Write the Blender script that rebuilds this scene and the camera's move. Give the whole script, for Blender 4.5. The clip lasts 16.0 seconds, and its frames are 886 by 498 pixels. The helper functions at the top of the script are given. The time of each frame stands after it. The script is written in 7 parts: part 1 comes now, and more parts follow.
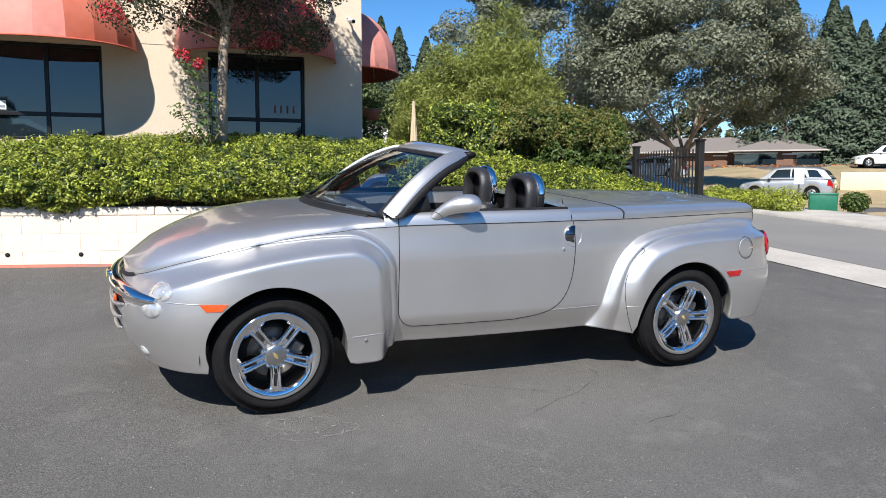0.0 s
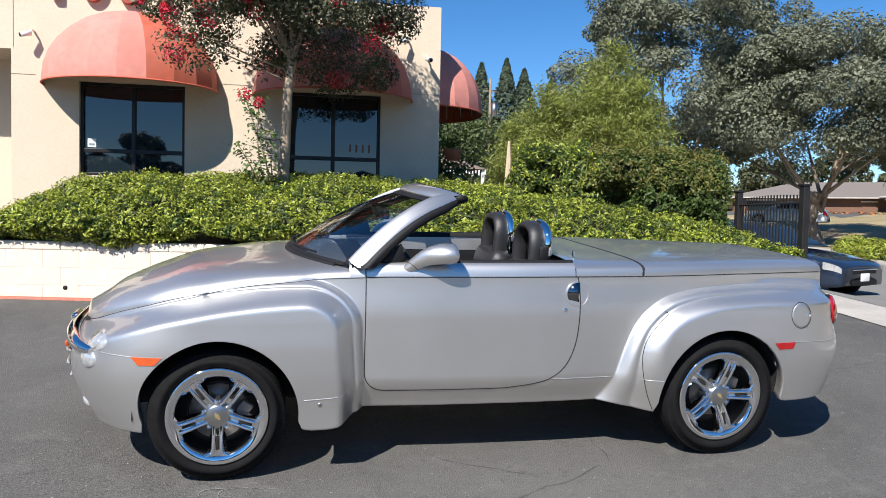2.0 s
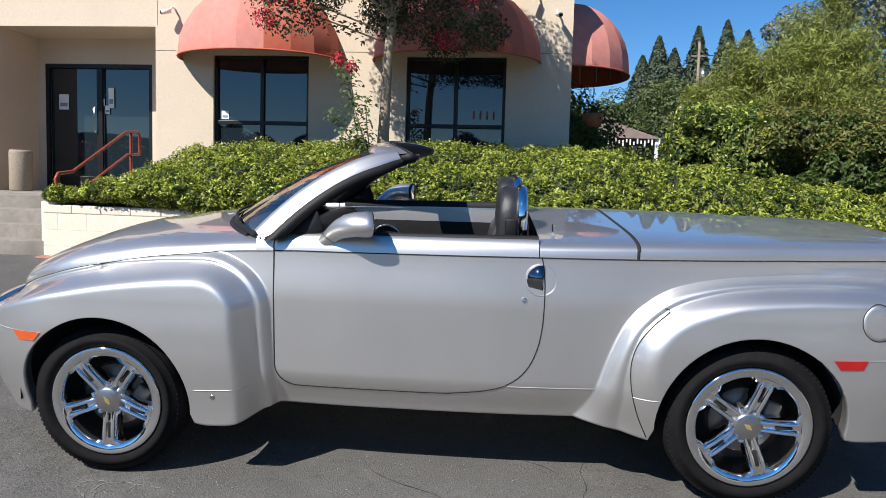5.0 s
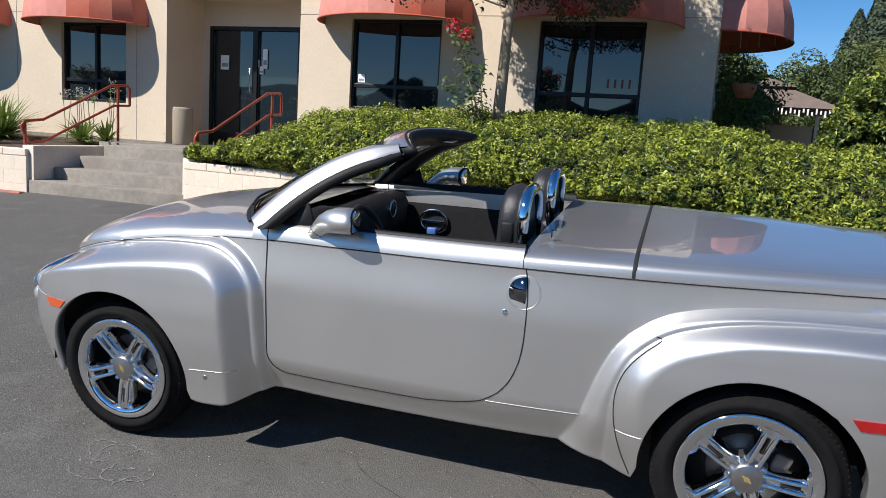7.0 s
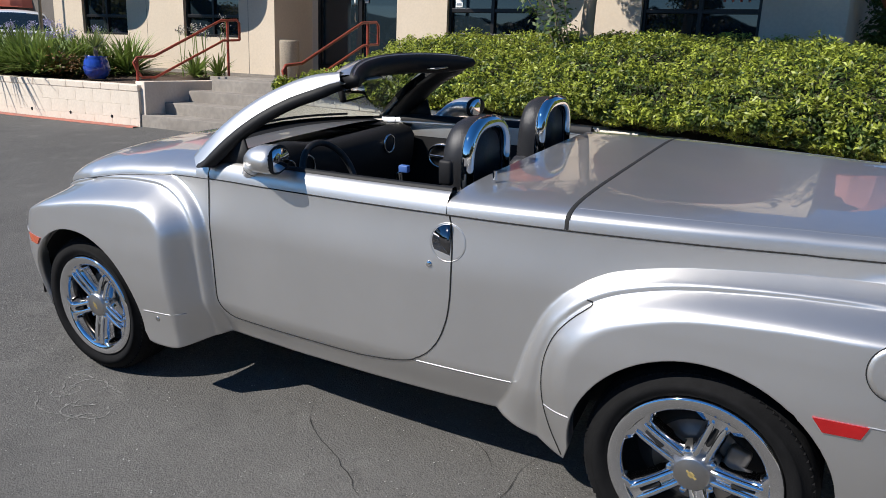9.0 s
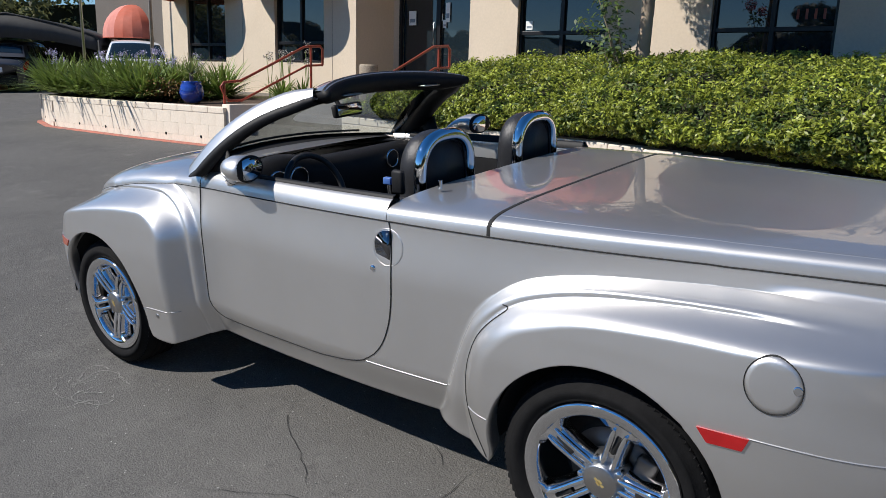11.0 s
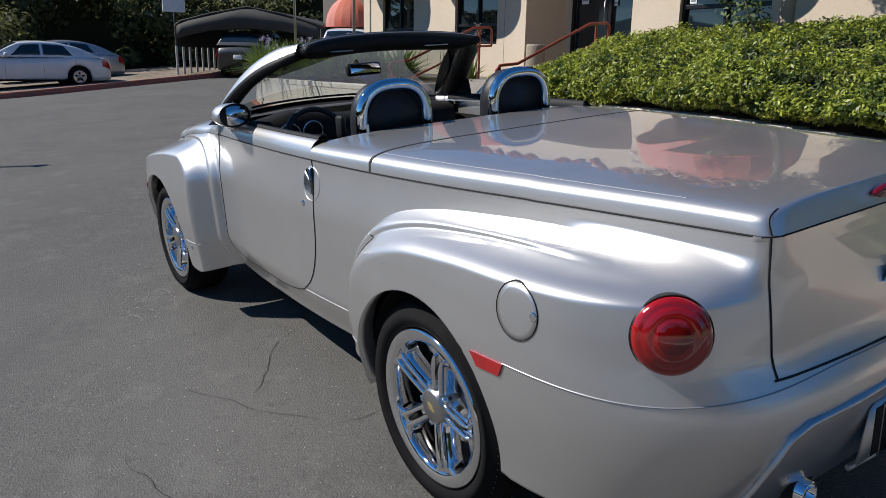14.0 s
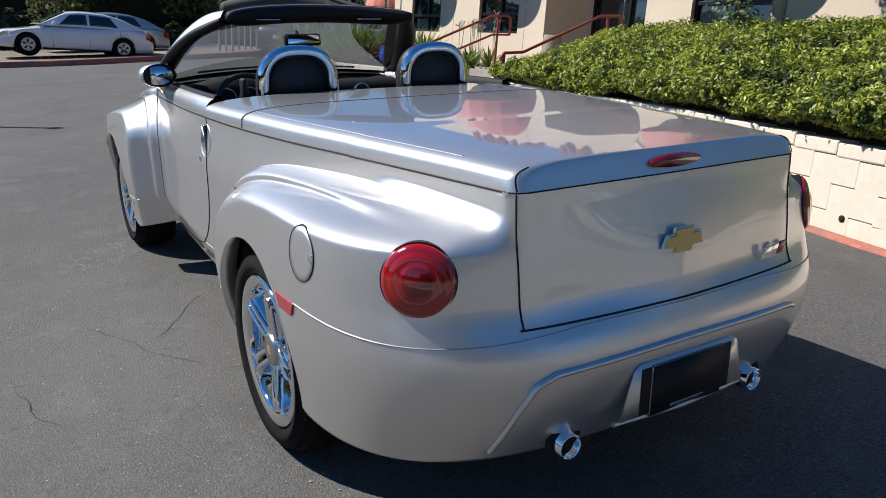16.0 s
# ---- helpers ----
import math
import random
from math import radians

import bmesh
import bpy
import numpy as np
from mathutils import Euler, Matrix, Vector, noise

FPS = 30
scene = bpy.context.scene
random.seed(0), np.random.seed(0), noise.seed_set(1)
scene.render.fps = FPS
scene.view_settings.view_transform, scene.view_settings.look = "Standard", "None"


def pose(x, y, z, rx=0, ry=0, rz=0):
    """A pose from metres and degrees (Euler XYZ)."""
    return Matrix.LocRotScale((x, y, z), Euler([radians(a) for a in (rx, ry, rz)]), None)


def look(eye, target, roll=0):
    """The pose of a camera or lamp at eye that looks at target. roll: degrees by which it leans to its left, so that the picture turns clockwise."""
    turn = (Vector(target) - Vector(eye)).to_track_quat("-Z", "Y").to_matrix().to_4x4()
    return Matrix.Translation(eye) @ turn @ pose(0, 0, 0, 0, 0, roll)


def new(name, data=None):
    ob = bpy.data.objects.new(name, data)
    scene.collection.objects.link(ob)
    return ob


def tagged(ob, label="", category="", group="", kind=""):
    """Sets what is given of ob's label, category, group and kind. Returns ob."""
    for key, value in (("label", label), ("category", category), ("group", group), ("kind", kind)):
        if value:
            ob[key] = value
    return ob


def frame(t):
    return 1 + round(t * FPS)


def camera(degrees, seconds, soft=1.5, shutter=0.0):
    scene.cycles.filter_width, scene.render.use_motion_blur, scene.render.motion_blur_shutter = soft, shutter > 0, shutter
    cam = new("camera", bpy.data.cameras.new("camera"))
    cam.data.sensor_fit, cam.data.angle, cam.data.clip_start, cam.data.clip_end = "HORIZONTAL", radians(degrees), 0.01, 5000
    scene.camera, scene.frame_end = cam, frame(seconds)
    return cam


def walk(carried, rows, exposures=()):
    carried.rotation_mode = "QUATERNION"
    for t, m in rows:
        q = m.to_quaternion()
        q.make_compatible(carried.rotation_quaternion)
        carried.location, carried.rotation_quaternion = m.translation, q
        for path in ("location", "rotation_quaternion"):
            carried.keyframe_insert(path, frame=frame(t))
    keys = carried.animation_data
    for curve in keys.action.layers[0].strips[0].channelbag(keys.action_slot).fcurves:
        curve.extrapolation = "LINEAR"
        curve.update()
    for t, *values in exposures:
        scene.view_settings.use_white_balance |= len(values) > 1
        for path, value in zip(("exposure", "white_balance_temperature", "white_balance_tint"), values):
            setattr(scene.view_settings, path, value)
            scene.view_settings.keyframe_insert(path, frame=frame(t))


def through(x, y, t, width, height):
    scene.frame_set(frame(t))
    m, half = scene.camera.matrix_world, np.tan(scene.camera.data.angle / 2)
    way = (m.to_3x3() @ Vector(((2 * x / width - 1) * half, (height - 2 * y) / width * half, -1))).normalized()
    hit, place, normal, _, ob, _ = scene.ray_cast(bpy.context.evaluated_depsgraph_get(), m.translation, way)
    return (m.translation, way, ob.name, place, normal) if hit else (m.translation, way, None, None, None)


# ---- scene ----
cam = camera(61.2, 16.0, 0.85)
PATH = [
    (0, (-2.237, -5.237, 1.303), (-1.463, -3.402, 1.116), -0.0),
    (0.5, (-2.049, -5.229, 1.36), (-1.353, -3.361, 1.194), -0.2),
    (1, (-1.867, -5.127, 1.385), (-1.204, -3.246, 1.228), -0.6),
    (1.5, (-1.577, -5.024, 1.382), (-0.991, -3.117, 1.248), -0.0),
    (2, (-1.215, -4.985, 1.351), (-0.764, -3.038, 1.266), 1.2),
    (2.5, (-0.926, -4.912, 1.346), (-0.554, -2.949, 1.267), 0.6),
    (3, (-0.652, -4.77, 1.323), (-0.345, -2.796, 1.226), 1.5),
    (3.5, (-0.393, -4.648, 1.3), (-0.182, -2.664, 1.161), 0.2),
    (4, (-0.135, -4.583, 1.286), (-0.037, -2.588, 1.183), 1.2),
    (4.5, (0.077, -4.472, 1.257), (0.09, -2.475, 1.158), 1.0),
    (4.7, (0.166, -4.392, 1.279), (0.125, -2.397, 1.148), 1.0),
    (6.8, (0.984, -3.992, 1.521), (0.471, -2.075, 1.271), 4.9),
    (7, (1.088, -3.951, 1.543), (0.515, -2.058, 1.244), 3.7),
    (7.5, (1.242, -3.758, 1.54), (0.566, -1.912, 1.176), 3.3),
    (8, (1.467, -3.645, 1.566), (0.686, -1.861, 1.112), 2.5),
    (8.5, (1.594, -3.422, 1.564), (0.734, -1.682, 1.08), 3.4),
    (8.7, (1.669, -3.341, 1.576), (0.782, -1.621, 1.071), 2.8),
    (10.8, (2.313, -3.047, 1.55), (1.167, -1.47, 1.105), 2.1),
    (11, (2.37, -3.018, 1.558), (1.198, -1.46, 1.11), 1.7),
    (11.5, (2.605, -2.915, 1.566), (1.354, -1.417, 1.132), 3.4),
    (12, (2.782, -2.86, 1.566), (1.485, -1.398, 1.14), 2.2),
    (12.5, (2.964, -2.826, 1.534), (1.62, -1.404, 1.119), 1.6),
    (13, (3.154, -2.697, 1.523), (1.737, -1.351, 1.094), 4.3),
    (13.5, (3.31, -2.475, 1.492), (1.771, -1.269, 1.072), 2.8),
    (14, (3.373, -2.279, 1.433), (1.797, -1.149, 0.943), 1.2),
    (14.5, (3.41, -2.062, 1.415), (1.843, -0.969, 0.825), 0.2),
    (15, (3.509, -1.885, 1.376), (1.936, -0.795, 0.796), 0.4),
    (15.5, (3.708, -1.768, 1.38), (2.08, -0.756, 0.812), 3.2),
    (16, (3.894, -1.774, 1.38), (2.26, -0.743, 0.863), 3.9),
]
LOT = Matrix.Rotation(radians(4.6), 4, "X")      # the parking lot rises towards the building
EXPOSURE = [(0.0, 0.8), (2.0, 0.75), (3.5, 0.65), (4.7, 0.6), (7.0, 0.45), (8.7, 0.38), (11.0, 0.28), (13.0, 0.15), (14.5, 0.2), (16.0, 0.45)]
walk(cam, [(t, look(eye, target, roll)) for t, eye, target, roll in PATH], EXPOSURE)

# ---- world, sun ----
SUN = (LOT.to_3x3() @ Vector((-0.61, -0.68, 1.0))).normalized()
world = bpy.data.worlds.new("world")
scene.world = world
world.use_nodes = True
wn = world.node_tree.nodes
sky = wn.new("ShaderNodeTexSky")
sky.sky_type, sky.sun_disc = "NISHITA", False
sky.sun_elevation, sky.sun_rotation = math.asin(SUN.z), math.atan2(SUN.x, SUN.y)
sky.air_density, sky.dust_density, sky.ozone_density = 0.8, 0.0, 5.0
wn["Background"].inputs["Strength"].default_value = 0.088
deep = wn.new("ShaderNodeHueSaturation")
deep.inputs["Saturation"].default_value = 1.22
world.node_tree.links.new(sky.outputs["Color"], deep.inputs["Color"])
world.node_tree.links.new(deep.outputs["Color"], wn["Background"].inputs["Color"])
sun = new("sun", bpy.data.lights.new("sun", "SUN"))
sun.data.energy, sun.data.angle, sun.data.color = 5.0, radians(0.55), (1.0, 0.955, 0.895)
sun.matrix_world = look(SUN * 60, (0, 0, 0))


# ---- materials ----
def mat(name, color, rough=0.6, metal=0.0, vary=0.12, scale=6.0, bump=0.0, bump_scale=60.0, stretch=(1, 1, 1), second=None,
        second_scale=1.2, second_amount=0.5, coat=0.0, spec=0.5, trans=0.0, island=0.0, each=0.0, sheen=0.0):
    """A surface: base colour, broken by fine grain and by large stains, with relief."""
    m = bpy.data.materials.new(name)
    m.use_nodes = True
    nt, nd = m.node_tree, m.node_tree.nodes
    b = nd["Principled BSDF"]
    b.inputs["Roughness"].default_value, b.inputs["Metallic"].default_value = rough, metal
    b.inputs["Coat Weight"].default_value, b.inputs["Coat Roughness"].default_value = coat, 0.02
    b.inputs["Specular IOR Level"].default_value = spec
    b.inputs["Transmission Weight"].default_value = trans
    tc, mp = nd.new("ShaderNodeTexCoord"), nd.new("ShaderNodeMapping")
    mp.inputs["Scale"].default_value = stretch
    nt.links.new(tc.outputs["Object"], mp.inputs["Vector"])
    n1 = nd.new("ShaderNodeTexNoise")
    n1.inputs["Scale"].default_value, n1.inputs["Detail"].default_value = scale, 6.0
    nt.links.new(mp.outputs["Vector"], n1.inputs["Vector"])
    c = Vector(color[:3])
    r1 = nd.new("ShaderNodeValToRGB")
    r1.color_ramp.elements[0].position, r1.color_ramp.elements[1].position = 0.3, 0.7
    r1.color_ramp.elements[0].color, r1.color_ramp.elements[1].color = (*(c * (1 - vary)), 1), (*(c * (1 + vary)), 1)
    nt.links.new(n1.outputs["Fac"], r1.inputs["Fac"])
    out = r1.outputs["Color"]
    if second:
        n2 = nd.new("ShaderNodeTexNoise")
        n2.inputs["Scale"].default_value, n2.inputs["Detail"].default_value = second_scale, 5.0
        nt.links.new(mp.outputs["Vector"], n2.inputs["Vector"])
        r2 = nd.new("ShaderNodeValToRGB")
        r2.color_ramp.elements[0].position, r2.color_ramp.elements[1].position = 0.42, 0.68
        r2.color_ramp.elements[0].color, r2.color_ramp.elements[1].color = (0, 0, 0, 1), (second_amount,) * 3 + (1,)
        nt.links.new(n2.outputs["Fac"], r2.inputs["Fac"])
        mx = nd.new("ShaderNodeMixRGB")
        mx.inputs["Color2"].default_value = (*second[:3], 1)
        nt.links.new(r2.outputs["Color"], mx.inputs["Fac"])
        nt.links.new(out, mx.inputs["Color1"])
        out = mx.outputs["Color"]
    for amount, node, socket in ((island, "ShaderNodeNewGeometry", "Random Per Island"), (each, "ShaderNodeObjectInfo", "Random")):
        if amount:
            g, h, r = nd.new(node), nd.new("ShaderNodeHueSaturation"), nd.new("ShaderNodeMapRange")
            r.inputs["To Min"].default_value, r.inputs["To Max"].default_value = 1 - amount, 1 + amount
            nt.links.new(g.outputs[socket], r.inputs["Value"])
            nt.links.new(r.outputs["Result"], h.inputs["Value"])
            nt.links.new(out, h.inputs["Color"])
            out = h.outputs["Color"]
    nt.links.new(out, b.inputs["Base Color"])
    if bump:
        n3, bp = nd.new("ShaderNodeTexNoise"), nd.new("ShaderNodeBump")
        n3.inputs["Scale"].default_value, n3.inputs["Detail"].default_value = bump_scale, 4.0
        bp.inputs["Strength"].default_value, bp.inputs["Distance"].default_value = bump, 0.01
        nt.links.new(mp.outputs["Vector"], n3.inputs["Vector"])
        nt.links.new(n3.outputs["Fac"], bp.inputs["Height"])
        nt.links.new(bp.outputs["Normal"], b.inputs["Normal"])
    return m


def leaf_mat(name, color, rough=0.5, through=0.35, vary=0.35):
    """Thin leaves: gloss on top and light that comes through."""
    m = mat(name, color, rough, vary=0.25, scale=2.5, island=vary)
    nt, nd = m.node_tree, m.node_tree.nodes
    b, o = nd["Principled BSDF"], nd["Material Output"]
    tr, mix = nd.new("ShaderNodeBsdfTranslucent"), nd.new("ShaderNodeMixShader")
    mix.inputs["Fac"].default_value = through
    src = b.inputs["Base Color"].links[0].from_socket
    nt.links.new(src, tr.inputs["Color"])
    nt.links.new(b.outputs[0], mix.inputs[1])
    nt.links.new(tr.outputs[0], mix.inputs[2])
    nt.links.new(mix.outputs[0], o.inputs["Surface"])
    return m


ASPHALT = mat("asphalt", (0.083, 0.08, 0.075), 0.85, vary=0.6, scale=85, bump=0.7, bump_scale=120, second=(0.105, 0.101, 0.095), second_scale=0.35, second_amount=0.75)


def mottle(m, amounts):
    """Adds worn patches and bright chips: (scale, low, high, colour, strength) each."""
    nt, nd = m.node_tree, m.node_tree.nodes
    b = nd["Principled BSDF"]
    tc = nd.new("ShaderNodeTexCoord")
    for scale, low, high, colour, strength in amounts:
        n, r, mx = nd.new("ShaderNodeTexNoise"), nd.new("ShaderNodeMapRange"), nd.new("ShaderNodeMixRGB")
        n.inputs["Scale"].default_value, n.inputs["Detail"].default_value = scale, 5.0
        r.inputs["From Min"].default_value, r.inputs["From Max"].default_value, r.inputs["To Max"].default_value = low, high, strength
        mx.inputs["Color2"].default_value = (*colour, 1)
        nt.links.new(tc.outputs["Object"], n.inputs["Vector"])
        nt.links.new(n.outputs["Fac"], r.inputs["Value"])
        nt.links.new(r.outputs["Result"], mx.inputs["Fac"])
        nt.links.new(b.inputs["Base Color"].links[0].from_socket, mx.inputs["Color1"])
        nt.links.new(mx.outputs["Color"], b.inputs["Base Color"])


mottle(ASPHALT, ((1.1, 0.5, 0.68, (0.06, 0.058, 0.055), 0.55), (4.5, 0.55, 0.75, (0.15, 0.145, 0.135), 0.45), (17, 0.6, 0.72, (0.055, 0.053, 0.05), 0.6), (150, 0.66, 0.74, (0.3, 0.29, 0.27), 0.8)))
ROAD = mat("road_asphalt", (0.17, 0.165, 0.155), 0.9, vary=0.15, scale=40, bump=0.4, bump_scale=90, second=(0.22, 0.215, 0.2), second_scale=0.3)
CONCRETE = mat("concrete", (0.42, 0.39, 0.35), 0.85, vary=0.1, scale=18, bump=0.3, bump_scale=80, second=(0.3, 0.28, 0.25), second_scale=1.5, second_amount=0.6)
STEP = mat("step_concrete", (0.24, 0.215, 0.185), 0.85, vary=0.14, scale=14, bump=0.35, bump_scale=70, second=(0.16, 0.14, 0.12), second_scale=2.2, second_amount=0.7)
STUCCO = mat("stucco", (0.62, 0.52, 0.4), 0.9, vary=0.05, scale=30, bump=0.35, bump_scale=140, second=(0.52, 0.43, 0.33), second_scale=0.7, second_amount=0.5)
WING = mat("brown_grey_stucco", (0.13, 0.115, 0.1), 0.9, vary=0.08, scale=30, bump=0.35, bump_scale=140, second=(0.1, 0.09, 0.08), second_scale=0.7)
BLOCK = mat("painted_block", (0.72, 0.63, 0.52), 0.85, vary=0.06, scale=25, bump=0.3, bump_scale=120, second=(0.6, 0.5, 0.39), second_scale=2.2, second_amount=0.45, each=0.012)
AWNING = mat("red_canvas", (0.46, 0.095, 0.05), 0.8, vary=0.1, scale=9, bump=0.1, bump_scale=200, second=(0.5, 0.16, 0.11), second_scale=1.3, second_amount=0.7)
AWNING_PALE = mat("pale_red_canvas", (0.56, 0.22, 0.18), 0.8, vary=0.08, scale=9, bump=0.1, bump_scale=200, second=(0.5, 0.14, 0.1), second_scale=1.3, second_amount=0.5)
RED_PAINT = mat("red_paint", (0.3, 0.045, 0.022), 0.45, vary=0.15, scale=20, bump=0.1, second=(0.14, 0.045, 0.03), second_scale=6, second_amount=0.5)
RED_LINE = mat("red_kerb_paint", (0.4, 0.13, 0.085), 0.8, vary=0.2, scale=20, second=(0.2, 0.12, 0.1), second_scale=4, second_amount=0.7)
FRAME = mat("dark_bronze", (0.012, 0.011, 0.011), 0.4, metal=0.3, vary=0.2)
GLASS_DARK = mat("tinted_glass", (0.012, 0.02, 0.026), 0.02, vary=0.05, spec=0.9)
SOIL = mat("bark_soil", (0.075, 0.048, 0.032), 0.95, vary=0.4, scale=30, bump=0.8, bump_scale=50)
BARK = mat("bark", (0.24, 0.19, 0.145), 0.9, vary=0.25, scale=14, bump=0.6, bump_scale=30, stretch=(1, 1, 0.25), second=(0.12, 0.09, 0.065), second_scale=5, second_amount=0.7)
BARK_PALE = mat("smooth_bark", (0.36, 0.28, 0.2), 0.8, vary=0.15, scale=10, bump=0.2, bump_scale=30, stretch=(1, 1, 0.3), second=(0.22, 0.16, 0.11), second_scale=6, second_amount=0.6)
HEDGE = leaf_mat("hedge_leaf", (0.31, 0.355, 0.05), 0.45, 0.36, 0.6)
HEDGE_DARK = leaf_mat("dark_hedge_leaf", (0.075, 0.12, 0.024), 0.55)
IVY_RUSTY = leaf_mat("olive_ivy_leaf", (0.165, 0.16, 0.035), 0.6)
# near-black: the shade inside foliage is put into this colour
HEDGE_CORE = mat("hedge_inner_shade", (0.03, 0.03, 0.012), 0.95, vary=0.4, scale=25, bump=0.6, bump_scale=30)
MYRTLE = leaf_mat("myrtle_leaf", (0.055, 0.062, 0.028), 0.55, 0.2)
FLOWER = leaf_mat("crimson_flower", (0.62, 0.03, 0.06), 0.6, 0.25, 0.2)
BAMBOO = leaf_mat("light_leaf", (0.24, 0.27, 0.06), 0.55, 0.4)
OAK = leaf_mat("oak_leaf", (0.155, 0.168, 0.108), 0.6, 0.28)
FIR = leaf_mat("conifer_needles", (0.055, 0.08, 0.045), 0.7, 0.1)
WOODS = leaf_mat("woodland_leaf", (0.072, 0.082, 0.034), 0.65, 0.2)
# backlit and lit copies of the woodland leaf: light put into the colour
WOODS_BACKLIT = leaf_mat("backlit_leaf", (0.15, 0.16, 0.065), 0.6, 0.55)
WOODS_LIT = leaf_mat("lit_garden_leaf", (0.09, 0.12, 0.035), 0.6, 0.25)
AGAPANTHUS = leaf_mat("strap_leaf", (0.19, 0.26, 0.06), 0.45, 0.25)
LILAC = leaf_mat("lilac_flower", (0.45, 0.42, 0.6), 0.7, 0.3, 0.15)
YUCCA = leaf_mat("yucca_leaf", (0.2, 0.25, 0.08), 0.45, 0.25)
CHROME = mat("chrome", (0.86, 0.87, 0.88), 0.035, metal=1.0, vary=0.01)
BRUSHED = mat("satin_alloy", (0.5, 0.49, 0.48), 0.3, metal=1.0, vary=0.05, scale=40)
RUBBER = mat("tyre_rubber", (0.009, 0.009, 0.0095), 0.85, spec=0.12, vary=0.2, scale=25, bump=0.15, bump_scale=160)
BLACK = mat("black_plastic", (0.009, 0.009, 0.01), 0.6, spec=0.3, vary=0.15, scale=30, bump=0.1, bump_scale=300)
LEATHER = mat("black_leather", (0.02, 0.02, 0.022), 0.42, vary=0.15, scale=20, bump=0.25, bump_scale=220)
SEAM = mat("panel_gap", (0.012, 0.012, 0.012), 0.8, vary=0.05)
UNDER = mat("underbody", (0.01, 0.01, 0.01), 0.95, vary=0.2)
RED_LENS = mat("red_lens", (0.34, 0.006, 0.007), 0.12, vary=0.12, scale=14, coat=1.0, bump=0.15, bump_scale=60)
RED_DEEP = mat("deep_red_lens", (0.18, 0.002, 0.003), 0.1, vary=0.2, scale=10, coat=1.0)
AMBER = mat("amber_lens", (0.5, 0.075, 0.012), 0.15, vary=0.1, scale=20, coat=1.0)
GOLD = mat("gold_badge", (0.72, 0.55, 0.22), 0.3, metal=0.6, vary=0.05)
EDGE_HIGHLIGHT = mat("panel_edge_highlight", (0.42, 0.42, 0.43), 0.45, metal=0.6, vary=0.05)
WHITE = mat("white_paint", (0.78, 0.78, 0.76), 0.5, vary=0.04)


def paint_mat(name, color, metal=0.8, rough=0.36, flake=0.05):
    """Metallic car paint under clear coat, with fine flakes."""
    m = mat(name, color, rough, metal=metal, vary=0.03, scale=3, coat=1.0)
    nt, nd = m.node_tree, m.node_tree.nodes
    b = nd["Principled BSDF"]
    tc, v, bp = nd.new("ShaderNodeTexCoord"), nd.new("ShaderNodeTexVoronoi"), nd.new("ShaderNodeBump")
    v.inputs["Scale"].default_value = 900
    bp.inputs["Strength"].default_value, bp.inputs["Distance"].default_value = flake, 0.001
    nt.links.new(tc.outputs["Object"], v.inputs["Vector"])
    nt.links.new(v.outputs["Distance"], bp.inputs["Height"])
    nt.links.new(bp.outputs["Normal"], b.inputs["Normal"])
    return m


SILVER = paint_mat("silver_metallic_paint", (0.7, 0.686, 0.666), 0.91, 0.42)
CAR_WHITE = paint_mat("pearl_white_paint", (0.75, 0.76, 0.77), 0.1, 0.35)
CAR_BLUE = paint_mat("dark_blue_paint", (0.02, 0.035, 0.07), 0.5, 0.3)
CAR_SILVER = paint_mat("pale_silver_paint", (0.4, 0.42, 0.44), 0.6, 0.35)
CAR_GREY = paint_mat("dark_grey_paint", (0.06, 0.06, 0.065), 0.5, 0.35)


def glass_mat(name, tint, clear):
    """Thin window glass: mostly clear, with reflection."""
    m = bpy.data.materials.new(name)
    m.use_nodes = True
    nt, nd = m.node_tree, m.node_tree.nodes
    nd.remove(nd["Principled BSDF"])
    t, g, mix, f = nd.new("ShaderNodeBsdfTransparent"), nd.new("ShaderNodeBsdfGlossy"), nd.new("ShaderNodeMixShader"), nd.new("ShaderNodeLayerWeight")
    t.inputs["Color"].default_value, g.inputs["Roughness"].default_value = (*tint, 1), 0.01
    p, r = nd.new("ShaderNodeMath"), nd.new("ShaderNodeMapRange")
    p.operation, p.inputs[1].default_value = "POWER", 3.0
    r.inputs["To Min"].default_value, r.inputs["To Max"].default_value = clear, 0.9
    nt.links.new(f.outputs["Facing"], p.inputs[0])
    nt.links.new(p.outputs[0], r.inputs["Value"])
    nt.links.new(r.outputs[0], mix.inputs["Fac"])
    nt.links.new(t.outputs[0], mix.inputs[1])
    nt.links.new(g.outputs[0], mix.inputs[2])
    nt.links.new(mix.outputs[0], nd["Material Output"].inputs["Surface"])
    return m


GLASS = glass_mat("windscreen_glass", (0.7, 0.77, 0.77), 0.2)


# ---- shaping helpers ----
def sstep(a, b, x):
    u = min(1.0, max(0.0, (x - a) / (b - a)))
    return u * u * (3 - 2 * u)


def lerp_at(table, x):
    """Smooth value through a short table of (x, value)."""
    if x <= table[0][0]:
        return table[0][1]
    for (x0, v0), (x1, v1) in zip(table, table[1:]):
        if x <= x1:
            return v0 + (v1 - v0) * (x - x0) / (x1 - x0)
    return table[-1][1]


def smooth_at(table, x, r=0.08):
    return sum(lerp_at(table, x + d * r) for d in (-1, -0.5, 0, 0.5, 1)) / 5


def link(name, bm, material, parent=None, label="", flat=False):
    me = bpy.data.meshes.new(name)
    bm.normal_update()
    bm.to_mesh(me)
    bm.free()
    me.materials.append(material)
    if not flat:
        me.shade_smooth()
    ob = new(name, me)
    ob.parent = parent
    if label:
        ob["label"] = label
    return ob


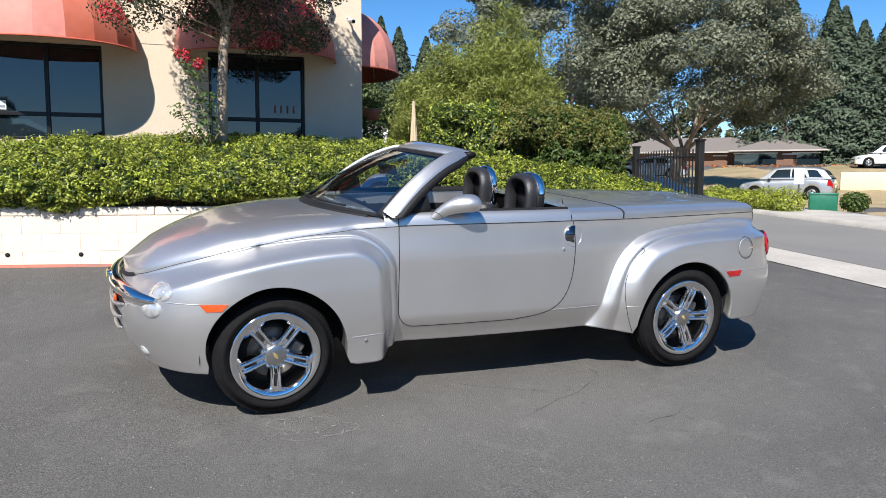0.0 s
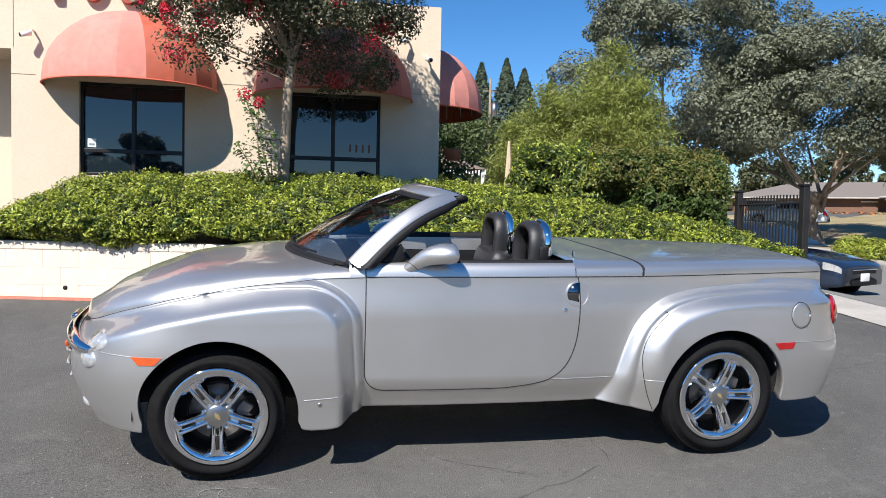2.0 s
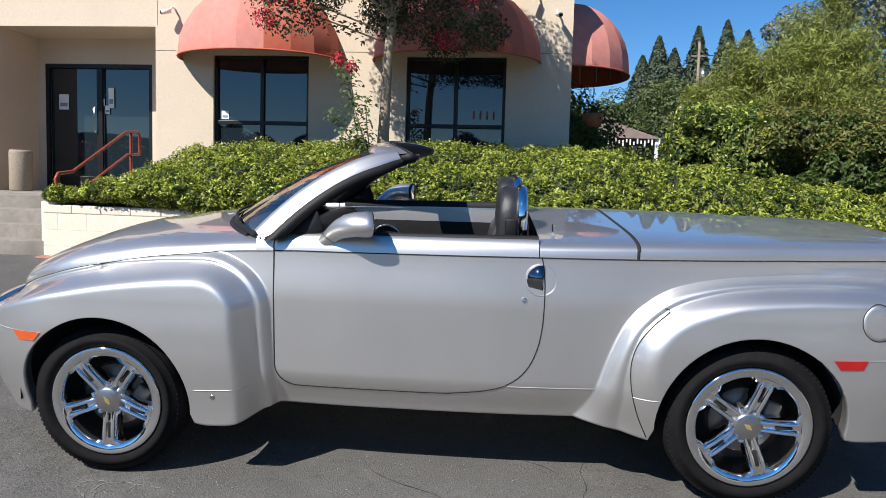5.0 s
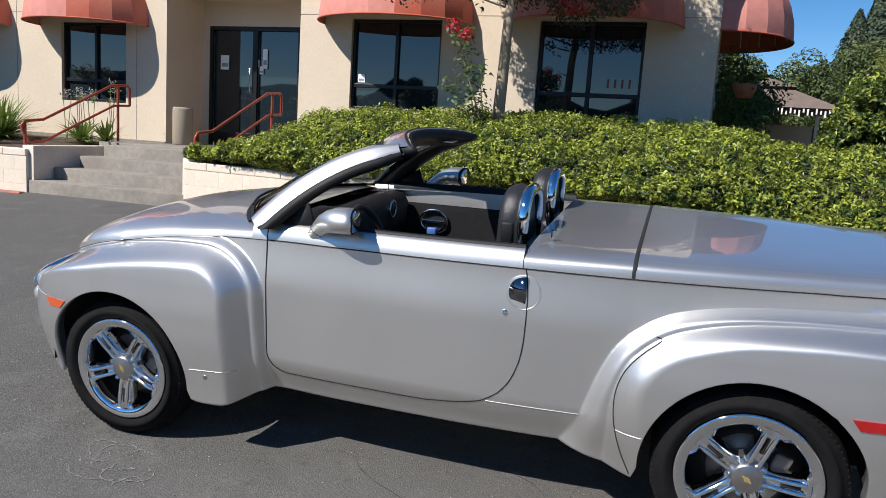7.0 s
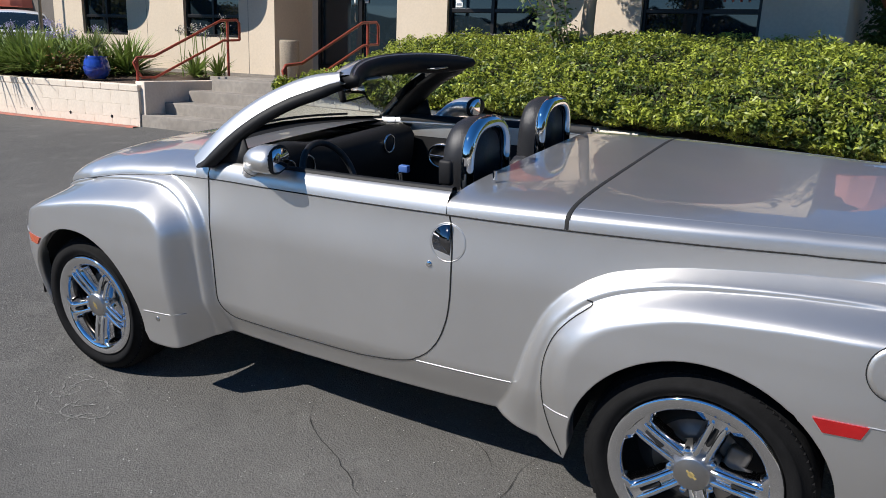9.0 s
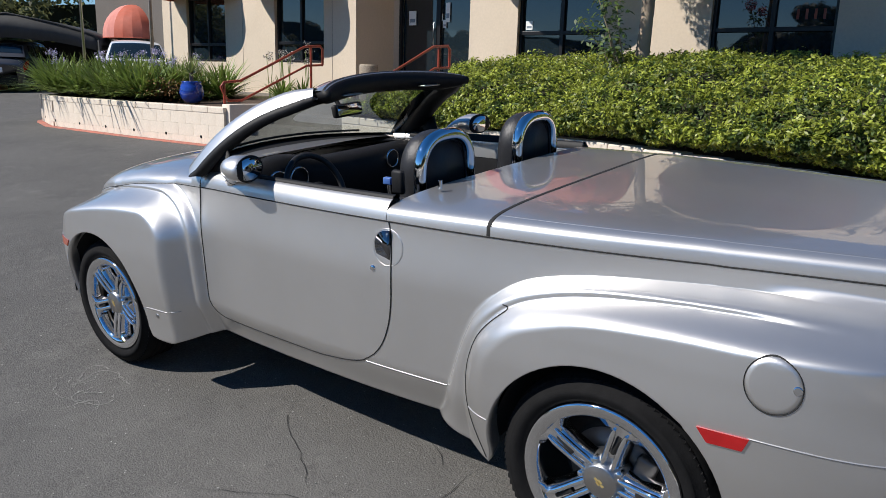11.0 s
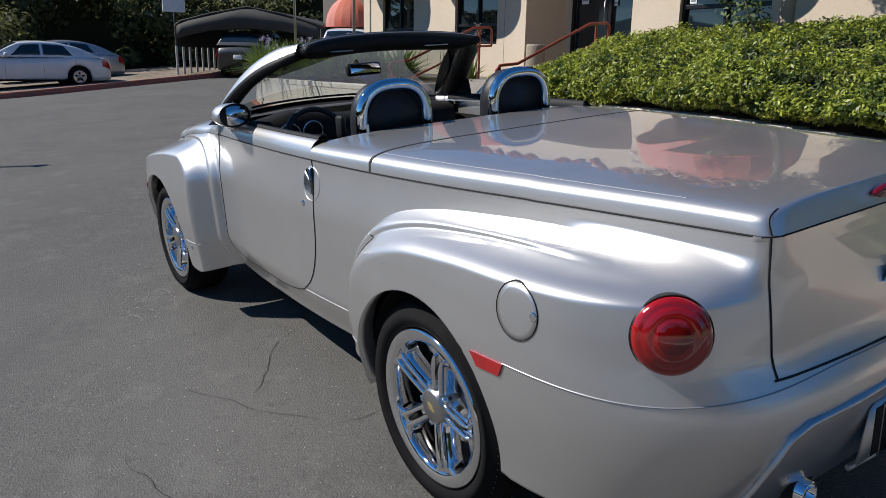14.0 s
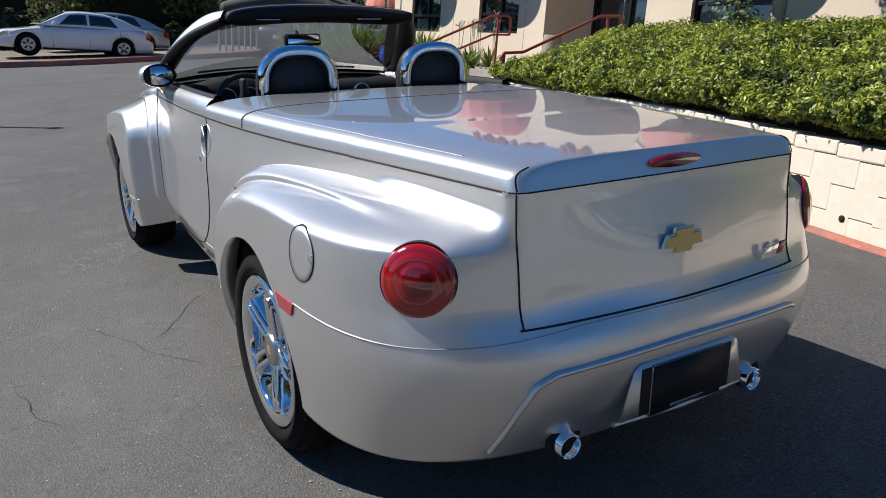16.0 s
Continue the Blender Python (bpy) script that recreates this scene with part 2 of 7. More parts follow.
def part(name, bm, material, parent, label="", flat=False):
    return link(name, bm, material, parent, label, flat)


def thing(name, label, category, m=None, group="", kind=""):
    ob = new(name)
    ob.empty_display_size = 0.1
    if m is not None:
        ob.matrix_world = m
    return tagged(ob, label, category, group, kind)


def add_box(bm, c, s, bevel=0.0, m=None):
    r = bmesh.ops.create_cube(bm, size=1.0, matrix=(m or Matrix()) @ Matrix.Translation(c) @ Matrix.Diagonal((*s, 1)))
    if bevel:
        es = list({e for v in r["verts"] for e in v.link_edges})
        bmesh.ops.bevel(bm, geom=es, offset=bevel, segments=2, affect="EDGES", profile=0.5)
    return bm


def box(c, s, bevel=0.0, m=None):
    return add_box(bmesh.new(), c, s, bevel, m)


def add_cyl(bm, a, b, r0, r1=None, seg=12, caps=True):
    a, b = Vector(a), Vector(b)
    d = b - a
    q = d.to_track_quat("Z", "Y").to_matrix().to_4x4()
    bmesh.ops.create_cone(bm, cap_ends=caps, segments=seg, radius1=r0, radius2=r0 if r1 is None else r1, depth=d.length, matrix=Matrix.Translation((a + b) / 2) @ q)
    return bm


def cyl(a, b, r0, r1=None, seg=12):
    return add_cyl(bmesh.new(), a, b, r0, r1, seg)


def add_grid(bm, rows, close_u=False, close_v=False):
    """A quilt of quads through rows of points."""
    vs = [[bm.verts.new(p) for p in row] for row in rows]
    n, k = len(vs), len(vs[0])
    for i in range(n if close_u else n - 1):
        for j in range(k if close_v else k - 1):
            q = (vs[i][j], vs[i][(j + 1) % k], vs[(i + 1) % n][(j + 1) % k], vs[(i + 1) % n][j])
            if len({v.co.to_tuple(6) for v in q}) >= 3:
                try:
                    bm.faces.new(q)
                except ValueError:
                    pass
    return bm


def grid(rows, close_u=False, close_v=False):
    bm = add_grid(bmesh.new(), rows, close_u, close_v)
    bmesh.ops.remove_doubles(bm, verts=bm.verts, dist=1e-5)
    bmesh.ops.recalc_face_normals(bm, faces=bm.faces)
    return bm


def add_tube(bm, pts, r, seg=8, closed=False, squash=1.0, up=(0, 0, 1)):
    """A round bar along a line of points; r is one radius or one each."""
    pts = [Vector(p) for p in pts]
    n = len(pts)
    rows = []
    for i, p in enumerate(pts):
        a, b = pts[(i - 1) % n if closed else max(i - 1, 0)], pts[(i + 1) % n if closed else min(i + 1, n - 1)]
        d = (b - a).normalized()
        s = d.cross(Vector(up))
        if s.length < 1e-3:
            s = d.cross(Vector((1, 0, 0)))
        s.normalize()
        w = s.cross(d)
        rr = r[i] if isinstance(r, (list, tuple)) else r
        rows.append([p + s * (rr * math.cos(6.2832 * k / seg)) + w * (rr * squash * math.sin(6.2832 * k / seg)) for k in range(seg)])
    add_grid(bm, rows, closed, True)
    if not closed:
        for row in (rows[0], rows[-1]):
            bm.faces.new([bm.verts.new(p) for p in row])
    return bm


def tube(pts, r, seg=8, closed=False, squash=1.0, up=(0, 0, 1)):
    bm = add_tube(bmesh.new(), pts, r, seg, closed, squash, up)
    bmesh.ops.recalc_face_normals(bm, faces=bm.faces)
    return bm


def lathe(profile, seg=48, axis="y"):
    """Turns (radius, height) round the y or the z axis."""
    rows = []
    for k in range(seg):
        a = 6.28318 * k / seg
        rows.append([(r * math.cos(a), h, r * math.sin(a)) if axis == "y" else (r * math.cos(a), r * math.sin(a), h) for r, h in profile])
    return grid(rows, close_u=True)


def solidify(bm, t):
    bmesh.ops.recalc_face_normals(bm, faces=bm.faces)
    bmesh.ops.solidify(bm, geom=bm.faces[:], thickness=t)
    return bm


def prism(outline, depth, m=None):
    """An outline in x and z, given depth along y."""
    bm = bmesh.new()
    f = bm.faces.new([bm.verts.new((x, 0, z)) for x, z in outline])
    r = bmesh.ops.extrude_face_region(bm, geom=[f])
    bmesh.ops.translate(bm, vec=(0, depth, 0), verts=[v for v in r["geom"] if isinstance(v, bmesh.types.BMVert)])
    bmesh.ops.recalc_face_normals(bm, faces=bm.faces)
    if m is not None:
        bm.transform(m)
    return bm


def leaf_mesh(name, pts, nrm, size, material, parent=None, long=2.0, fold=0.25, seed=1, spread=0.9):
    """Many small pointed leaves at pts, leaning about nrm."""
    rng = np.random.default_rng(seed)
    n = len(pts)
    pts, nrm = np.asarray(pts, float), np.asarray(nrm, float) + rng.normal(0, spread * 0.5, (n, 3))
    nrm /= np.linalg.norm(nrm, axis=1)[:, None] + 1e-9
    a = rng.normal(0, 1, (n, 3))
    u = np.cross(nrm, a)
    u /= np.linalg.norm(u, axis=1)[:, None] + 1e-9
    v = np.cross(nrm, u)
    s = (size * rng.uniform(0.6, 1.25, n))[:, None]
    q = np.stack([pts - u * s * long / 2, pts - v * s / 2 + nrm * s * fold, pts + u * s * long / 2, pts + v * s / 2 + nrm * s * fold], 1)
    me = bpy.data.meshes.new(name)
    me.vertices.add(4 * n)
    me.vertices.foreach_set("co", q.astype(np.float32).ravel())
    me.loops.add(4 * n)
    me.loops.foreach_set("vertex_index", np.arange(4 * n, dtype=np.int32))
    me.polygons.add(n)
    me.polygons.foreach_set("loop_start", np.arange(0, 4 * n, 4, dtype=np.int32))
    me.update()
    me.materials.append(material)
    ob = new(name, me)
    ob.parent = parent
    return ob

# ---- ground: one sheet, the lot tilts up to the building ----
SLOPE = math.tan(radians(4.6))


def ground_z(x, y):
    lotz = SLOPE * max(-22.0, min(y, 8.5)) + 0.012 * max(0.0, y - 8.5)
    h = math.hypot(x, y)
    far = -0.1 + 0.34 * sstep(8, 27, h) + 0.09 * max(0.0, h - 37)
    k = sstep(6.0, 10.5, x)
    back = sstep(-14.0, -30.0, y)
    z = lotz * (1 - k) + min(far, 2.4) * k
    return z * (1 - back) - 1.8 * back * (1 - k)


def sheet(name, xs, ys, material, lift=0.0, zf=ground_z):
    return link(name, grid([[(x, y, zf(x, y) + lift) for y in ys] for x in xs]), material)


def spread(a, b, n):
    return [a + (b - a) * k / n for k in range(n + 1)]


axis = [-900, -400, -160, -90] + spread(-60, 60, 120) + [90, 160, 400, 900]
tagged(sheet("ground", axis, axis, ASPHALT), "worn dark asphalt with fine cracks and pale stains", "ground", kind="structure")


def along(rows_xy, material, name, lift, label, category, thick=0.0):
    """A strip between two lines of (x, y) pairs, laid on the ground."""
    rows = []
    for (x0, y0), (x1, y1) in rows_xy:
        r = [(x0 + (x1 - x0) * t, y0 + (y1 - y0) * t) for t in spread(0, 1, 6)]
        r = [(x, y, ground_z(x, y) + lift) for x, y in r]
        if thick:
            r = [(r[0][0], r[0][1], r[0][2] - thick)] + r + [(r[-1][0], r[-1][1], r[-1][2] - thick)]
        rows.append(r)
    return tagged(link(name, grid(rows), material), label, category, kind="structure")


Y = spread(-40, 60, 60)
along([((5.7 + 0.02 * y, y), (6.85 + 0.03 * y, y)) for y in Y], CONCRETE, "gutter", 0.01, "pale concrete gutter along the street", "gutter")
along([((6.85 + 0.03 * y, y), (12.3 + 0.32 * y, y)) for y in spread(-18, 60, 60)], ROAD, "road", 0.014, "sun-bleached grey asphalt street", "road")
along([((12.3 + 0.32 * y, y), (14.2 + 0.34 * y, y)) for y in spread(-18, 60, 60)], CONCRETE, "pavement", 0.13, "pale concrete pavement with kerb", "pavement", 0.16)
DRY = mat("dry_grass", (0.33, 0.25, 0.14), 0.95, vary=0.25, scale=8, bump=0.5, bump_scale=30, second=(0.16, 0.15, 0.06), second_scale=0.4, second_amount=0.6)
along([((14.2 + 0.34 * y, y), (60 + 0.5 * y, y + 20)) for y in spread(-18, 70, 40)], DRY, "verge", 0.03, "dry grass and gravel yard beyond the street", "ground")

# worn pale rings on the asphalt and thin cracks
CHALK = mat("pale_stain", (0.3, 0.295, 0.28), 0.9, vary=0.3, scale=30)
SCUFF = mat("worn_scuff", (0.19, 0.185, 0.175), 0.9, vary=0.3, scale=30)
CRACK = mat("crack", (0.018, 0.017, 0.016), 0.95, vary=0.2)
rng = random.Random(4)


def wander(x, y, a, n, step, w, material, name, lift=0.004, turn=0.5):
    rows = []
    for k in range(n):
        a += rng.uniform(-turn, turn)
        x, y = x + step * math.cos(a), y + step * math.sin(a)
        ww = w * rng.uniform(0.5, 1.3) * min(1, (n - k) / 5, (k + 1) / 3)
        rows.append([(x + ww * math.sin(a), y - ww * math.cos(a), ground_z(x, y) + lift), (x - ww * math.sin(a), y + ww * math.cos(a), ground_z(x, y) + lift)])
    return tagged(link(name, grid(rows), material), "thin dark crack in the asphalt" if material is CRACK else "pale worn scuff on the asphalt", "crack" if material is CRACK else "stain", kind="structure")


for x, y, a, n in ((0.76, -1.02, 1.75, 9), (0.7, -0.75, 2.1, 8), (0.75, -0.98, 3.2, 18), (0.35, -1.15, 3.0, 16), (1.0, -1.5, 3.9, 12), (-4.0, -0.2, 3.4, 22), (5.2, 0.4, 1.75, 40), (-6.5, 1.6, 2.8, 24), (-2.8, -2.4, 0.3, 18)):
    wander(x, y, a, n, 0.055, 0.0016, CRACK, "asphalt_crack", turn=0.35)
for cx, cy, rx, ry, a0, a1 in ((-1.42, -1.08, 0.12, 0.09, 0, 300), (-1.3, -1.12, 0.16, 0.11, 40, 330), (-1.2, -1.22, 0.12, 0.09, 150, 420), (-1.45, -1.16, 0.07, 0.06, 200, 480), (-1.12, -1.3, 0.07, 0.05, 0, 250), (-1.33, -1.26, 0.2, 0.06, 180, 350)):
    rows, n = [], 34
    for k in range(n):
        t = radians(a0 + (a1 - a0) * k / n)
        q = 1 + 0.16 * math.sin(3 * t + cx * 9) + rng.uniform(-0.06, 0.06)
        w = 0.0036 * rng.uniform(0.05, 1.3) / q
        x, y = cx + rx * q * math.cos(t), cy + ry * q * math.sin(t)
        rows.append([(x - w * math.cos(t), y - w * math.sin(t), ground_z(x, y) + 0.0035), (x + w * math.cos(t), y + w * math.sin(t), ground_z(x, y) + 0.0035)])
    tagged(link("asphalt_scuff", grid(rows), SCUFF), "pale worn ring scuffed on the asphalt", "stain", kind="structure")
n = 6500
pts = []
prng = np.random.default_rng(5)
px_, py_ = prng.uniform(-5, 4.5, n), prng.uniform(-4.2, 3.2, n)
pts = np.stack([px_, py_, np.array([ground_z(a, b) for a, b in zip(px_, py_)]) + 0.003], 1)
tagged(leaf_mesh("asphalt_chips", pts, np.tile((0, 0, 1.0), (n, 1)), 0.007, CHALK, long=1.3, fold=0.2, seed=8, spread=0.3), "pale stone chips in the asphalt surface", "gravel", kind="stuff")

# ---- building ----
SK = math.tan(radians(2.5))
FAC = pose(0, 7.0, 0, 0, 0, -2.5)          # x along the front, -y out to the lot
TOPZ = 4.72
WINS = ((-13.1, -11.62, 1.74, 3.12), (-9.92, -8.44, 1.75, 3.15), (-4.0, -2.5, 1.87, 3.26), (-1.0, 0.49, 1.87, 3.26))


def fbox(u0, u1, v0, v1, z0, z1):
    bm = box(((u0 + u1) / 2, (v0 + v1) / 2, (z0 + z1) / 2), (u1 - u0, v1 - v0, z1 - z0))
    bm.transform(FAC)
    return bm


def join(bms):
    out = bmesh.new()
    for b in bms:
        me = bpy.data.meshes.new("t")
        b.to_mesh(me)
        b.free()
        out.from_mesh(me)
        bpy.data.meshes.remove(me)
    return out


pieces = []
edges = [-14.12] + [e for w in WINS[:2] for e in w[:2]] + [-7.56, -4.93] + [e for w in WINS[2:] for e in w[:2]] + [1.44]
for k in range(0, len(edges), 2):
    pieces.append(fbox(edges[k], edges[k + 1], 0, 0.3, -0.2, TOPZ))
for u0, u1, z0, z1 in WINS:
    pieces += [fbox(u0, u1, 0, 0.3, -0.2, z0), fbox(u0, u1, 0, 0.3, z1, TOPZ)]
pieces.append(fbox(-7.56, -4.93, 0, 0.3, 3.68, TOPZ))
wall = tagged(link("wall_front", join(pieces), STUCCO, flat=True), "beige stucco front of an office building", "wall", kind="structure")
tagged(link("wall_side", fbox(1.14, 1.44, 0.3, 14, -0.2, TOPZ), STUCCO, flat=True), "beige stucco side wall", "wall", kind="structure")
tagged(link("wall_end", fbox(-14.12, -13.82, 0.3, 14, -0.2, TOPZ), STUCCO, flat=True), "beige stucco end wall", "wall", kind="structure")
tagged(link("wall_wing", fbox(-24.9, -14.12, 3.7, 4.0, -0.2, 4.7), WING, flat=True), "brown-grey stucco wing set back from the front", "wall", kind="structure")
tagged(link("roof", fbox(-14.12, 1.44, 0.3, 14, TOPZ - 0.5, TOPZ - 0.4), CONCRETE, flat=True), "flat roof behind the parapet", "roof", kind="structure")
tagged(link("wall_recess", join([fbox(-7.86, -7.56, 0.3, 1.3, 0.3, 3.98), fbox(-4.93, -4.63, 0.3, 1.3, 0.3, 3.98), fbox(-7.56, -7.42, 1.0, 1.3, 0.3, 3.68), fbox(-5.5, -4.93, 1.0, 1.3, 0.3, 3.68), fbox(-7.42, -5.5, 1.0, 1.3, 3.26, 3.68)]), STUCCO, flat=True), "recessed stucco entrance bay", "wall", kind="structure")
tagged(link("ceiling", fbox(-7.56, -4.93, 0.3, 1.0, 3.68, 3.78), STUCCO, flat=True), "stucco ceiling of the entrance bay", "ceiling", kind="structure")
for z in (3.32,):
    for u0, u1 in ((-14.12, -13.5), (-11.2, -10.3), (-7.56 + 2.63, -4.6), (-1.95, -1.55), (0.98, 1.44)):
        tagged(link("trim", fbox(u0, u1, -0.0035, 0.0, z - 0.004, z + 0.004), STEP, flat=True), "shallow control joint in stucco", "trim", kind="structure")
for u in (-4.9, -8.2, -11.0):
    tagged(link("trim", fbox(u - 0.004, u + 0.004, -0.0035, 0.0, 3.7 if u > -5 else 1.1, TOPZ), STEP, flat=True), "vertical control joint in stucco", "trim", kind="structure")
tagged(link("baseboard", fbox(-14.12, -7.56, -0.015, 0, 0.9, 1.12), STEP, flat=True), "dark grey base course", "trim", kind="structure")
BLIND = mat("window_blind", (0.2, 0.24, 0.28), 0.6, vary=0.1)


def window(k, u0, u1, z0, z1):
    w = thing("window_%d" % k, "dark bronze window with tinted mirror glass", "window", FAC, kind="structure")

    def bit(name, a, b, c, d, y0=0.06, y1=0.14, m=FRAME):
        return part(name, box(((a + b) / 2, (y0 + y1) / 2, (c + d) / 2), (b - a, y1 - y0, d - c), 0.004), m, w, flat=True)
    f = 0.045
    bit("window_frame", u0, u0 + f, z0, z1)
    bit("window_frame", u1 - f, u1, z0, z1)
    bit("window_frame", u0 + f, u1 - f, z1 - f, z1)
    bit("window_frame", u0 + f, u1 - f, z0, z0 + f)
    um, zb = (u0 + u1) / 2, z0 + (z1 - z0) * 0.27
    bit("mullion", um - 0.028, um + 0.028, z0 + f, z1 - f, 0.065)
    bit("transom", u0 + f, um - 0.028, zb - 0.028, zb + 0.028, 0.065)
    bit("transom", um + 0.028, u1 - f, zb - 0.028, zb + 0.028, 0.065)
    for a, b in ((u0 + f, um - 0.028), (um + 0.028, u1 - f)):
        for c, d in ((z0 + f, zb - 0.028), (zb + 0.028, z1 - f)):
            bit("pane", a, b, c, d, 0.11, 0.118, GLASS_DARK)
    return w


for k, w in enumerate(WINS):
    window(k + 1, *w)
# notices on the glass
for u, v, z, w, h in ((-3.85, 0.1, 2.36, 0.12, 0.13), (-7.12, 1.05, 2.62, 0.18, 0.26), (-6.43, 1.05, 2.62, 0.1, 0.12), (-6.26, 1.05, 2.7, 0.1, 0.34), (-6.33, 1.05, 2.5, 0.08, 0.14)):
    nt = tagged(link("notice", fbox(u - w / 2, u + w / 2, v, v + 0.004, z - h / 2, z + h / 2), WHITE, flat=True), "white paper notice taped to the glass", "notice")
    b = part("print_bars", fbox(u - w * 0.36, u + w * 0.36, v - 0.002, v, z - h * 0.3, z - h * 0.05), BLIND, nt, flat=True)
# house number as plain bars
num = thing("house_number", "red number bars on the window glass", "number", FAC)
for k in range(4):
    part("bar", box((0.02 + 0.1 * k, 0.107, 2.42), (0.03, 0.004, 0.12)), RED_PAINT, num, flat=True)
# entrance doors
door = thing("door_1", "closed dark bronze double glass door", "door", FAC, kind="structure")
for name, a, b, c, d, m, y in (("door_frame", -7.42, -7.36, 1.1, 3.26, FRAME, 1.0), ("door_frame", -5.56, -5.5, 1.1, 3.26, FRAME, 1.0), ("door_frame", -7.36, -5.56, 3.19, 3.26, FRAME, 1.0), ("stile", -6.5, -6.4, 1.1, 3.19, FRAME, 1.01), ("rail", -7.36, -6.5, 1.1, 1.35, FRAME, 1.01), ("rail", -6.4, -5.56, 1.1, 1.35, FRAME, 1.01), ("pane", -7.36, -6.5, 1.35, 3.19, GLASS_DARK, 1.05), ("pane", -6.4, -5.56, 1.35, 3.19, GLASS_DARK, 1.05)):
    part(name, box(((a + b) / 2, y + 0.03, (c + d) / 2), (b - a, 0.06 if m is FRAME else 0.01, d - c), 0.003), m, door, flat=True)
part("door_handle", tube([(-6.52, 0.99, 2.1), (-6.52, 0.96, 2.15), (-6.52, 0.96, 2.5), (-6.52, 0.99, 2.55)], 0.012, 8), BRUSHED, door)


# awnings: quarter domes of canvas gores
def awning(m, R, D, H, label):
    aw = thing("awning", label, "awning", m, "awnings over the windows")
    gores = 10
    for g in range(gores):
        rows = []
        for i in range(9):
            e = i / 8 * math.pi / 2
            row = []
            for j in range(5):
                a = math.pi * (g + j / 4) / gores
                sag = 1 - 0.012 * math.sin(math.pi * j / 4) * math.cos(e)
                row.append((-R * math.cos(a) * math.cos(e) * sag, -D * math.sin(a) * math.cos(e) * sag, H * math.sin(e)))
            rows.append(row)
        rows.insert(0, [(x, y, z - 0.07) for x, y, z in rows[0]])
        # the first six gores take the paler canvas
        part("gore", grid(rows), AWNING_PALE if g < 6 else AWNING, aw)
    rim = tube([(-R * math.cos(math.pi * k / 30), -D * math.sin(math.pi * k / 30), -0.07) for k in range(31)], 0.014, 6)
    part("hem", rim, AWNING, aw)
    for g in range(1, gores):
        a = math.pi * g / gores
        part("rib", tube([(-R * math.cos(a) * math.cos(e) * 0.985, -D * math.sin(a) * math.cos(e) * 0.985, H * math.sin(e) * 0.985) for e in [math.pi / 2 * k / 8 for k in range(9)]], 0.01, 6), BRUSHED, aw)
    return aw


for u0, u1, z in ((-13.1, -11.62, 3.15), (-9.92, -8.44, 3.16), (-4.0, -2.5, 3.25), (-1.0, 0.49, 3.25)):
    awning(FAC @ Matrix.Translation(((u0 + u1) / 2, 0, z)), 1.24, 1.02, 1.06, "faded red canvas dome awning over a window")
awning(FAC @ Matrix.Translation((1.44, 1.5, 3.27)) @ Matrix.Rotation(radians(90), 4, "Z"), 1.24, 1.02, 1.1, "red canvas dome awning on the side wall")
awning(FAC @ Matrix.Translation((-22.3, 3.7, 2.58)), 1.15, 0.95, 1.05, "small faded red canvas dome awning on the wing wall")

# shop sign high on the front: plain red blocks in the size of its letters
sign = thing("sign", "row of red raised sign blocks on the upper front", "sign", FAC)
for k in range(17):
    if k in (6, 11):
        continue
    u = -10.3 + 0.5 * k
    if k % 3 == 0:
        part("sign_block", box((u, -0.05, 4.69), (0.13, 0.1, 0.54), 0.02), RED_PAINT, sign, flat=True)
    else:
        ring = grid([[(u + 0.18 * f * math.cos(a), y, 4.69 + 0.27 * f * math.sin(a)) for f, y in ((1, 0.0), (1, -0.1), (0.55, -0.1), (0.55, 0.0))] for a in [6.28318 * j / 24 for j in range(24)]], close_u=True)
        part("sign_block", ring, RED_PAINT, sign, flat=True)

# small fittings on the front
def cctv(u, z, turn):
    c = thing("security_camera", "white bullet security camera on the stucco wall", "camera", FAC @ Matrix.Translation((u, 0, z)))
    part("bracket", tube([(0, 0, 0), (0, -0.1, 0.0), (0, -0.14, -0.05)], 0.015, 8), WHITE, c)
    bd = cyl((0, 0, 0), (0.14 * math.sin(turn), -0.14 * math.cos(turn), -0.04), 0.036, seg=14)
    bd.transform(Matrix.Translation((0, -0.13, -0.06)))
    part("housing", bd, WHITE, c)
    part("lens", cyl((0.14 * math.sin(turn), -0.13 - 0.14 * math.cos(turn), -0.1), (0.15 * math.sin(turn), -0.13 - 0.15 * math.cos(turn), -0.102), 0.028, seg=14), BLACK, c)


for u, z, a in ((1.2, 3.92, 0.3), (0.88, 4.2, -0.9), (-4.62, 3.95, -1.0)):
    cctv(u, z, a)
PEBBLE = mat("pebbled_concrete", (0.3, 0.25, 0.19), 0.9, vary=0.35, scale=60, bump=0.6, bump_scale=70)
bin_ = thing("ash_bin", "beige pebbled concrete waste bin by the entrance", "bin", FAC @ Matrix.Translation((-7.12, -0.1, 1.095)))
part("drum", lathe([(0.0, 0.0), (0.16, 0.0), (0.17, 0.02), (0.17, 0.6), (0.16, 0.64), (0.13, 0.64), (0.12, 0.54), (0, 0.54)], 24, "z"), PEBBLE, bin_)
pot = thing("hanging_pot", "terracotta hanging pot with trailing plant under the awning", "pot", FAC @ Matrix.Translation((1.85, 0.9, 2.35)))
part("bowl", lathe([(0.0, 0.0), (0.1, 0.0), (0.16, 0.12), (0.17, 0.2), (0.15, 0.2), (0, 0.16)], 20, "z"), mat("terracotta", (0.36, 0.13, 0.06), 0.85, vary=0.2), pot)
part("hanger", tube([(0, 0, 0.2), (0, 0, 0.85)], 0.004, 5), BLACK, pot)
hp = prng.normal(0, 1, (260, 3)) * (0.09, 0.09, 0.08) + (0, 0, 0.26)
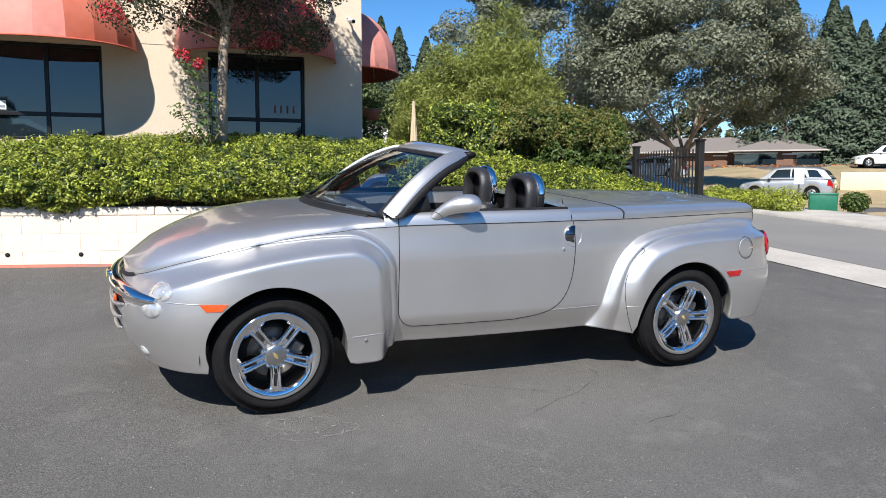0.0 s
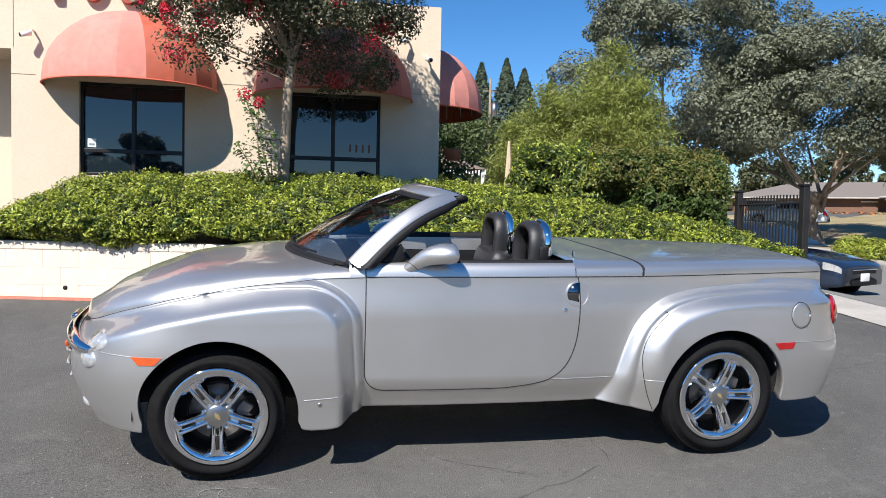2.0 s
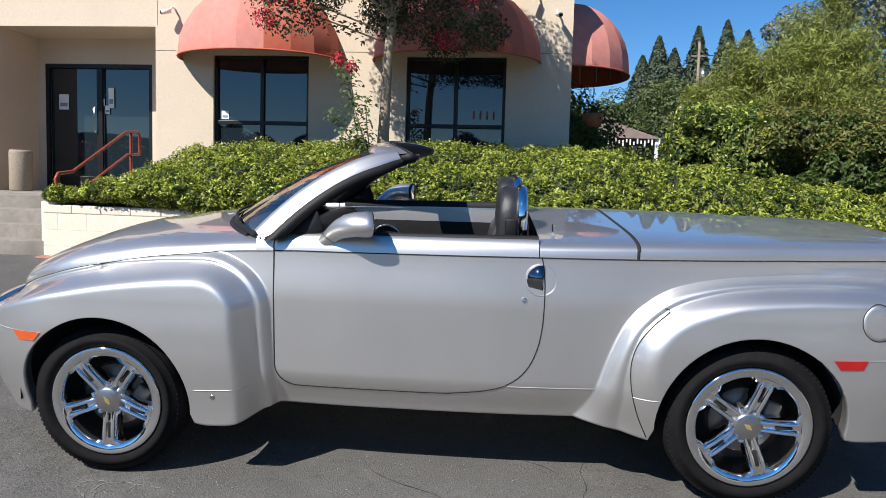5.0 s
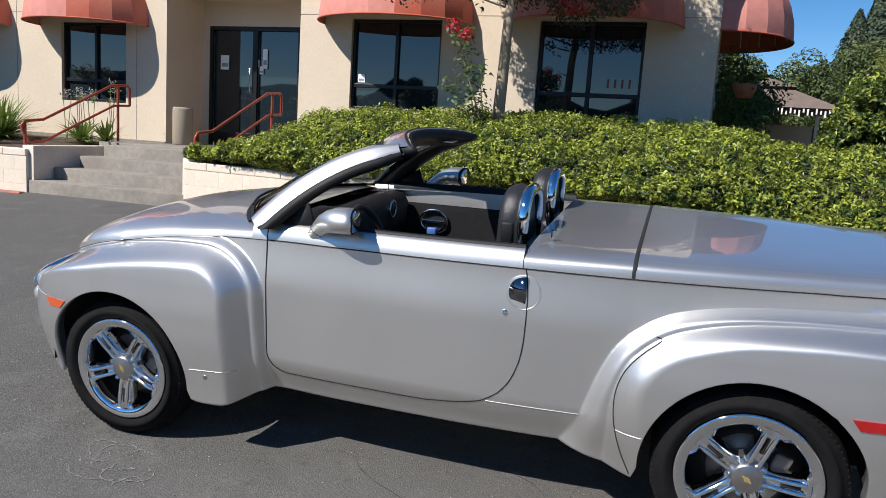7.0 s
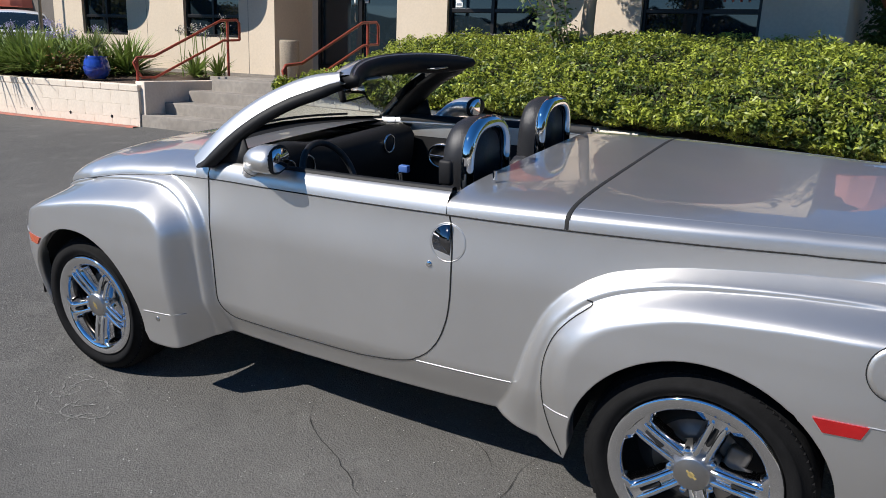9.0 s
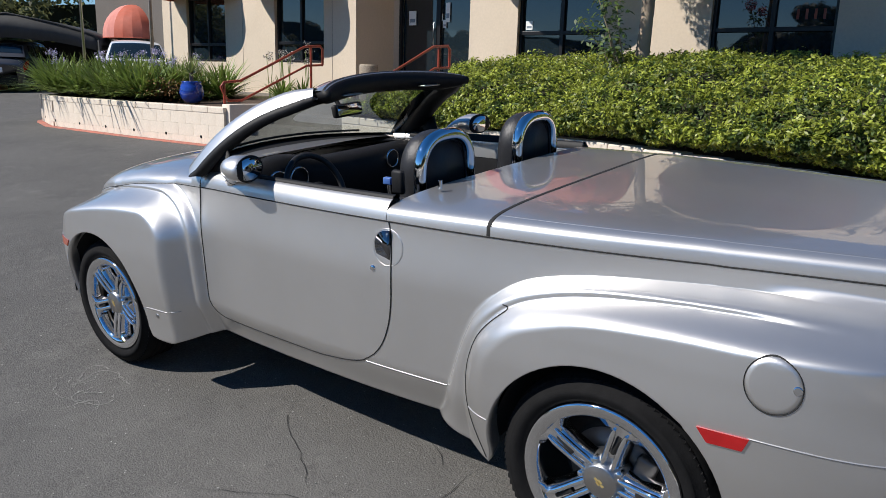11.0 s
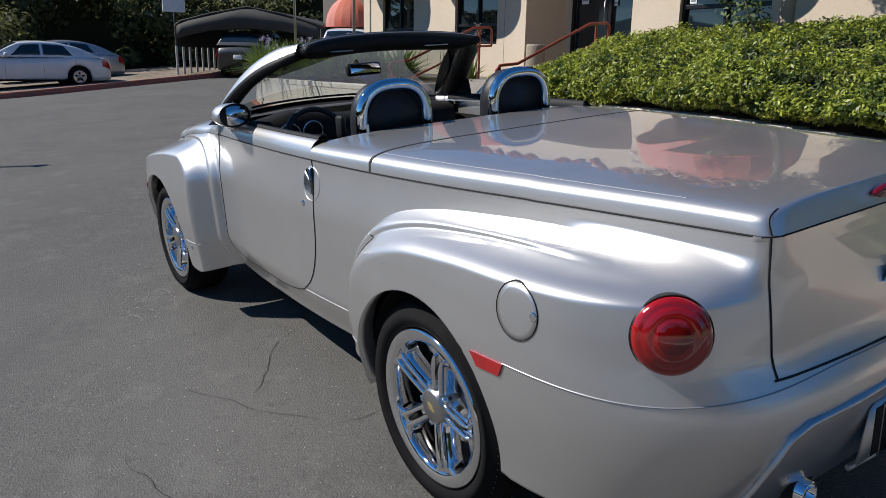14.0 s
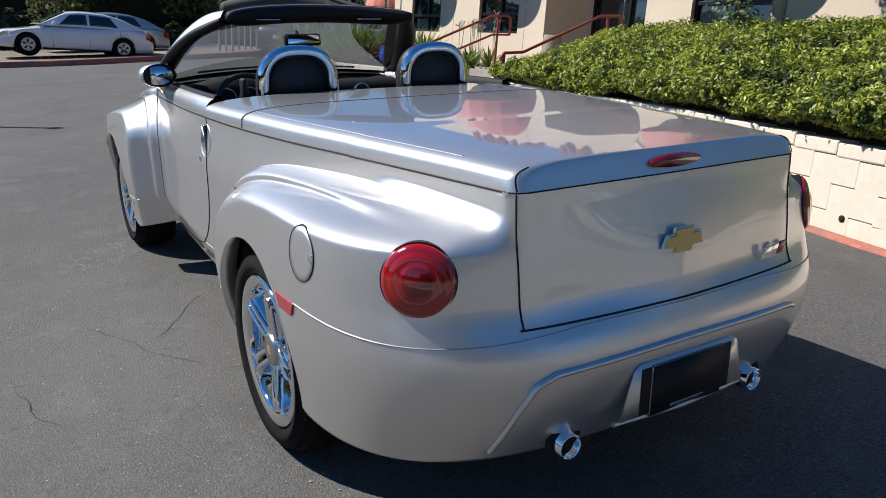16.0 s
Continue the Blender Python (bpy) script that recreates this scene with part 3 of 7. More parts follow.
leaf_mesh("foliage", hp, np.tile((0, 0, 1.0), (260, 1)), 0.03, HEDGE_DARK, pot, seed=3)

# ---- the silver roadster pickup ----
FX, RX, FR, RR = -1.473, 1.473, 0.356, 0.372
truck = thing("pickup_truck", "silver metallic retro convertible pickup with open top, chrome wheels", "pickup truck", LOT)

BELT = ((-2.36, 0.70), (-2.2, 0.76), (-2.0, 0.855), (-1.7, 0.955), (-1.3, 1.03), (-0.9, 1.07), (-0.6, 1.085), (0.5, 1.093), (2.5, 1.088))
CORE = ((-2.3, 0.45), (-2.0, 0.56), (-1.6, 0.665), (-1.2, 0.745), (-0.8, 0.815), (-0.4, 0.85), (0.2, 0.868), (0.6, 0.862), (1.0, 0.832), (1.4, 0.775), (1.8, 0.69), (2.45, 0.575))
FENDER_TOP = ((-2.3, 0.69), (-2.1, 0.785), (-1.8, 0.895), (-1.5, 0.955), (-1.2, 0.99), (-0.9, 0.998), (-0.7, 0.985), (0.9, 0.9))
REAR_END = ((0.3, 2.44), (0.42, 2.5), (0.55, 2.54), (0.64, 2.545), (0.69, 2.532), (0.74, 2.5), (0.9, 2.475), (1.09, 2.43))
FRONT_END = ((0.26, -2.2), (0.35, -2.28), (0.5, -2.335), (0.62, -2.335), (0.75, -2.285), (0.9, -2.19))
XF, XR = -1.55, 1.72          # where the rounded ends begin
NF, NR = 2.5, 3.3


def end_arc(a, b, n):
    """Angles of a rounded end by the way along it."""
    out, d, last = [(0.0, 0.0)], 0.0, (0.0, b)
    for k in range(1, 401):
        th = k / 400 * math.pi / 2
        p = (a * math.sin(th) ** (2 / n), b * max(0.0, math.cos(th)) ** (2 / n))
        d += math.hypot(p[0] - last[0], p[1] - last[1])
        out.append((d, th))
        last = p
    return out


ARC_F, ARC_R = end_arc(0.8, 0.97, NF), end_arc(0.81, 0.97, NR)
LF, LR = ARC_F[-1][0], ARC_R[-1][0]


def belt(x):
    return smooth_at(BELT, x)


def fine_line(pts, n=6):
    """A smooth curve through a few points."""
    P = [Vector(p) for p in pts]
    P = [P[0] * 2 - P[1]] + P + [P[-1] * 2 - P[-2]]
    out = []
    for i in range(1, len(P) - 2):
        a, b, c, d = P[i - 1:i + 3]
        for k in range(n):
            t = k / n
            out.append(0.5 * (2 * b + (c - a) * t + (2 * a - 5 * b + 4 * c - d) * t * t + (3 * b - a - 3 * c + d) * t ** 3))
    return np.array([tuple(v) for v in out + [P[-2]]])


REAR_CREASE = fine_line(((0.66, 0.2), (0.7, 0.29), (0.735, 0.345), (0.785, 0.43), (0.82, 0.517), (0.866, 0.66), (0.915, 0.775), (0.965, 0.845), (1.03, 0.905), (1.09, 0.942), (1.16, 0.97), (1.3, 0.999), (1.478, 1.015), (1.746, 1.022), (2.0, 1.021), (2.2, 1.013), (2.45, 0.998), (2.8, 0.98)))


def inside(line, x, z):
    """The distance to a line that runs left to right; positive on its right hand."""
    p = np.array((x, z))
    a, d = line[:-1], line[1:] - line[:-1]
    t = np.clip(((p - a) * d).sum(1) / (d * d).sum(1), 0, 1)
    q = p - a - t[:, None] * d
    k = int((q * q).sum(1).argmin())
    return math.copysign(math.hypot(*q[k]), d[k][1] * q[k][0] - d[k][0] * q[k][1])


def swell(u):
    """A rise that starts at a crease and rounds off."""
    u = min(1.0, max(0.0, u))
    return 1 - (1 - u) ** 2.2


def shoulder(x, z):
    """How far the fender stands out: a deep lobe with a step round it, each rising from a crease."""
    if x > 0.2:
        s = inside(REAR_CREASE, x, z) * lerp_at(((0.25, 0.3), (0.35, 0.42), (0.5, 0.62), (0.66, 0.88), (0.8, 1.0)), z) * smooth_at(((0.95, 1.0), (1.1, 1.15), (1.25, 1.5), (1.45, 2.2), (1.7, 2.7), (2.0, 2.8)), x, 0.06)
        soft = sstep(1.8, 2.36, x)
        two = 0.48 * swell((s + 0.004) / 0.056) + 0.52 * swell((s - lerp_at(((1.0, 0.064), (1.5, 0.086)), x)) / lerp_at(((1.0, 0.11), (1.6, 0.15)), x))
        one = sstep(-0.1, 0.2, s)
        return two + (one - two) * soft
    top = smooth_at(FENDER_TOP, x, 0.1) + 0.07
    u, w, rad = top - z, (-0.692 - 0.02 * sstep(0.4, 0.8, z) - x) * 0.8, 0.26
    s = rad - math.hypot(rad - u, rad - w) if u < rad and w < rad else min(u, w)
    return 0.3 * (0.4 * sstep(0.0, 0.034, s) + 0.6 * swell(s / 0.036)) + 0.7 * (0.5 * sstep(0.048, 0.125, s) + 0.5 * swell((s - 0.044) / 0.1))


def body_at(X, z):
    """A place on the near flank. X runs along the body and, past XF and XR, LF and LR on, round the ends to the middle."""
    def flank(x):
        core = smooth_at(CORE, x, 0.15)
        tuck = 0.075 * sstep(0.52, 0.30, z) + 0.022 * sstep(0.85, 1.1, z)
        core -= tuck
        out = 0.982 - 0.03 * sstep(0.62, 0.25, z) - 0.012 * sstep(0.7, 0.9, z) - 0.012 * sstep(0.85, 1.0, z)
        return core, out, shoulder(x, z)
    if XF <= X <= XR:
        core, out, m = flank(X)
        return Vector((X, -(core + (out - core) * m), z))
    end = X > XR
    u = min(1.0, (X - XR) / LR if end else (XF - X) / LF)
    u = 1.0 if u > 0.9995 else u
    th = lerp_at(ARC_R if end else ARC_F, u * (LR if end else LF))
    xc, n = (XR, NR) if end else (XF, NF)
    xe = smooth_at(REAR_END if end else FRONT_END, z, 0.05)
    core, out, m = flank(xc)
    m = shoulder(xc + (xe - xc) * math.sin(th) ** (2 / n), z)
    fx, fy = xc + (xe - xc) * math.sin(th) ** (2 / n), out * math.cos(th) ** (2 / n) if u < 1 else 0.0
    if end:
        k = 0.62
        def core_at(q):
            if q < k:
                x = xc + (2.425 - xc) * q / k
                return Vector((x, smooth_at(CORE, x, 0.02) - 0.02 * sstep(0.85, 1.1, z)))
            return Vector((2.425 + (xe - 2.425) * ((q - k) / (1 - k)) ** 0.6, 0.575 * (1 - (q - k) / (1 - k))))
        c = sum((core_at(min(1, max(0, u + d))) for d in (-0.03, 0, 0.03)), Vector((0, 0))) / 3
        if u >= 1:
            c.y = 0
    else:
        c0 = smooth_at(CORE, xc, 0.15)
        xe2 = smooth_at(FRONT_END, z, 0.05) + 0.03
        c = Vector((xc + (xe2 - xc) * math.sin(th) ** (2 / 2.0), (c0 * math.cos(th) ** (2 / 2.1)) if u < 1 else 0.0))
    if end:
        m *= 1 - sstep(0.5, 0.8, u) * sstep(0.68, 0.8, z)      # the lobe ends before the gate
    return Vector((c.x + (fx - c.x) * m, -(c.y + (fy - c.y) * m), z))


def bottom_line():
    """The lower edge of the flank: bumper, arch, sill, arch, bumper."""
    pts = []
    ra = 0.418
    for k in range(24):
        pts.append((XF - LF + k / 23 * (LF - 0.36), 0.268 + 0.012 * k / 23))
    for k in range(35):
        a = radians(184 - 188 * k / 34)
        pts.append((FX + ra * math.cos(a), FR + ra * math.sin(a)))
    skirt = ((-1.06, 0.29), (-1.0, 0.272), (-0.88, 0.275), (-0.8, 0.295), (-0.72, 0.325), (-0.66, 0.332), (0.72, 0.332), (0.8, 0.326), (0.9, 0.305), (0.98, 0.292), (1.06, 0.282))
    for k in range(1, 25):
        x = -1.055 + 0.42 * k / 24
        pts.append((x, smooth_at(skirt, x, 0.025)))
    for k in range(1, 20):
        pts.append((-0.635 + 1.335 * k / 20, 0.332))
    for k in range(0, 20):
        x = 0.7 + 0.355 * k / 20
        pts.append((x, smooth_at(skirt, x, 0.025)))
    for k in range(35):
        a = radians(184 - 188 * k / 34)
        pts.append((RX + ra * math.cos(a), RR + ra * math.sin(a)))
    for k in range(1, 29):
        pts.append((1.885 + (XR + LR - 1.885) * k / 28, 0.335))
    # twice as fine
    return [q for a, b in zip(pts, pts[1:]) for q in (a, ((a[0] + b[0]) / 2, (a[1] + b[1]) / 2))] + [pts[-1]]


LOW = bottom_line()
TOPX = []
run = [0.0]
for (x0, z0), (x1, z1) in zip(LOW, LOW[1:]):
    run.append(run[-1] + abs(x1 - x0) + 0.7 * abs(z1 - z0))
for d in run:
    TOPX.append(XF - LF + (XR + LR - (XF - LF)) * d / run[-1])
# the upper ends of the ribs keep near to the lower ones
TOPX = [0.6 * a + 0.4 * b[0] for a, b in zip(TOPX, LOW)]
for i in range(1, len(TOPX)):
    TOPX[i] = max(TOPX[i], TOPX[i - 1] + 0.002)
TOPX = [min(X, XR + LR - 0.002 * (len(TOPX) - i)) for i, X in enumerate(TOPX)]
TOPX[0], TOPX[-1] = XF - LF, XR + LR


def real_x(X, z):
    return body_at(X, z).x


def belt_of(X):
    if X < XF:
        z = 0.9
        for _ in range(12):
            z = belt(body_at(X, z).x)
        return z
    return belt(X if X <= XR else 2.4)


def mirror_y(rows):
    return [[Vector((p[0], -p[1], p[2])) for p in row] for row in rows]


def both(rows):
    bm = bmesh.new()
    add_grid(bm, rows)
    add_grid(bm, mirror_y(rows))
    bmesh.ops.remove_doubles(bm, verts=bm.verts, dist=2e-4)
    bmesh.ops.recalc_face_normals(bm, faces=bm.faces)
    return bm


NV = 132
flank_rows = []
for (X0, z0), X1 in zip(LOW, TOPX):
    z1 = belt_of(X1)
    row = []
    for j in range(NV + 1):
        v = 1.45 * j / NV if 2 * j < NV else 0.45 + 0.55 * j / NV
        p = body_at(X0 + (X1 - X0) * v, z0 + (z1 - z0) * v)
        row.append(p)
    # lip turned in under the edge
    p = row[0]
    row.insert(0, Vector((p.x, p.y * 0.965 + 0.0, p.z + 0.004)))
    row.insert(0, Vector((p.x, p.y * 0.93, p.z + 0.03)))
    flank_rows.append(row)
part("body", both(flank_rows), SILVER, truck, "silver body with flared round fenders")


def roll_height(x):
    return lerp_at(((-2.34, 0.0), (-2.3, 0.07), (-2.1, 0.118), (-1.7, 0.125), (-1.3, 0.105), (-0.9, 0.08), (-0.6, 0.076), (0.4, 0.08), (0.9, 0.082), (1.6, 0.08), (2.2, 0.075), (2.45, 0.068)), x)


def roll_power(x):
    return lerp_at(((-2.3, 2.2), (-1.0, 2.6), (-0.6, 3.2), (0.5, 4.2), (1.0, 5.0), (2.4, 5.0)), x)


def top_at(X, ph):
    """Over the top from the belt (ph 0) to the middle (ph 90)."""
    z = belt_of(X)
    p = body_at(X, z)
    x = p.x
    c, s, n = math.cos(radians(ph)), math.sin(radians(ph)), roll_power(x)
    lean = 0.026 * sstep(2.2, 2.44, x)
    return Vector((x - lean * s ** (2 / n), p.y * max(c, 0.0) ** (2 / n) if ph < 90 else 0.0, z + roll_height(x) * s ** (2 / n)))


def top_strip(xs, phs, lift=0.0):
    return [[top_at(X, a) + Vector((0, 0, lift)) for a in phs] for X in xs]


def span(a, b, n):
    return [a + (b - a) * k / n for k in range(n + 1)]


PH = span(0, 30, 5)[:-1] + span(30, 90, 16)
hood_rows = top_strip(span(XF - LF, -0.78, 54), PH)
part("hood", both(hood_rows), SILVER, truck, "long rounded silver bonnet")
# cowl ahead of the doors
DOOR_TOP = ((0, 0), (0.002, 0.012), (0.006, 0.027), (0.012, 0.043), (0.022, 0.058), (0.036, 0.069), (0.05, 0.075), (0.066, 0.076), (0.08, 0.068), (0.084, 0.04))
cowl_rows = [[top_at(x, 0) + Vector((0, dy, dz)) for dy, dz in DOOR_TOP] for x in span(-0.785, -0.7, 4)]
part("cowl", grid(cowl_rows), SILVER, truck)
part("cowl", grid(mirror_y(cowl_rows)), SILVER, truck)
part("deck_panel", both(top_strip(span(0.525, 0.965, 10), PH)), SILVER, truck, "silver panel behind the seats")
part("tonneau_cover", both(top_strip(span(0.975, XR + LR, 60), PH, 0.001)), SILVER, truck, "flat glossy silver tonneau cover over the bed")


def on_body(X, z, off=0.0, side=1):
    """A place on the flank pushed out along its normal; side -1 is the far flank."""
    p = body_at(X, z)
    a, b = body_at(X + 0.01, z) - body_at(X - 0.01, z), body_at(X, z + 0.01) - body_at(X, z - 0.01)
    n = a.cross(b).normalized()
    if n.y > 0 and abs(n.y) > 0.3 or (abs(n.y) <= 0.3 and n.x * p.x < 0):
        n = -n
    p = p + n * off
    return Vector((p.x, p.y * side, p.z)), Vector((n.x, n.y * side, n.z))


def X_for(y_want, z, end=1):
    """The way round the end at which the flank stands y_want off the middle."""
    lo, hi = (XR, XR + LR) if end > 0 else (XF, XF - LF)
    for _ in range(40):
        mid = (lo + hi) / 2
        if -body_at(mid, z).y > y_want:
            lo = mid
        else:
            hi = mid
    return lo


def seam(name, pts, w=0.0048, material=None, side=1, off=0.0025):
    """A panel gap along a line of (X, z) on the flank; dark, or pale where an edge highlight is painted."""
    P = [on_body(X, z, off, side) for X, z in pts]
    rows = []
    for i, (p, n) in enumerate(P):
        d = (P[min(i + 1, len(P) - 1)][0] - P[max(i - 1, 0)][0]).normalized()
        s = d.cross(n).normalized() * w / 2
        rows.append([p - s - n * 0.006, p - s, p + s, p + s - n * 0.006])
    return part(name, grid(rows), material or SEAM, truck)


def arc(cx, cz, r, a0, a1, n=10):
    return [(cx + r * math.cos(radians(a0 + (a1 - a0) * k / n)), cz + r * math.sin(radians(a0 + (a1 - a0) * k / n))) for k in range(n + 1)]


DOOR_REAR = ((0.438, 0.08), (0.447, 0.19), (0.46, 0.28), (0.48, 0.36), (0.507, 0.42), (0.56, 0.477), (0.62, 0.512), (0.7, 0.538), (0.78, 0.549), (0.87, 0.553), (0.97, 0.553), (1.06, 0.545), (1.107, 0.53))
door_line = [(-0.696, 1.09 - 0.058 * k) for k in range(0, 10)] + arc(-0.586, 0.548, 0.11, 180, 268, 8) + [(-0.56 + 0.08 * k, 0.4375) for k in range(0, 8)] + [(smooth_at(DOOR_REAR, z, 0.008 if z < 0.5 else 0.025), z) for z in span(0.44, 0.5, 10) + span(0.51, 1.092, 24)]
for side in (1, -1):
    seam("door_gap", door_line, side=side)
    seam("belt_gap", [(X, belt_of(X) - 0.0015) for X in span(-0.696, X_for(0.56, 1.087), 70)], side=side, w=0.005)
    seam("hood_gap", [(X, belt_of(X) - 0.003) for X in span(XF - LF + 0.3, -0.696, 44)], side=side, w=0.003, off=0.002)
    # pale gaps here: the highlight along the panel edge put into colour
    seam("sill_gap", [(x, 0.489) for x in span(0.4, 0.8, 12)], side=side, w=0.0032, material=EDGE_HIGHLIGHT, off=0.0025)
    seam("fender_gap", [(x, 0.452 + 0.06 * (x + 0.9)) for x in span(-1.03, -0.8, 8)], side=side, w=0.0032, material=EDGE_HIGHLIGHT, off=0.0025)
    seam("rear_fender_gap", [tuple(p) for p in fine_line(((1.03, 0.3), (0.985, 0.4), (0.952, 0.514), (0.944, 0.62), (0.96, 0.7), (0.992, 0.765), (1.04, 0.822), (1.085, 0.862), (1.1, 0.876), (1.098, 0.886), (1.08, 0.89)), 4)], side=side, w=0.0042)
    seam("rear_fender_trim_gap", [(0.955 + 0.11 * k / 4, 0.488) for k in range(5)], side=side, w=0.0032, material=EDGE_HIGHLIGHT, off=0.0025)
    seam("bumper_gap", [(X, smooth_at(((1.8, 0.712), (2.0, 0.714), (2.35, 0.7), (2.6, 0.703), (2.9, 0.722), (3.3, 0.722)), X)) for X in span(1.925, XR + LR, 40)], side=side, w=0.0032, material=EDGE_HIGHLIGHT, off=0.0025)
    seam("front_bumper_gap", [(X, 0.69) for X in span(-1.92, -2.12, 6)], side=side, w=0.0032, material=EDGE_HIGHLIGHT, off=0.0025)
# gap between deck panel and tonneau
rows = []
for ph in PH:
    a, c = top_at(0.96, ph), top_at(0.98, ph)
    rows.append([a + Vector((0.0, 0, -0.001)), a + Vector((0.002, 0, 0.002)), c + Vector((-0.002, 0, 0.002)), c + Vector((0, 0, -0.001))])
part("tonneau_gap", both(rows), SEAM, truck)
# crease along the tonneau's edge
rows = []
for X in span(0.985, XR + 0.62, 40):
    a = top_at(X, 34)
    rows.append([a + Vector((0, -0.004, 0.0)), a + Vector((0, 0, 0.003)), a + Vector((0, 0.004, 0.0))])
part("tonneau_edge", grid(rows), SILVER, truck)
part("tonneau_edge", grid(mirror_y(rows)), SILVER, truck)


# wheels
DISC = mat("brake_steel", (0.16, 0.15, 0.14), 0.45, metal=0.8, vary=0.1)
WHEEL_SATIN = mat("satin_wheel", (0.8, 0.8, 0.81), 0.07, metal=1.0, vary=0.03)
WHEEL_CHROME = mat("polished_wheel", (0.8, 0.8, 0.81), 0.05, metal=1.0, vary=0.02)
def wheel_parts(parent, r, width, rim_r):
    """A tyre on a chromed five-spoke rim; the axle is y and the outer face looks to -y."""
    w = width / 2
    prof = [(rim_r + 0.004, -w + 0.028), (rim_r + 0.012, -w + 0.012), (rim_r + 0.03, -w + 0.002), (rim_r + 0.055, -w - 0.004), (r - 0.045, -w + 0.0), (r - 0.022, -w + 0.012), (r - 0.008, -w + 0.032), (r, -w + 0.06)]
    for k in range(4):
        y = -w + 0.07 + (width - 0.14) * k / 3
        prof += [(r, y - 0.004), (r - 0.009, y), (r - 0.009, y + 0.008), (r, y + 0.012)]
    prof += [(r, w - 0.05), (r - 0.02, w - 0.01), (rim_r, w - 0.02)]
    tyre = part("tyre", lathe(prof, 72), RUBBER, parent, "black low-profile tyre")
    bm = bmesh.new()
    for k in range(90):
        a = 6.28318 * k / 90
        for sgn in (-1,):
            m = Matrix.Rotation(-a, 4, "Y") @ Matrix.Translation((r - 0.0188, -w + 0.04, 0)) @ Matrix.Rotation(0.35, 4, "X")
            add_box(bm, (0, 0, 0), (0.014, 0.045, 0.016), m=m)
    part("tread", bm, RUBBER, tyre, flat=True)
    R = rim_r
    part("rim", lathe([(R + 0.006, -w + 0.02), (R + 0.004, -w + 0.008), (R - 0.006, -w + 0.006), (R - 0.036, -w + 0.014), (R - 0.041, -w + 0.02), (R - 0.045, -w + 0.035), (R - 0.047, -w + 0.09), (R - 0.05, w - 0.05)], 72), WHEEL_CHROME, parent, "polished chrome wheel rim")
    part("brake_drum", lathe([(0.0, -w + 0.12), (0.155, -w + 0.12), (0.165, -w + 0.13), (0.165, -w + 0.16), (R - 0.045, -w + 0.2)], 40), UNDER, parent)
    part("brake_disc", lathe([(0.06, -w + 0.112), (0.15, -w + 0.112), (0.15, -w + 0.118)], 40), DISC, parent)
    part("caliper", box((0.1, -w + 0.1, 0.07), (0.07, 0.04, 0.12), 0.01), DISC, parent)
    HALF = ((0.0, 0.034), (0.25, 0.026), (0.6, 0.026), (0.8, 0.031), (0.92, 0.05), (1.0, 0.092))
    r0, r1 = 0.05, R - 0.03

    def face_y(t):
        return -w + 0.046 - 0.03 * math.sin(1.45 * t)
    for k in range(5):
        m = Matrix.Rotation(radians(72 * k), 4, "Y")
        rows = []
        for t in span(0, 1, 12):
            rad, hw, d = r0 + (r1 - r0) * t, lerp_at(HALF, t), face_y(t)
            bend = lambda q: rad - (0.02 * q * q if t > 0.9 else 0.0)
            rows.append([(-hw - 0.016, d + 0.05, rad), (-hw - 0.007, d + 0.016, rad), (-hw, d + 0.003, bend(1)), (-hw * 0.65, d - 0.003, bend(0.65)), (-hw * 0.25, d + 0.006, bend(0.3)), (hw * 0.25, d + 0.006, bend(0.3)), (hw * 0.65, d - 0.003, bend(0.65)), (hw, d + 0.003, bend(1)), (hw + 0.007, d + 0.016, rad), (hw + 0.016, d + 0.05, rad)])
        sp = grid(rows)
        sp.transform(m)
        spoke = part("spoke", sp, WHEEL_SATIN, parent)
        for sgn in (-1, 1):
            ed = [(sgn * (0.0175 + 0.004 * t), face_y(t) - 0.003, r0 + (r1 - r0) * t) for t in span(0.02, 0.86, 8)]
            tb = tube(ed, [0.0105, 0.011, 0.011, 0.0105, 0.0105, 0.0105, 0.0105, 0.0095, 0.005], 8)
            tb.transform(m)
            part("ridge", tb, CHROME, spoke)
        sl = box((0, 0, 0), (0.016, 0.012, 0.075), 0.006)
        sl.transform(m @ Matrix.Translation((0, face_y(0.5) + 0.001, r0 + (r1 - r0) * 0.56)))
        part("slot", sl, UNDER, spoke)
    hub = part("hub", lathe([(0.0, -w + 0.02), (0.054, -w + 0.021), (0.059, -w + 0.025), (0.062, -w + 0.036), (0.078, -w + 0.05), (0.086, -w + 0.07), (0.09, -w + 0.1)], 40), BRUSHED, parent, "satin alloy hub cap")
    bm = bmesh.new()
    for a, b, c, d in ((-0.02, 0.02, -0.0035, 0.0035), (-0.0075, 0.0075, -0.009, 0.009)):
        add_box(bm, ((a + b) / 2, -w + 0.0195, (c + d) / 2), (b - a, 0.003, d - c))
    bm.transform(Matrix.Rotation(radians(20), 4, "Y"))
    part("badge", bm, GOLD, hub, flat=True)
    for k in range(5):
        a = radians(72 * k + 36)
        part("wheel_nut", cyl((0.074 * math.sin(a), -w + 0.03, 0.074 * math.cos(a)), (0.074 * math.sin(a), -w + 0.07, 0.074 * math.cos(a)), 0.0105, seg=8), CHROME, hub)


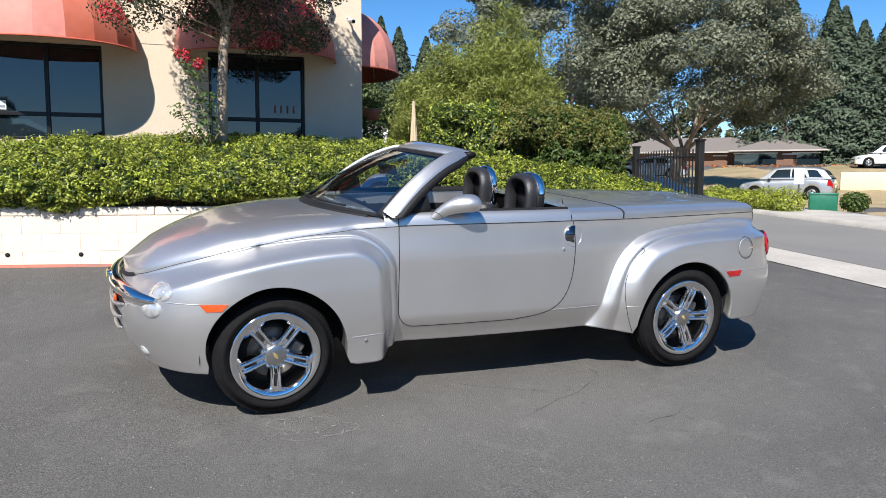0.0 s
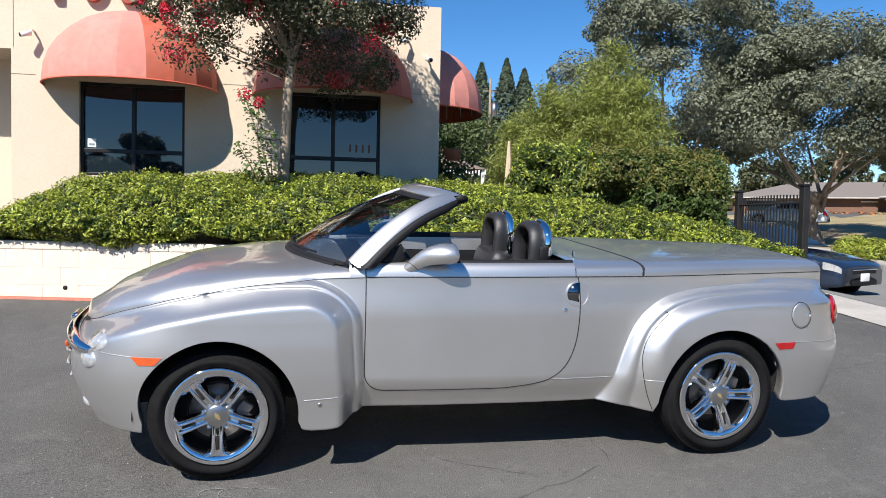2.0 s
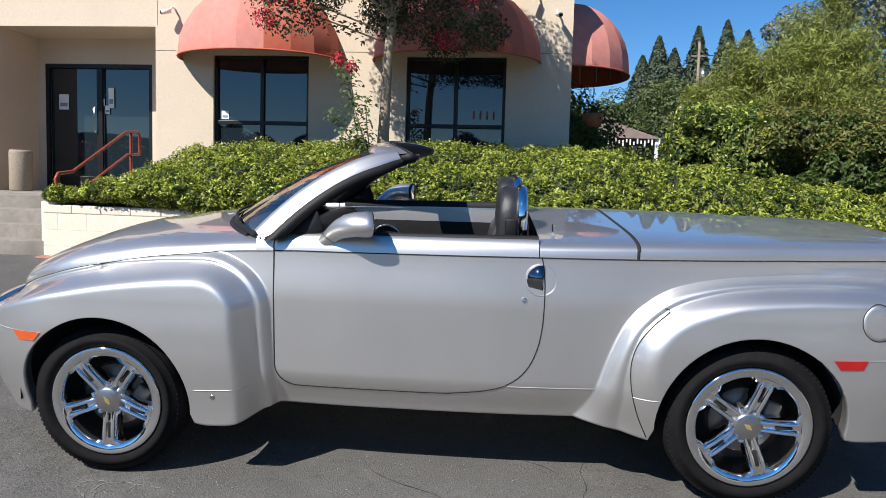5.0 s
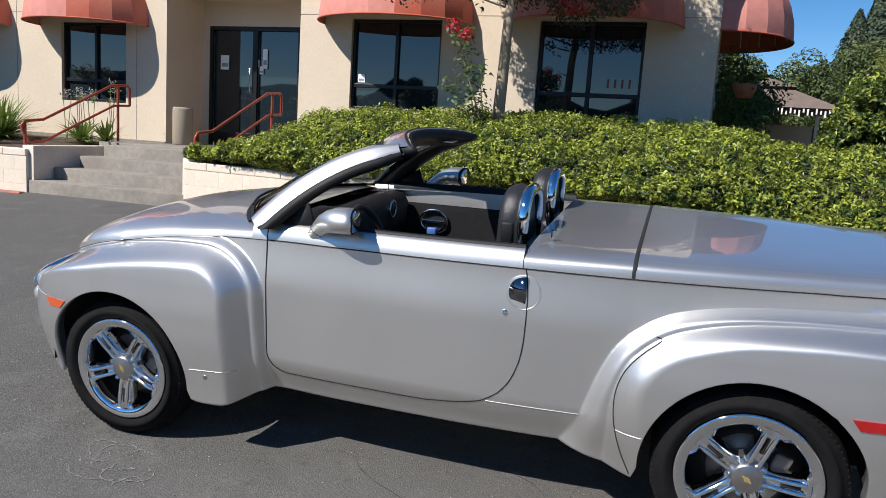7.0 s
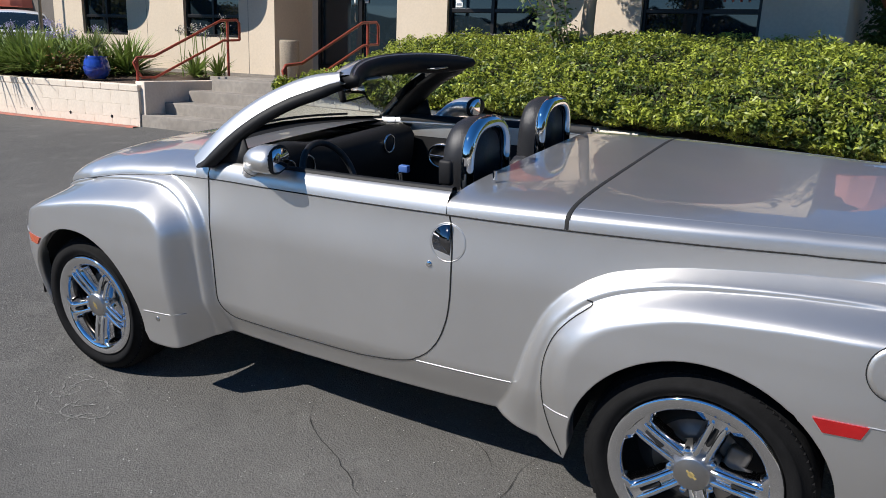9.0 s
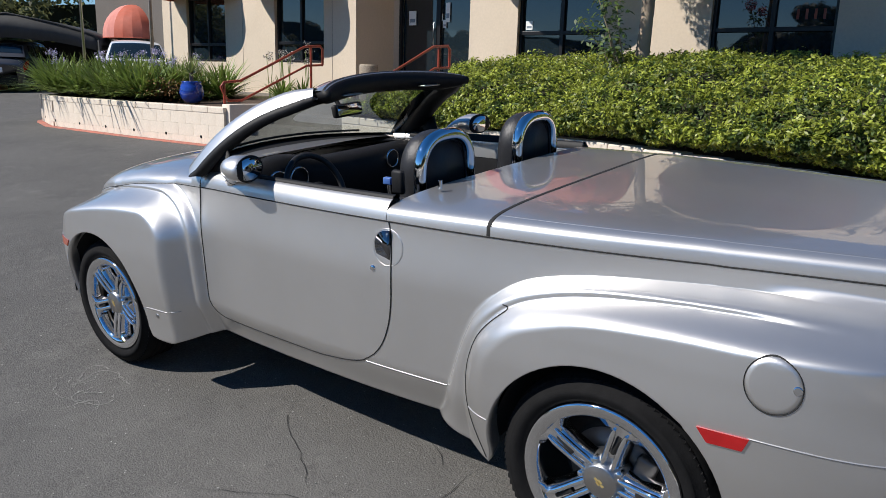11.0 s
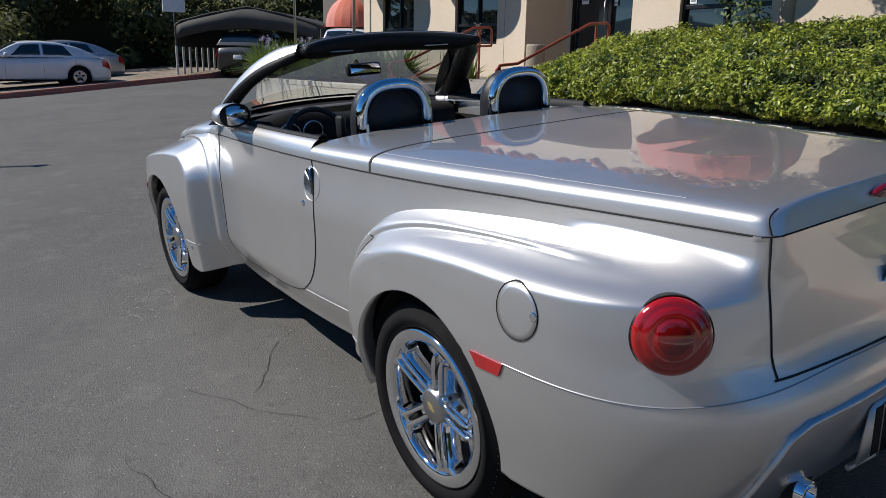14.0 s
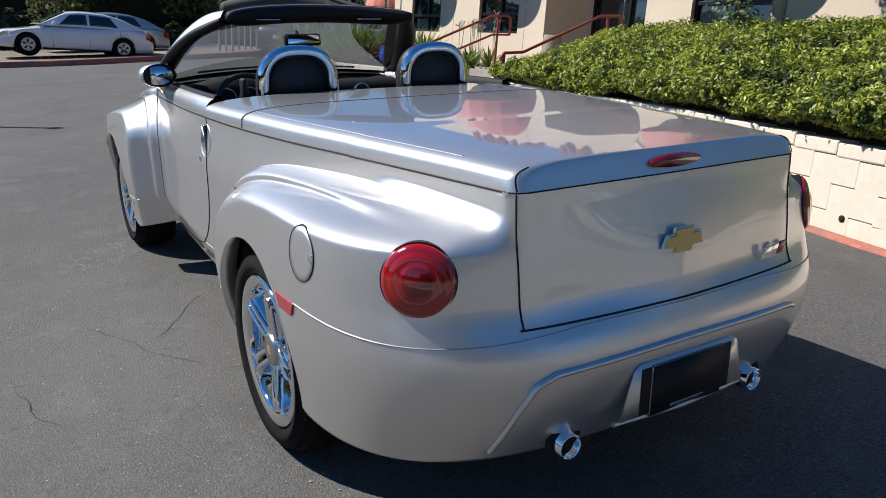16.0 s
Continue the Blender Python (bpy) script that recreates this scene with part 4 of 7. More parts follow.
for x, r, wd, rim, tr in ((FX, FR, 0.255, 0.258, 0.803), (RX, RR, 0.295, 0.272, 0.798)):
    for side in (-1, 1):
        wh = new("wheel")
        wh.parent = truck
        wh.matrix_basis = Matrix.Translation((x, side * tr, r)) @ (Matrix.Rotation(math.pi, 4, "Z") if side > 0 else Matrix()) @ Matrix.Rotation(radians(36 if x < 0 else 18), 4, "Y")
        wheel_parts(wh, r, wd, rim)
    for side in (-1, 1):
        rows = []
        for k in range(25):
            a = radians(-2 + 184 * k / 24)
            c, s = math.cos(a), math.sin(a)
            rows.append([(x + 0.424 * c, side * 0.905, (FR if x < 0 else RR) + 0.424 * s), (x + 0.45 * c, side * 0.6, (FR if x < 0 else RR) + 0.45 * s), (x, side * 0.52, r)])
        part("wheel_well", grid(rows), UNDER, truck)
part("underbody", box((0.0, 0, 0.42), (3.9, 1.2, 0.16), 0.03), UNDER, truck)
part("sill_underside", box((0.03, 0, 0.375), (1.9, 1.5, 0.06), 0.02), UNDER, truck)


# ---- truck: lamps, trim and cabin ----
DARK_CHROME = mat("dark_chrome", (0.2, 0.2, 0.21), 0.06, metal=1.0, vary=0.02)
LAMP = mat("clear_lamp_glass", (0.62, 0.63, 0.63), 0.12, metal=0.55, vary=0.25, scale=30, coat=1.0)


def disc_on(name, X, z, r, off, material, parent, side=1, dome=0.0, inner=0.0, label="", seg=28, squash=1.0):
    """A round plate that follows the flank."""
    rings = 5
    rows = []
    for k in range(seg):
        a = 6.28318 * k / seg
        row = []
        p, n = on_body(X + (r + 0.003) * math.cos(a), z + (r + 0.003) * math.sin(a) * squash, -0.004, side)
        row.append(p)
        for j in range(rings + 1):
            q = 1 - j / rings * (1 - inner)
            p, n = on_body(X + r * q * math.cos(a), z + r * q * math.sin(a) * squash, off + dome * (1 - q * q), side)
            row.append(p)
        rows.append(row)
    return part(name, grid(rows, close_u=True), material, parent, label)


def ring_on(name, X, z, r, w, off, material, parent, side=1, a0=0, a1=360):
    closed = a1 - a0 >= 360
    rows = []
    n = 40
    for k in range(n if closed else n + 1):
        a = radians(a0 + (a1 - a0) * k / n)
        row = []
        for rr, o in ((r - w / 2, off - 0.003), (r - w / 3, off), (r + w / 3, off), (r + w / 2, off - 0.003)):
            p, _ = on_body(X + rr * math.cos(a), z + rr * math.sin(a), o, side)
            row.append(p)
        rows.append(row)
    return part(name, grid(rows, close_u=closed), material, parent)


def patch_on(name, outline, off, material, parent, side=1, label="", thick=0.006):
    """A flat lens or plate with a polygon outline on the flank."""
    top = [on_body(X, z, off, side)[0] for X, z in outline]
    low = [on_body(X, z, off - thick, side)[0] for X, z in outline]
    bm = bmesh.new()
    a = [bm.verts.new(p) for p in top]
    b = [bm.verts.new(p) for p in low]
    bm.faces.new(a)
    for i in range(len(a)):
        j = (i + 1) % len(a)
        bm.faces.new((a[i], a[j], b[j], b[i]))
    bmesh.ops.recalc_face_normals(bm, faces=bm.faces)
    return part(name, bm, material, parent, label, flat=True)


for side in (1, -1):
    # door handle bowl, lock, fuel flap
    disc_on("handle_bowl", 0.534, 0.991, 0.071, 0.0015, SILVER, truck, side, dome=-0.012, label="silver door handle bowl")
    ring_on("handle_bowl_rim", 0.534, 0.991, 0.071, 0.004, 0.002, SILVER, truck, side)
    hd = part("door_handle", prism(arc(0, 0, 0.067, 84, 276, 18), 0.008), DARK_CHROME, truck, "dark chrome half-round door handle")
    p, n = on_body(0.538, 0.991, 0.006, side)
    hd.matrix_basis = Matrix.Translation(p) if side > 0 else Matrix.Translation(p + Vector((0, -0.012, 0)))
    disc_on("lock", 0.462, 0.9, 0.0105, 0.005, CHROME, truck, side, dome=0.002, seg=14)
    if side > 0:
        fl = disc_on("fuel_flap", 1.983, 0.875, 0.076, 0.0022, SILVER, truck, side, dome=0.0, label="round silver fuel flap")
        ring_on("fuel_flap_gap", 1.983, 0.875, 0.0785, 0.0032, 0.003, SEAM, truck, side)
        disc_on("fuel_flap_finger_notch", 2.047, 0.875, 0.012, 0.005, CHROME, fl, side, seg=14)
    # side markers
    patch_on("rear_side_marker", [(1.785, 0.709), (1.93, 0.713), (1.91, 0.673), (1.815, 0.669)], 0.006, RED_LENS, truck, side, "red side marker lamp")
    patch_on("front_side_marker", [(-1.915, 0.69), (-1.75, 0.692), (-1.785, 0.652), (-1.87, 0.65)], 0.006, AMBER, truck, side, "amber side marker lamp")
    disc_on("fender_badge_dot", -0.945, 0.416, 0.011, 0.003, BRUSHED, truck, side, seg=12)
    # tail lamp
    Xt = X_for(0.79, 0.872)
    p, n = on_body(Xt, 0.872, -0.012, side)
    face = Matrix.Translation(p) @ n.to_track_quat("-Y", "Z").to_matrix().to_4x4()
    tl = part("tail_lamp", lathe([(0.0, -0.036), (0.045, -0.033), (0.05, -0.03), (0.055, -0.031), (0.075, -0.026), (0.08, -0.021), (0.084, -0.022), (0.095, -0.012), (0.0975, 0.0), (0.098, 0.05)], 40), RED_LENS, truck, "round ribbed red tail lamp")
    tl.matrix_basis = face
    part("lamp_ring", lathe([(0.098, 0.04), (0.0985, -0.003), (0.1, -0.004), (0.1015, 0.0), (0.102, 0.05)], 40), BLACK, tl)
    part("lens_centre", lathe([(0.0, -0.038), (0.03, -0.037), (0.04, -0.034)], 24), RED_DEEP, tl)
    # head lamp: two round lenses in one housing
    Xh = X_for(0.74, 0.7, -1)
    hl = disc_on("head_lamp", Xh + 0.045, 0.733, 0.092, 0.002, LAMP, truck, side, dome=0.008, label="clear glass headlamp with chrome bar across", squash=0.5)
    disc_on("lens", Xh + 0.04, 0.733, 0.045, 0.009, LAMP, hl, side, dome=0.006, squash=0.8)
    disc_on("lower_lens", Xh + 0.01, 0.638, 0.078, 0.003, LAMP, hl, side, dome=0.018, squash=0.62)
    Xg = X_for(0.62, 0.36, -1)
    disc_on("fog_lamp", Xg, 0.365, 0.04, 0.003, LAMP, truck, side, dome=0.01, squash=0.75)
# front: chrome bar, grille slots, badge
bar = []
for k in range(41):
    q = -1 + 2 * k / 40
    X = X_for(0.78 * abs(q), 0.69, -1) if abs(q) < 0.999 else X_for(0.78, 0.69, -1)
    p, n = on_body(X, 0.685 - 0.004 * (1 - q * q), 0.012, 1 if q < 0 else -1)
    bar.append(Vector((p.x, 0.78 * q, p.z)))
part("chrome_bar", tube(bar, [0.02 + 0.028 * (1 - abs(-1 + k / 20) ** 4) for k in range(41)], 12, squash=1.0), CHROME, truck, "chrome bar across the nose")
for z, half in ((0.625, 0.5), (0.545, 0.46), (0.468, 0.42)):
    rows, lip = [], []
    for k in range(31):
        q = -1 + k / 15
        X = X_for(half * abs(q), z, -1)
        h = 0.026 * (1 - abs(q) ** 6)
        side = 1 if q < 0 else -1
        a, _ = on_body(X, z - h, 0.004, side)
        b, _ = on_body(X, z + h, 0.004, side)
        for v in (a, b):
            v.y = half * q
        rows.append([a + Vector((0.01, 0, 0)), a, b, b + Vector((0.01, 0, 0))])
        lip.append(Vector((a.x - 0.006, half * q, a.z - 0.004)))
    part("grille_slot", grid(rows), BLACK, truck, "dark slot in the front bumper")
    part("slot_lip", tube(lip, [0.006 + 0.01 * (1 - abs(-1 + k / 15) ** 8) for k in range(31)], 8), SILVER, truck)
for sgn in (-1, 1):
    part("turn_lamp", box((-2.32, sgn * 0.36, 0.632), (0.02, 0.07, 0.03), 0.006), AMBER, truck, "amber turn lamp in the grille")
rows = []
for k in range(25):
    q = -1 + k / 12
    X, sd = X_for(0.34 * abs(q), 0.755, -1), 1 if q < 0 else -1
    h = 0.032 * (1 - abs(q) ** 4)
    a, b = on_body(X, 0.752 - h, 0.005, sd)[0], on_body(X, 0.752 + h, 0.005, sd)[0]
    a.y = b.y = 0.34 * q
    rows.append([a, b])
part("upper_grille", grid(rows), BLACK, truck, "narrow black grille above the chrome bar")
badge = part("nose_badge", box((-2.352, 0, 0.71), (0.03, 0.16, 0.055), 0.012), CHROME, truck, "chrome and gold cross-shaped nose badge")
part("badge_face", box((-2.37, 0, 0.71), (0.006, 0.11, 0.03), 0.002), GOLD, badge)

# tail: gate seams, brake lamp, badges, plate recess, exhausts
for side in (1, -1):
    pts = []
    for z in span(0.732, 1.085, 12):
        X = X_for(0.55, z)
        pts.append((X, z))
    seam("tailgate_gap", pts, w=0.0045, side=side, off=0.0025)
    rows = []
    for ph in span(0, 60, 16):
        X = X_for(0.55, 1.085)
        a = top_at(X, ph)
        rows.append([a + Vector((0.003, -0.003, 0.0)), a + Vector((0.002, -0.0022, 0.0025)), a + Vector((0.002, 0.0022, 0.0025)), a + Vector((0.003, 0.003, 0.0))])
    rows = [[Vector((p.x, p.y * side, p.z)) for p in r] for r in rows][:11]
    part("tailgate_gap", grid(rows), SEAM, truck)
    seam("gate_top_gap", [(X, 1.087) for X in span(X_for(0.56, 1.087), XR + LR, 16)], w=0.0035, side=side, off=0.0025)
    seam("gate_bottom_gap", [(X, 0.731) for X in span(X_for(0.56, 0.73), XR + LR, 16)], w=0.006, side=side, off=0.0025)
part("brake_lamp", prism([(0.1 * math.cos(a) * 1.02, 0.019 * math.sin(a)) for a in [6.28318 * k / 24 for k in range(24)]], 0.012, Matrix.Translation((2.434, 0, 1.122)) @ Matrix.Rotation(radians(90), 4, "Z") @ Matrix.Rotation(radians(-14), 4, "X")), RED_DEEP, truck, "slim red high brake lamp")
bow = part("badge", prism([(-0.072, -0.016), (-0.03, -0.016), (-0.03, -0.036), (0.036, -0.036), (0.036, -0.016), (0.078, -0.016), (0.062, 0.016), (0.03, 0.016), (0.03, 0.036), (-0.036, 0.036), (-0.036, 0.016), (-0.062, 0.016)], 0.012), GOLD, truck, "gold cross-shaped badge with chrome rim", flat=True)
bow.matrix_basis = Matrix.Translation((2.492, 0.0, 0.898)) @ Matrix.Rotation(radians(90), 4, "Z") @ Matrix.Rotation(radians(7), 4, "X")
bow2 = part("badge_rim", prism([(-0.08, -0.021), (-0.035, -0.021), (-0.035, -0.041), (0.041, -0.041), (0.041, -0.021), (0.086, -0.021), (0.068, 0.021), (0.035, 0.021), (0.035, 0.041), (-0.041, 0.041), (-0.041, 0.021), (-0.068, 0.021)], 0.008), CHROME, bow, flat=True)
bow2.matrix_basis = Matrix.Translation((0, 0.006, 0))


def letters(text, size, depth, material, parent, m, name="lettering"):
    cu = bpy.data.curves.new(name, "FONT")
    cu.body, cu.size, cu.extrude, cu.align_x = text, size, depth, "CENTER"
    tmp = bpy.data.objects.new("tmp", cu)
    scene.collection.objects.link(tmp)
    me = bpy.data.meshes.new_from_object(tmp.evaluated_get(bpy.context.evaluated_depsgraph_get()))
    bpy.data.objects.remove(tmp)
    bpy.data.curves.remove(cu)
    me.materials.clear()
    me.materials.append(material)
    ob = new(name, me)
    ob.parent = parent
    ob.matrix_basis = m
    return ob


# model badge: three plain slanted shapes, two chrome and one red
for k, (y, m) in enumerate(((0.40, CHROME), (0.445, CHROME), (0.495, RED_LENS))):
    b = box((0, 0, 0), (0.006, 0.036, 0.042), 0.003)
    for v in b.verts:
        v.co.y += v.co.z * 0.35
    part("model_badge", b, m, truck).matrix_basis = Matrix.Translation((2.482 - 0.02 * k / 2, y, 0.79))
# lower bumper frame and number plate in its recess
trim = []
for y, z in ((-0.62, 0.37), (-0.6, 0.43), (-0.57, 0.52), (-0.535, 0.585), (-0.48, 0.61), (-0.3, 0.618), (0, 0.622), (0.3, 0.618), (0.48, 0.61), (0.52, 0.6)):
    X = X_for(abs(y), z)
    p, n = on_body(X, z, 0.004, 1 if y < 0 else -1)
    trim.append(Vector((p.x, y, z)))
smooth_trim = []
for i in range(len(trim) - 1):
    for t in span(0, 1, 4)[:-1]:
        smooth_trim.append(trim[i].lerp(trim[i + 1], t))
smooth_trim.append(trim[-1])
part("bumper_ridge", tube(smooth_trim, 0.012, 8, squash=0.8), SILVER, truck)
part("plate_recess", prism([(-0.26, 0.41), (-0.215, 0.56), (-0.19, 0.575), (0.19, 0.575), (0.215, 0.56), (0.26, 0.41)], 0.006, Matrix.Translation((2.546, 0, 0)) @ Matrix.Rotation(radians(90), 4, "Z")), SILVER, truck)
# black panel put in for the shade within the plate recess
part("recess_shadow", box((2.542, 0, 0.485), (0.012, 0.38, 0.15), 0.003), BLACK, truck)
pl = part("plate_frame", box((2.547, 0, 0.482), (0.01, 0.304, 0.162), 0.003), DARK_CHROME, truck, "thin dark chrome licence plate frame")
part("plate", box((2.5495, 0, 0.488), (0.008, 0.296, 0.145)), BLACK, pl, "black dealer plate")
part("plate_bar", box((2.554, 0, 0.418), (0.006, 0.14, 0.014), 0.003), DARK_CHROME, pl)
part("lower_lip", tube([(2.548 - 0.02 * abs(q), 0.27 * q, 0.4) for q in span(-1, 1, 8)], 0.009, 8), SILVER, truck)
for sgn in (-1, 1):
    ex = lathe([(0.033, 0.24), (0.033, 0.0), (0.036, -0.003), (0.039, 0.0), (0.039, 0.25)], 28)
    ex.transform(Matrix.Translation((2.495, sgn * 0.395, 0.35)) @ Matrix.Rotation(radians(90), 4, "Z"))
    e = part("exhaust_tip", ex, CHROME, truck, "round chrome exhaust tip")
    part("exhaust_bore", cyl((2.34, sgn * 0.395, 0.352), (2.42, sgn * 0.395, 0.352), 0.034, seg=20), UNDER, e)
    part("exhaust_notch", cyl((2.4, sgn * 0.395, 0.365), (2.47, sgn * 0.395, 0.37), 0.056, seg=24), UNDER, truck)

# windscreen: pillars, header, glass
def pillar_line(side):
    a, b, c = Vector((-0.755, side * 0.795, 1.14)), Vector((-0.455, side * 0.685, 1.395)), Vector((-0.145, side * 0.53, 1.515))
    return [a * (1 - t) ** 2 + (b * 2 - (a + c) / 2) * 2 * t * (1 - t) + c * t * t for t in span(0, 1, 16)]


def header_at(q):
    """Along the header, q from -1 to 1."""
    return Vector((-0.145 - 0.16 * (1 - q * q), 0.53 * q, 1.515 + 0.03 * (1 - q * q)))


def base_at(q):
    return Vector((-0.755 - 0.34 * (1 - abs(q) ** 2.2), 0.795 * q, 1.125 + 0.03 * (1 - q * q)))


screen = new("windscreen")
screen.parent = truck
for side in (-1, 1):
    L = pillar_line(side)
    rows, inner = [], []
    for i, p in enumerate(L):
        d = (L[min(i + 1, 16)] - L[max(i - 1, 0)]).normalized()
        o = Vector((-0.42, side, 0.5)).normalized()
        w = d.cross(o).normalized() * side
        f = (0.057 - 0.008 * i / 16) * (1 - 0.35 * sstep(13, 16, i))
        rows.append([p + w * f * s + o * h for s, h in ((-1.0, -0.004), (-0.97, 0.009), (-0.9, 0.014), (-0.3, 0.0165), (0.4, 0.016), (0.88, 0.013), (0.96, 0.007), (1.0, -0.01), (0.5, -0.016), (-0.5, -0.016))])
        inner.append([p - w * f * s - o * h for s, h in ((-0.75, 0.012), (-0.7, 0.05), (0.0, 0.066), (0.9, 0.05), (1.5, 0.02), (1.5, -0.012), (1.02, -0.02))])
    for line in rows + inner:
        for v in line:
            v.z = max(v.z, 1.135)
    part("pillar", grid(rows, close_v=True), SILVER, screen, "broad silver windscreen pillar")
    part("pillar_trim", grid(inner, close_v=True), BLACK, screen, "black inner pillar trim")
    qw = prism([(-0.655, 1.135), (-0.47, 1.135), (-0.475, 1.16), (-0.5, 1.245)], 0.014)
    qw.transform(Matrix.Translation((0.0, side * 0.765 - 0.007, 0.02)))
    part("quarter_trim", qw, BLACK, screen)
rows, rows2 = [], []
for q in span(-1, 1, 32):
    p = header_at(q)
    e = 1 - 0.5 * abs(q) ** 8
    rows.append([p + Vector((dx, 0, dz * e)) for dx, dz in ((-0.075, -0.022), (-0.07, -0.004), (-0.03, 0.018), (0.03, 0.03), (0.06, 0.028), (0.065, 0.015), (0.0, -0.005))])
    rows2.append([p + Vector((dx, 0, dz * e)) for dx, dz in ((-0.06, -0.024), (-0.02, -0.065), (0.03, -0.07), (0.075, -0.05), (0.085, -0.012), (0.075, 0.02), (0.04, 0.033), (0.03, 0.02))])
part("header", grid(rows, close_v=True), SILVER, screen, "silver windscreen header")
hb = grid(rows2, close_v=True)
bmesh.ops.holes_fill(hb, edges=hb.edges)
part("header_trim", hb, BLACK, screen, "black padded header trim with seal")
rows = []
for t in span(0, 1, 12):
    row = []
    for q in span(-1, 1, 24):
        a, b = base_at(q * 0.985), header_at(q * 0.97) + Vector((-0.05, 0, -0.018))
        p = a.lerp(b, t)
        p.z += 0.035 * math.sin(math.pi * t)
        p.x -= 0.02 * math.sin(math.pi * t)
        row.append(p)
    rows.append(row)
gl = part("glass", grid(rows), GLASS, screen, "clear windscreen glass")
gl.visible_shadow = False
band = [[p + Vector((-0.003, 0, 0.003)) for p in r] for r in rows]
part("black_band", grid([[r[0] for r in band], [r[1] for r in band]]), BLACK, screen)
part("black_band", grid([[r[-1] for r in band], [r[-2] for r in band]]), BLACK, screen)
part("black_band", grid([band[0], [a.lerp(b, 0.45) for a, b in zip(band[0], band[1])]]), BLACK, screen)
part("black_band", grid([band[-1], band[-2]]), BLACK, screen)
# cowl panel with wiper
rows = []
for q in span(-0.86, 0.86, 24):
    p = base_at(q)
    e = 1 - 0.75 * abs(q) ** 6
    rows.append([p + Vector((-0.03 * e, 0, -0.02)), p + Vector((-0.015 * e, 0, 0.002)), p + Vector((0.0, 0, 0.008)), p + Vector((0.16, 0, -0.02))])
part("cowl_panel", grid(rows), BLACK, truck, "black cowl panel under the windscreen")
for y0, y1 in ((-0.5, 0.12), (0.02, 0.55)):
    w = [base_at(y / 0.8) + Vector((0.02, 0, 0.035)) for y in span(y0, y1, 8)]
    part("wiper", tube(w, 0.007, 6), BLACK, truck, "black wiper blade")
# rear view mirror
rv = part("inner_mirror", box((0, 0, 0), (0.035, 0.24, 0.07), 0.014), BLACK, screen, "rear-view mirror")
rv.matrix_basis = pose(-0.5, 0.02, 1.375, 0, -12, 8)
part("mirror_glass", box((0.0185, 0, 0), (0.003, 0.21, 0.05), 0.001), CHROME, rv)
part("mirror_stem", tube([(-0.03, 0, 0.0), (-0.06, 0.0, 0.06)], 0.012, 8), BLACK, rv)
for sgn in (-1, 1):
    part("visor_mirror", box((-0.16, sgn * 0.3, 1.493), (0.05, 0.13, 0.006), 0.002, pose(0, 0, 0)), BRUSHED, screen)

# door mirrors
for side in (-1, 1):
    dm = new("door_mirror")
    dm.parent = truck
    dm.matrix_basis = Matrix.Translation((-0.32, side * 0.885, 1.222)) @ Matrix.Rotation(radians(-side * 12), 4, "Z")
    dm["label"] = "silver teardrop door mirror on a short stalk"
    rows = []
    for cx, cy, cz, ry, rz, lean in ((-0.125, -0.125, -0.105, 0.036, 0.03, 60), (-0.1, -0.105, -0.078, 0.042, 0.034, 55), (-0.078, -0.075, -0.052, 0.05, 0.037, 45), (-0.052, -0.045, -0.028, 0.064, 0.042, 32), (-0.018, -0.018, -0.01, 0.086, 0.047, 16), (0.02, -0.003, 0.0, 0.1, 0.05, 5), (0.065, 0.0, 0.0, 0.106, 0.052, 0), (0.092, 0.0, 0.0, 0.105, 0.051, 0), (0.096, 0.0, 0.0, 0.098, 0.046, 0)):
        cl_, sl_ = math.cos(radians(lean)), math.sin(radians(lean))
        rows.append([(cx - rz * math.sin(a) * sl_, side * cy + 0.88 * ry * math.cos(a), cz + 1.12 * rz * math.sin(a) * cl_) for a in [6.28318 * j / 28 for j in range(28)]])
    part("shell", grid(rows, close_v=True), SILVER, dm)
    rim = lathe([(0.0, 0), (0.098, 0), (0.104, 0.004)], 24)
    rim.transform(Matrix.Translation((0.096, 0, 0)) @ Matrix.Rotation(radians(90), 4, "Z") @ Matrix.Diagonal((0.88, 1, 0.56, 1)))
    part("mirror_rim", rim, BLACK, dm)
    face = lathe([(0.0, 0), (0.086, 0), (0.088, 0.003)], 24)
    face.transform(Matrix.Rotation(radians(side * 6), 4, "Z") @ Matrix.Translation((0.1005, 0, 0)) @ Matrix.Rotation(radians(90), 4, "Z") @ Matrix.Diagonal((0.88, 1, 0.54, 1)))
    part("mirror_glass", face, CHROME, dm)
    part("foot_gap", tube([rows[1][j] for j in range(28)], 0.002, 5, closed=True), SEAM, dm)

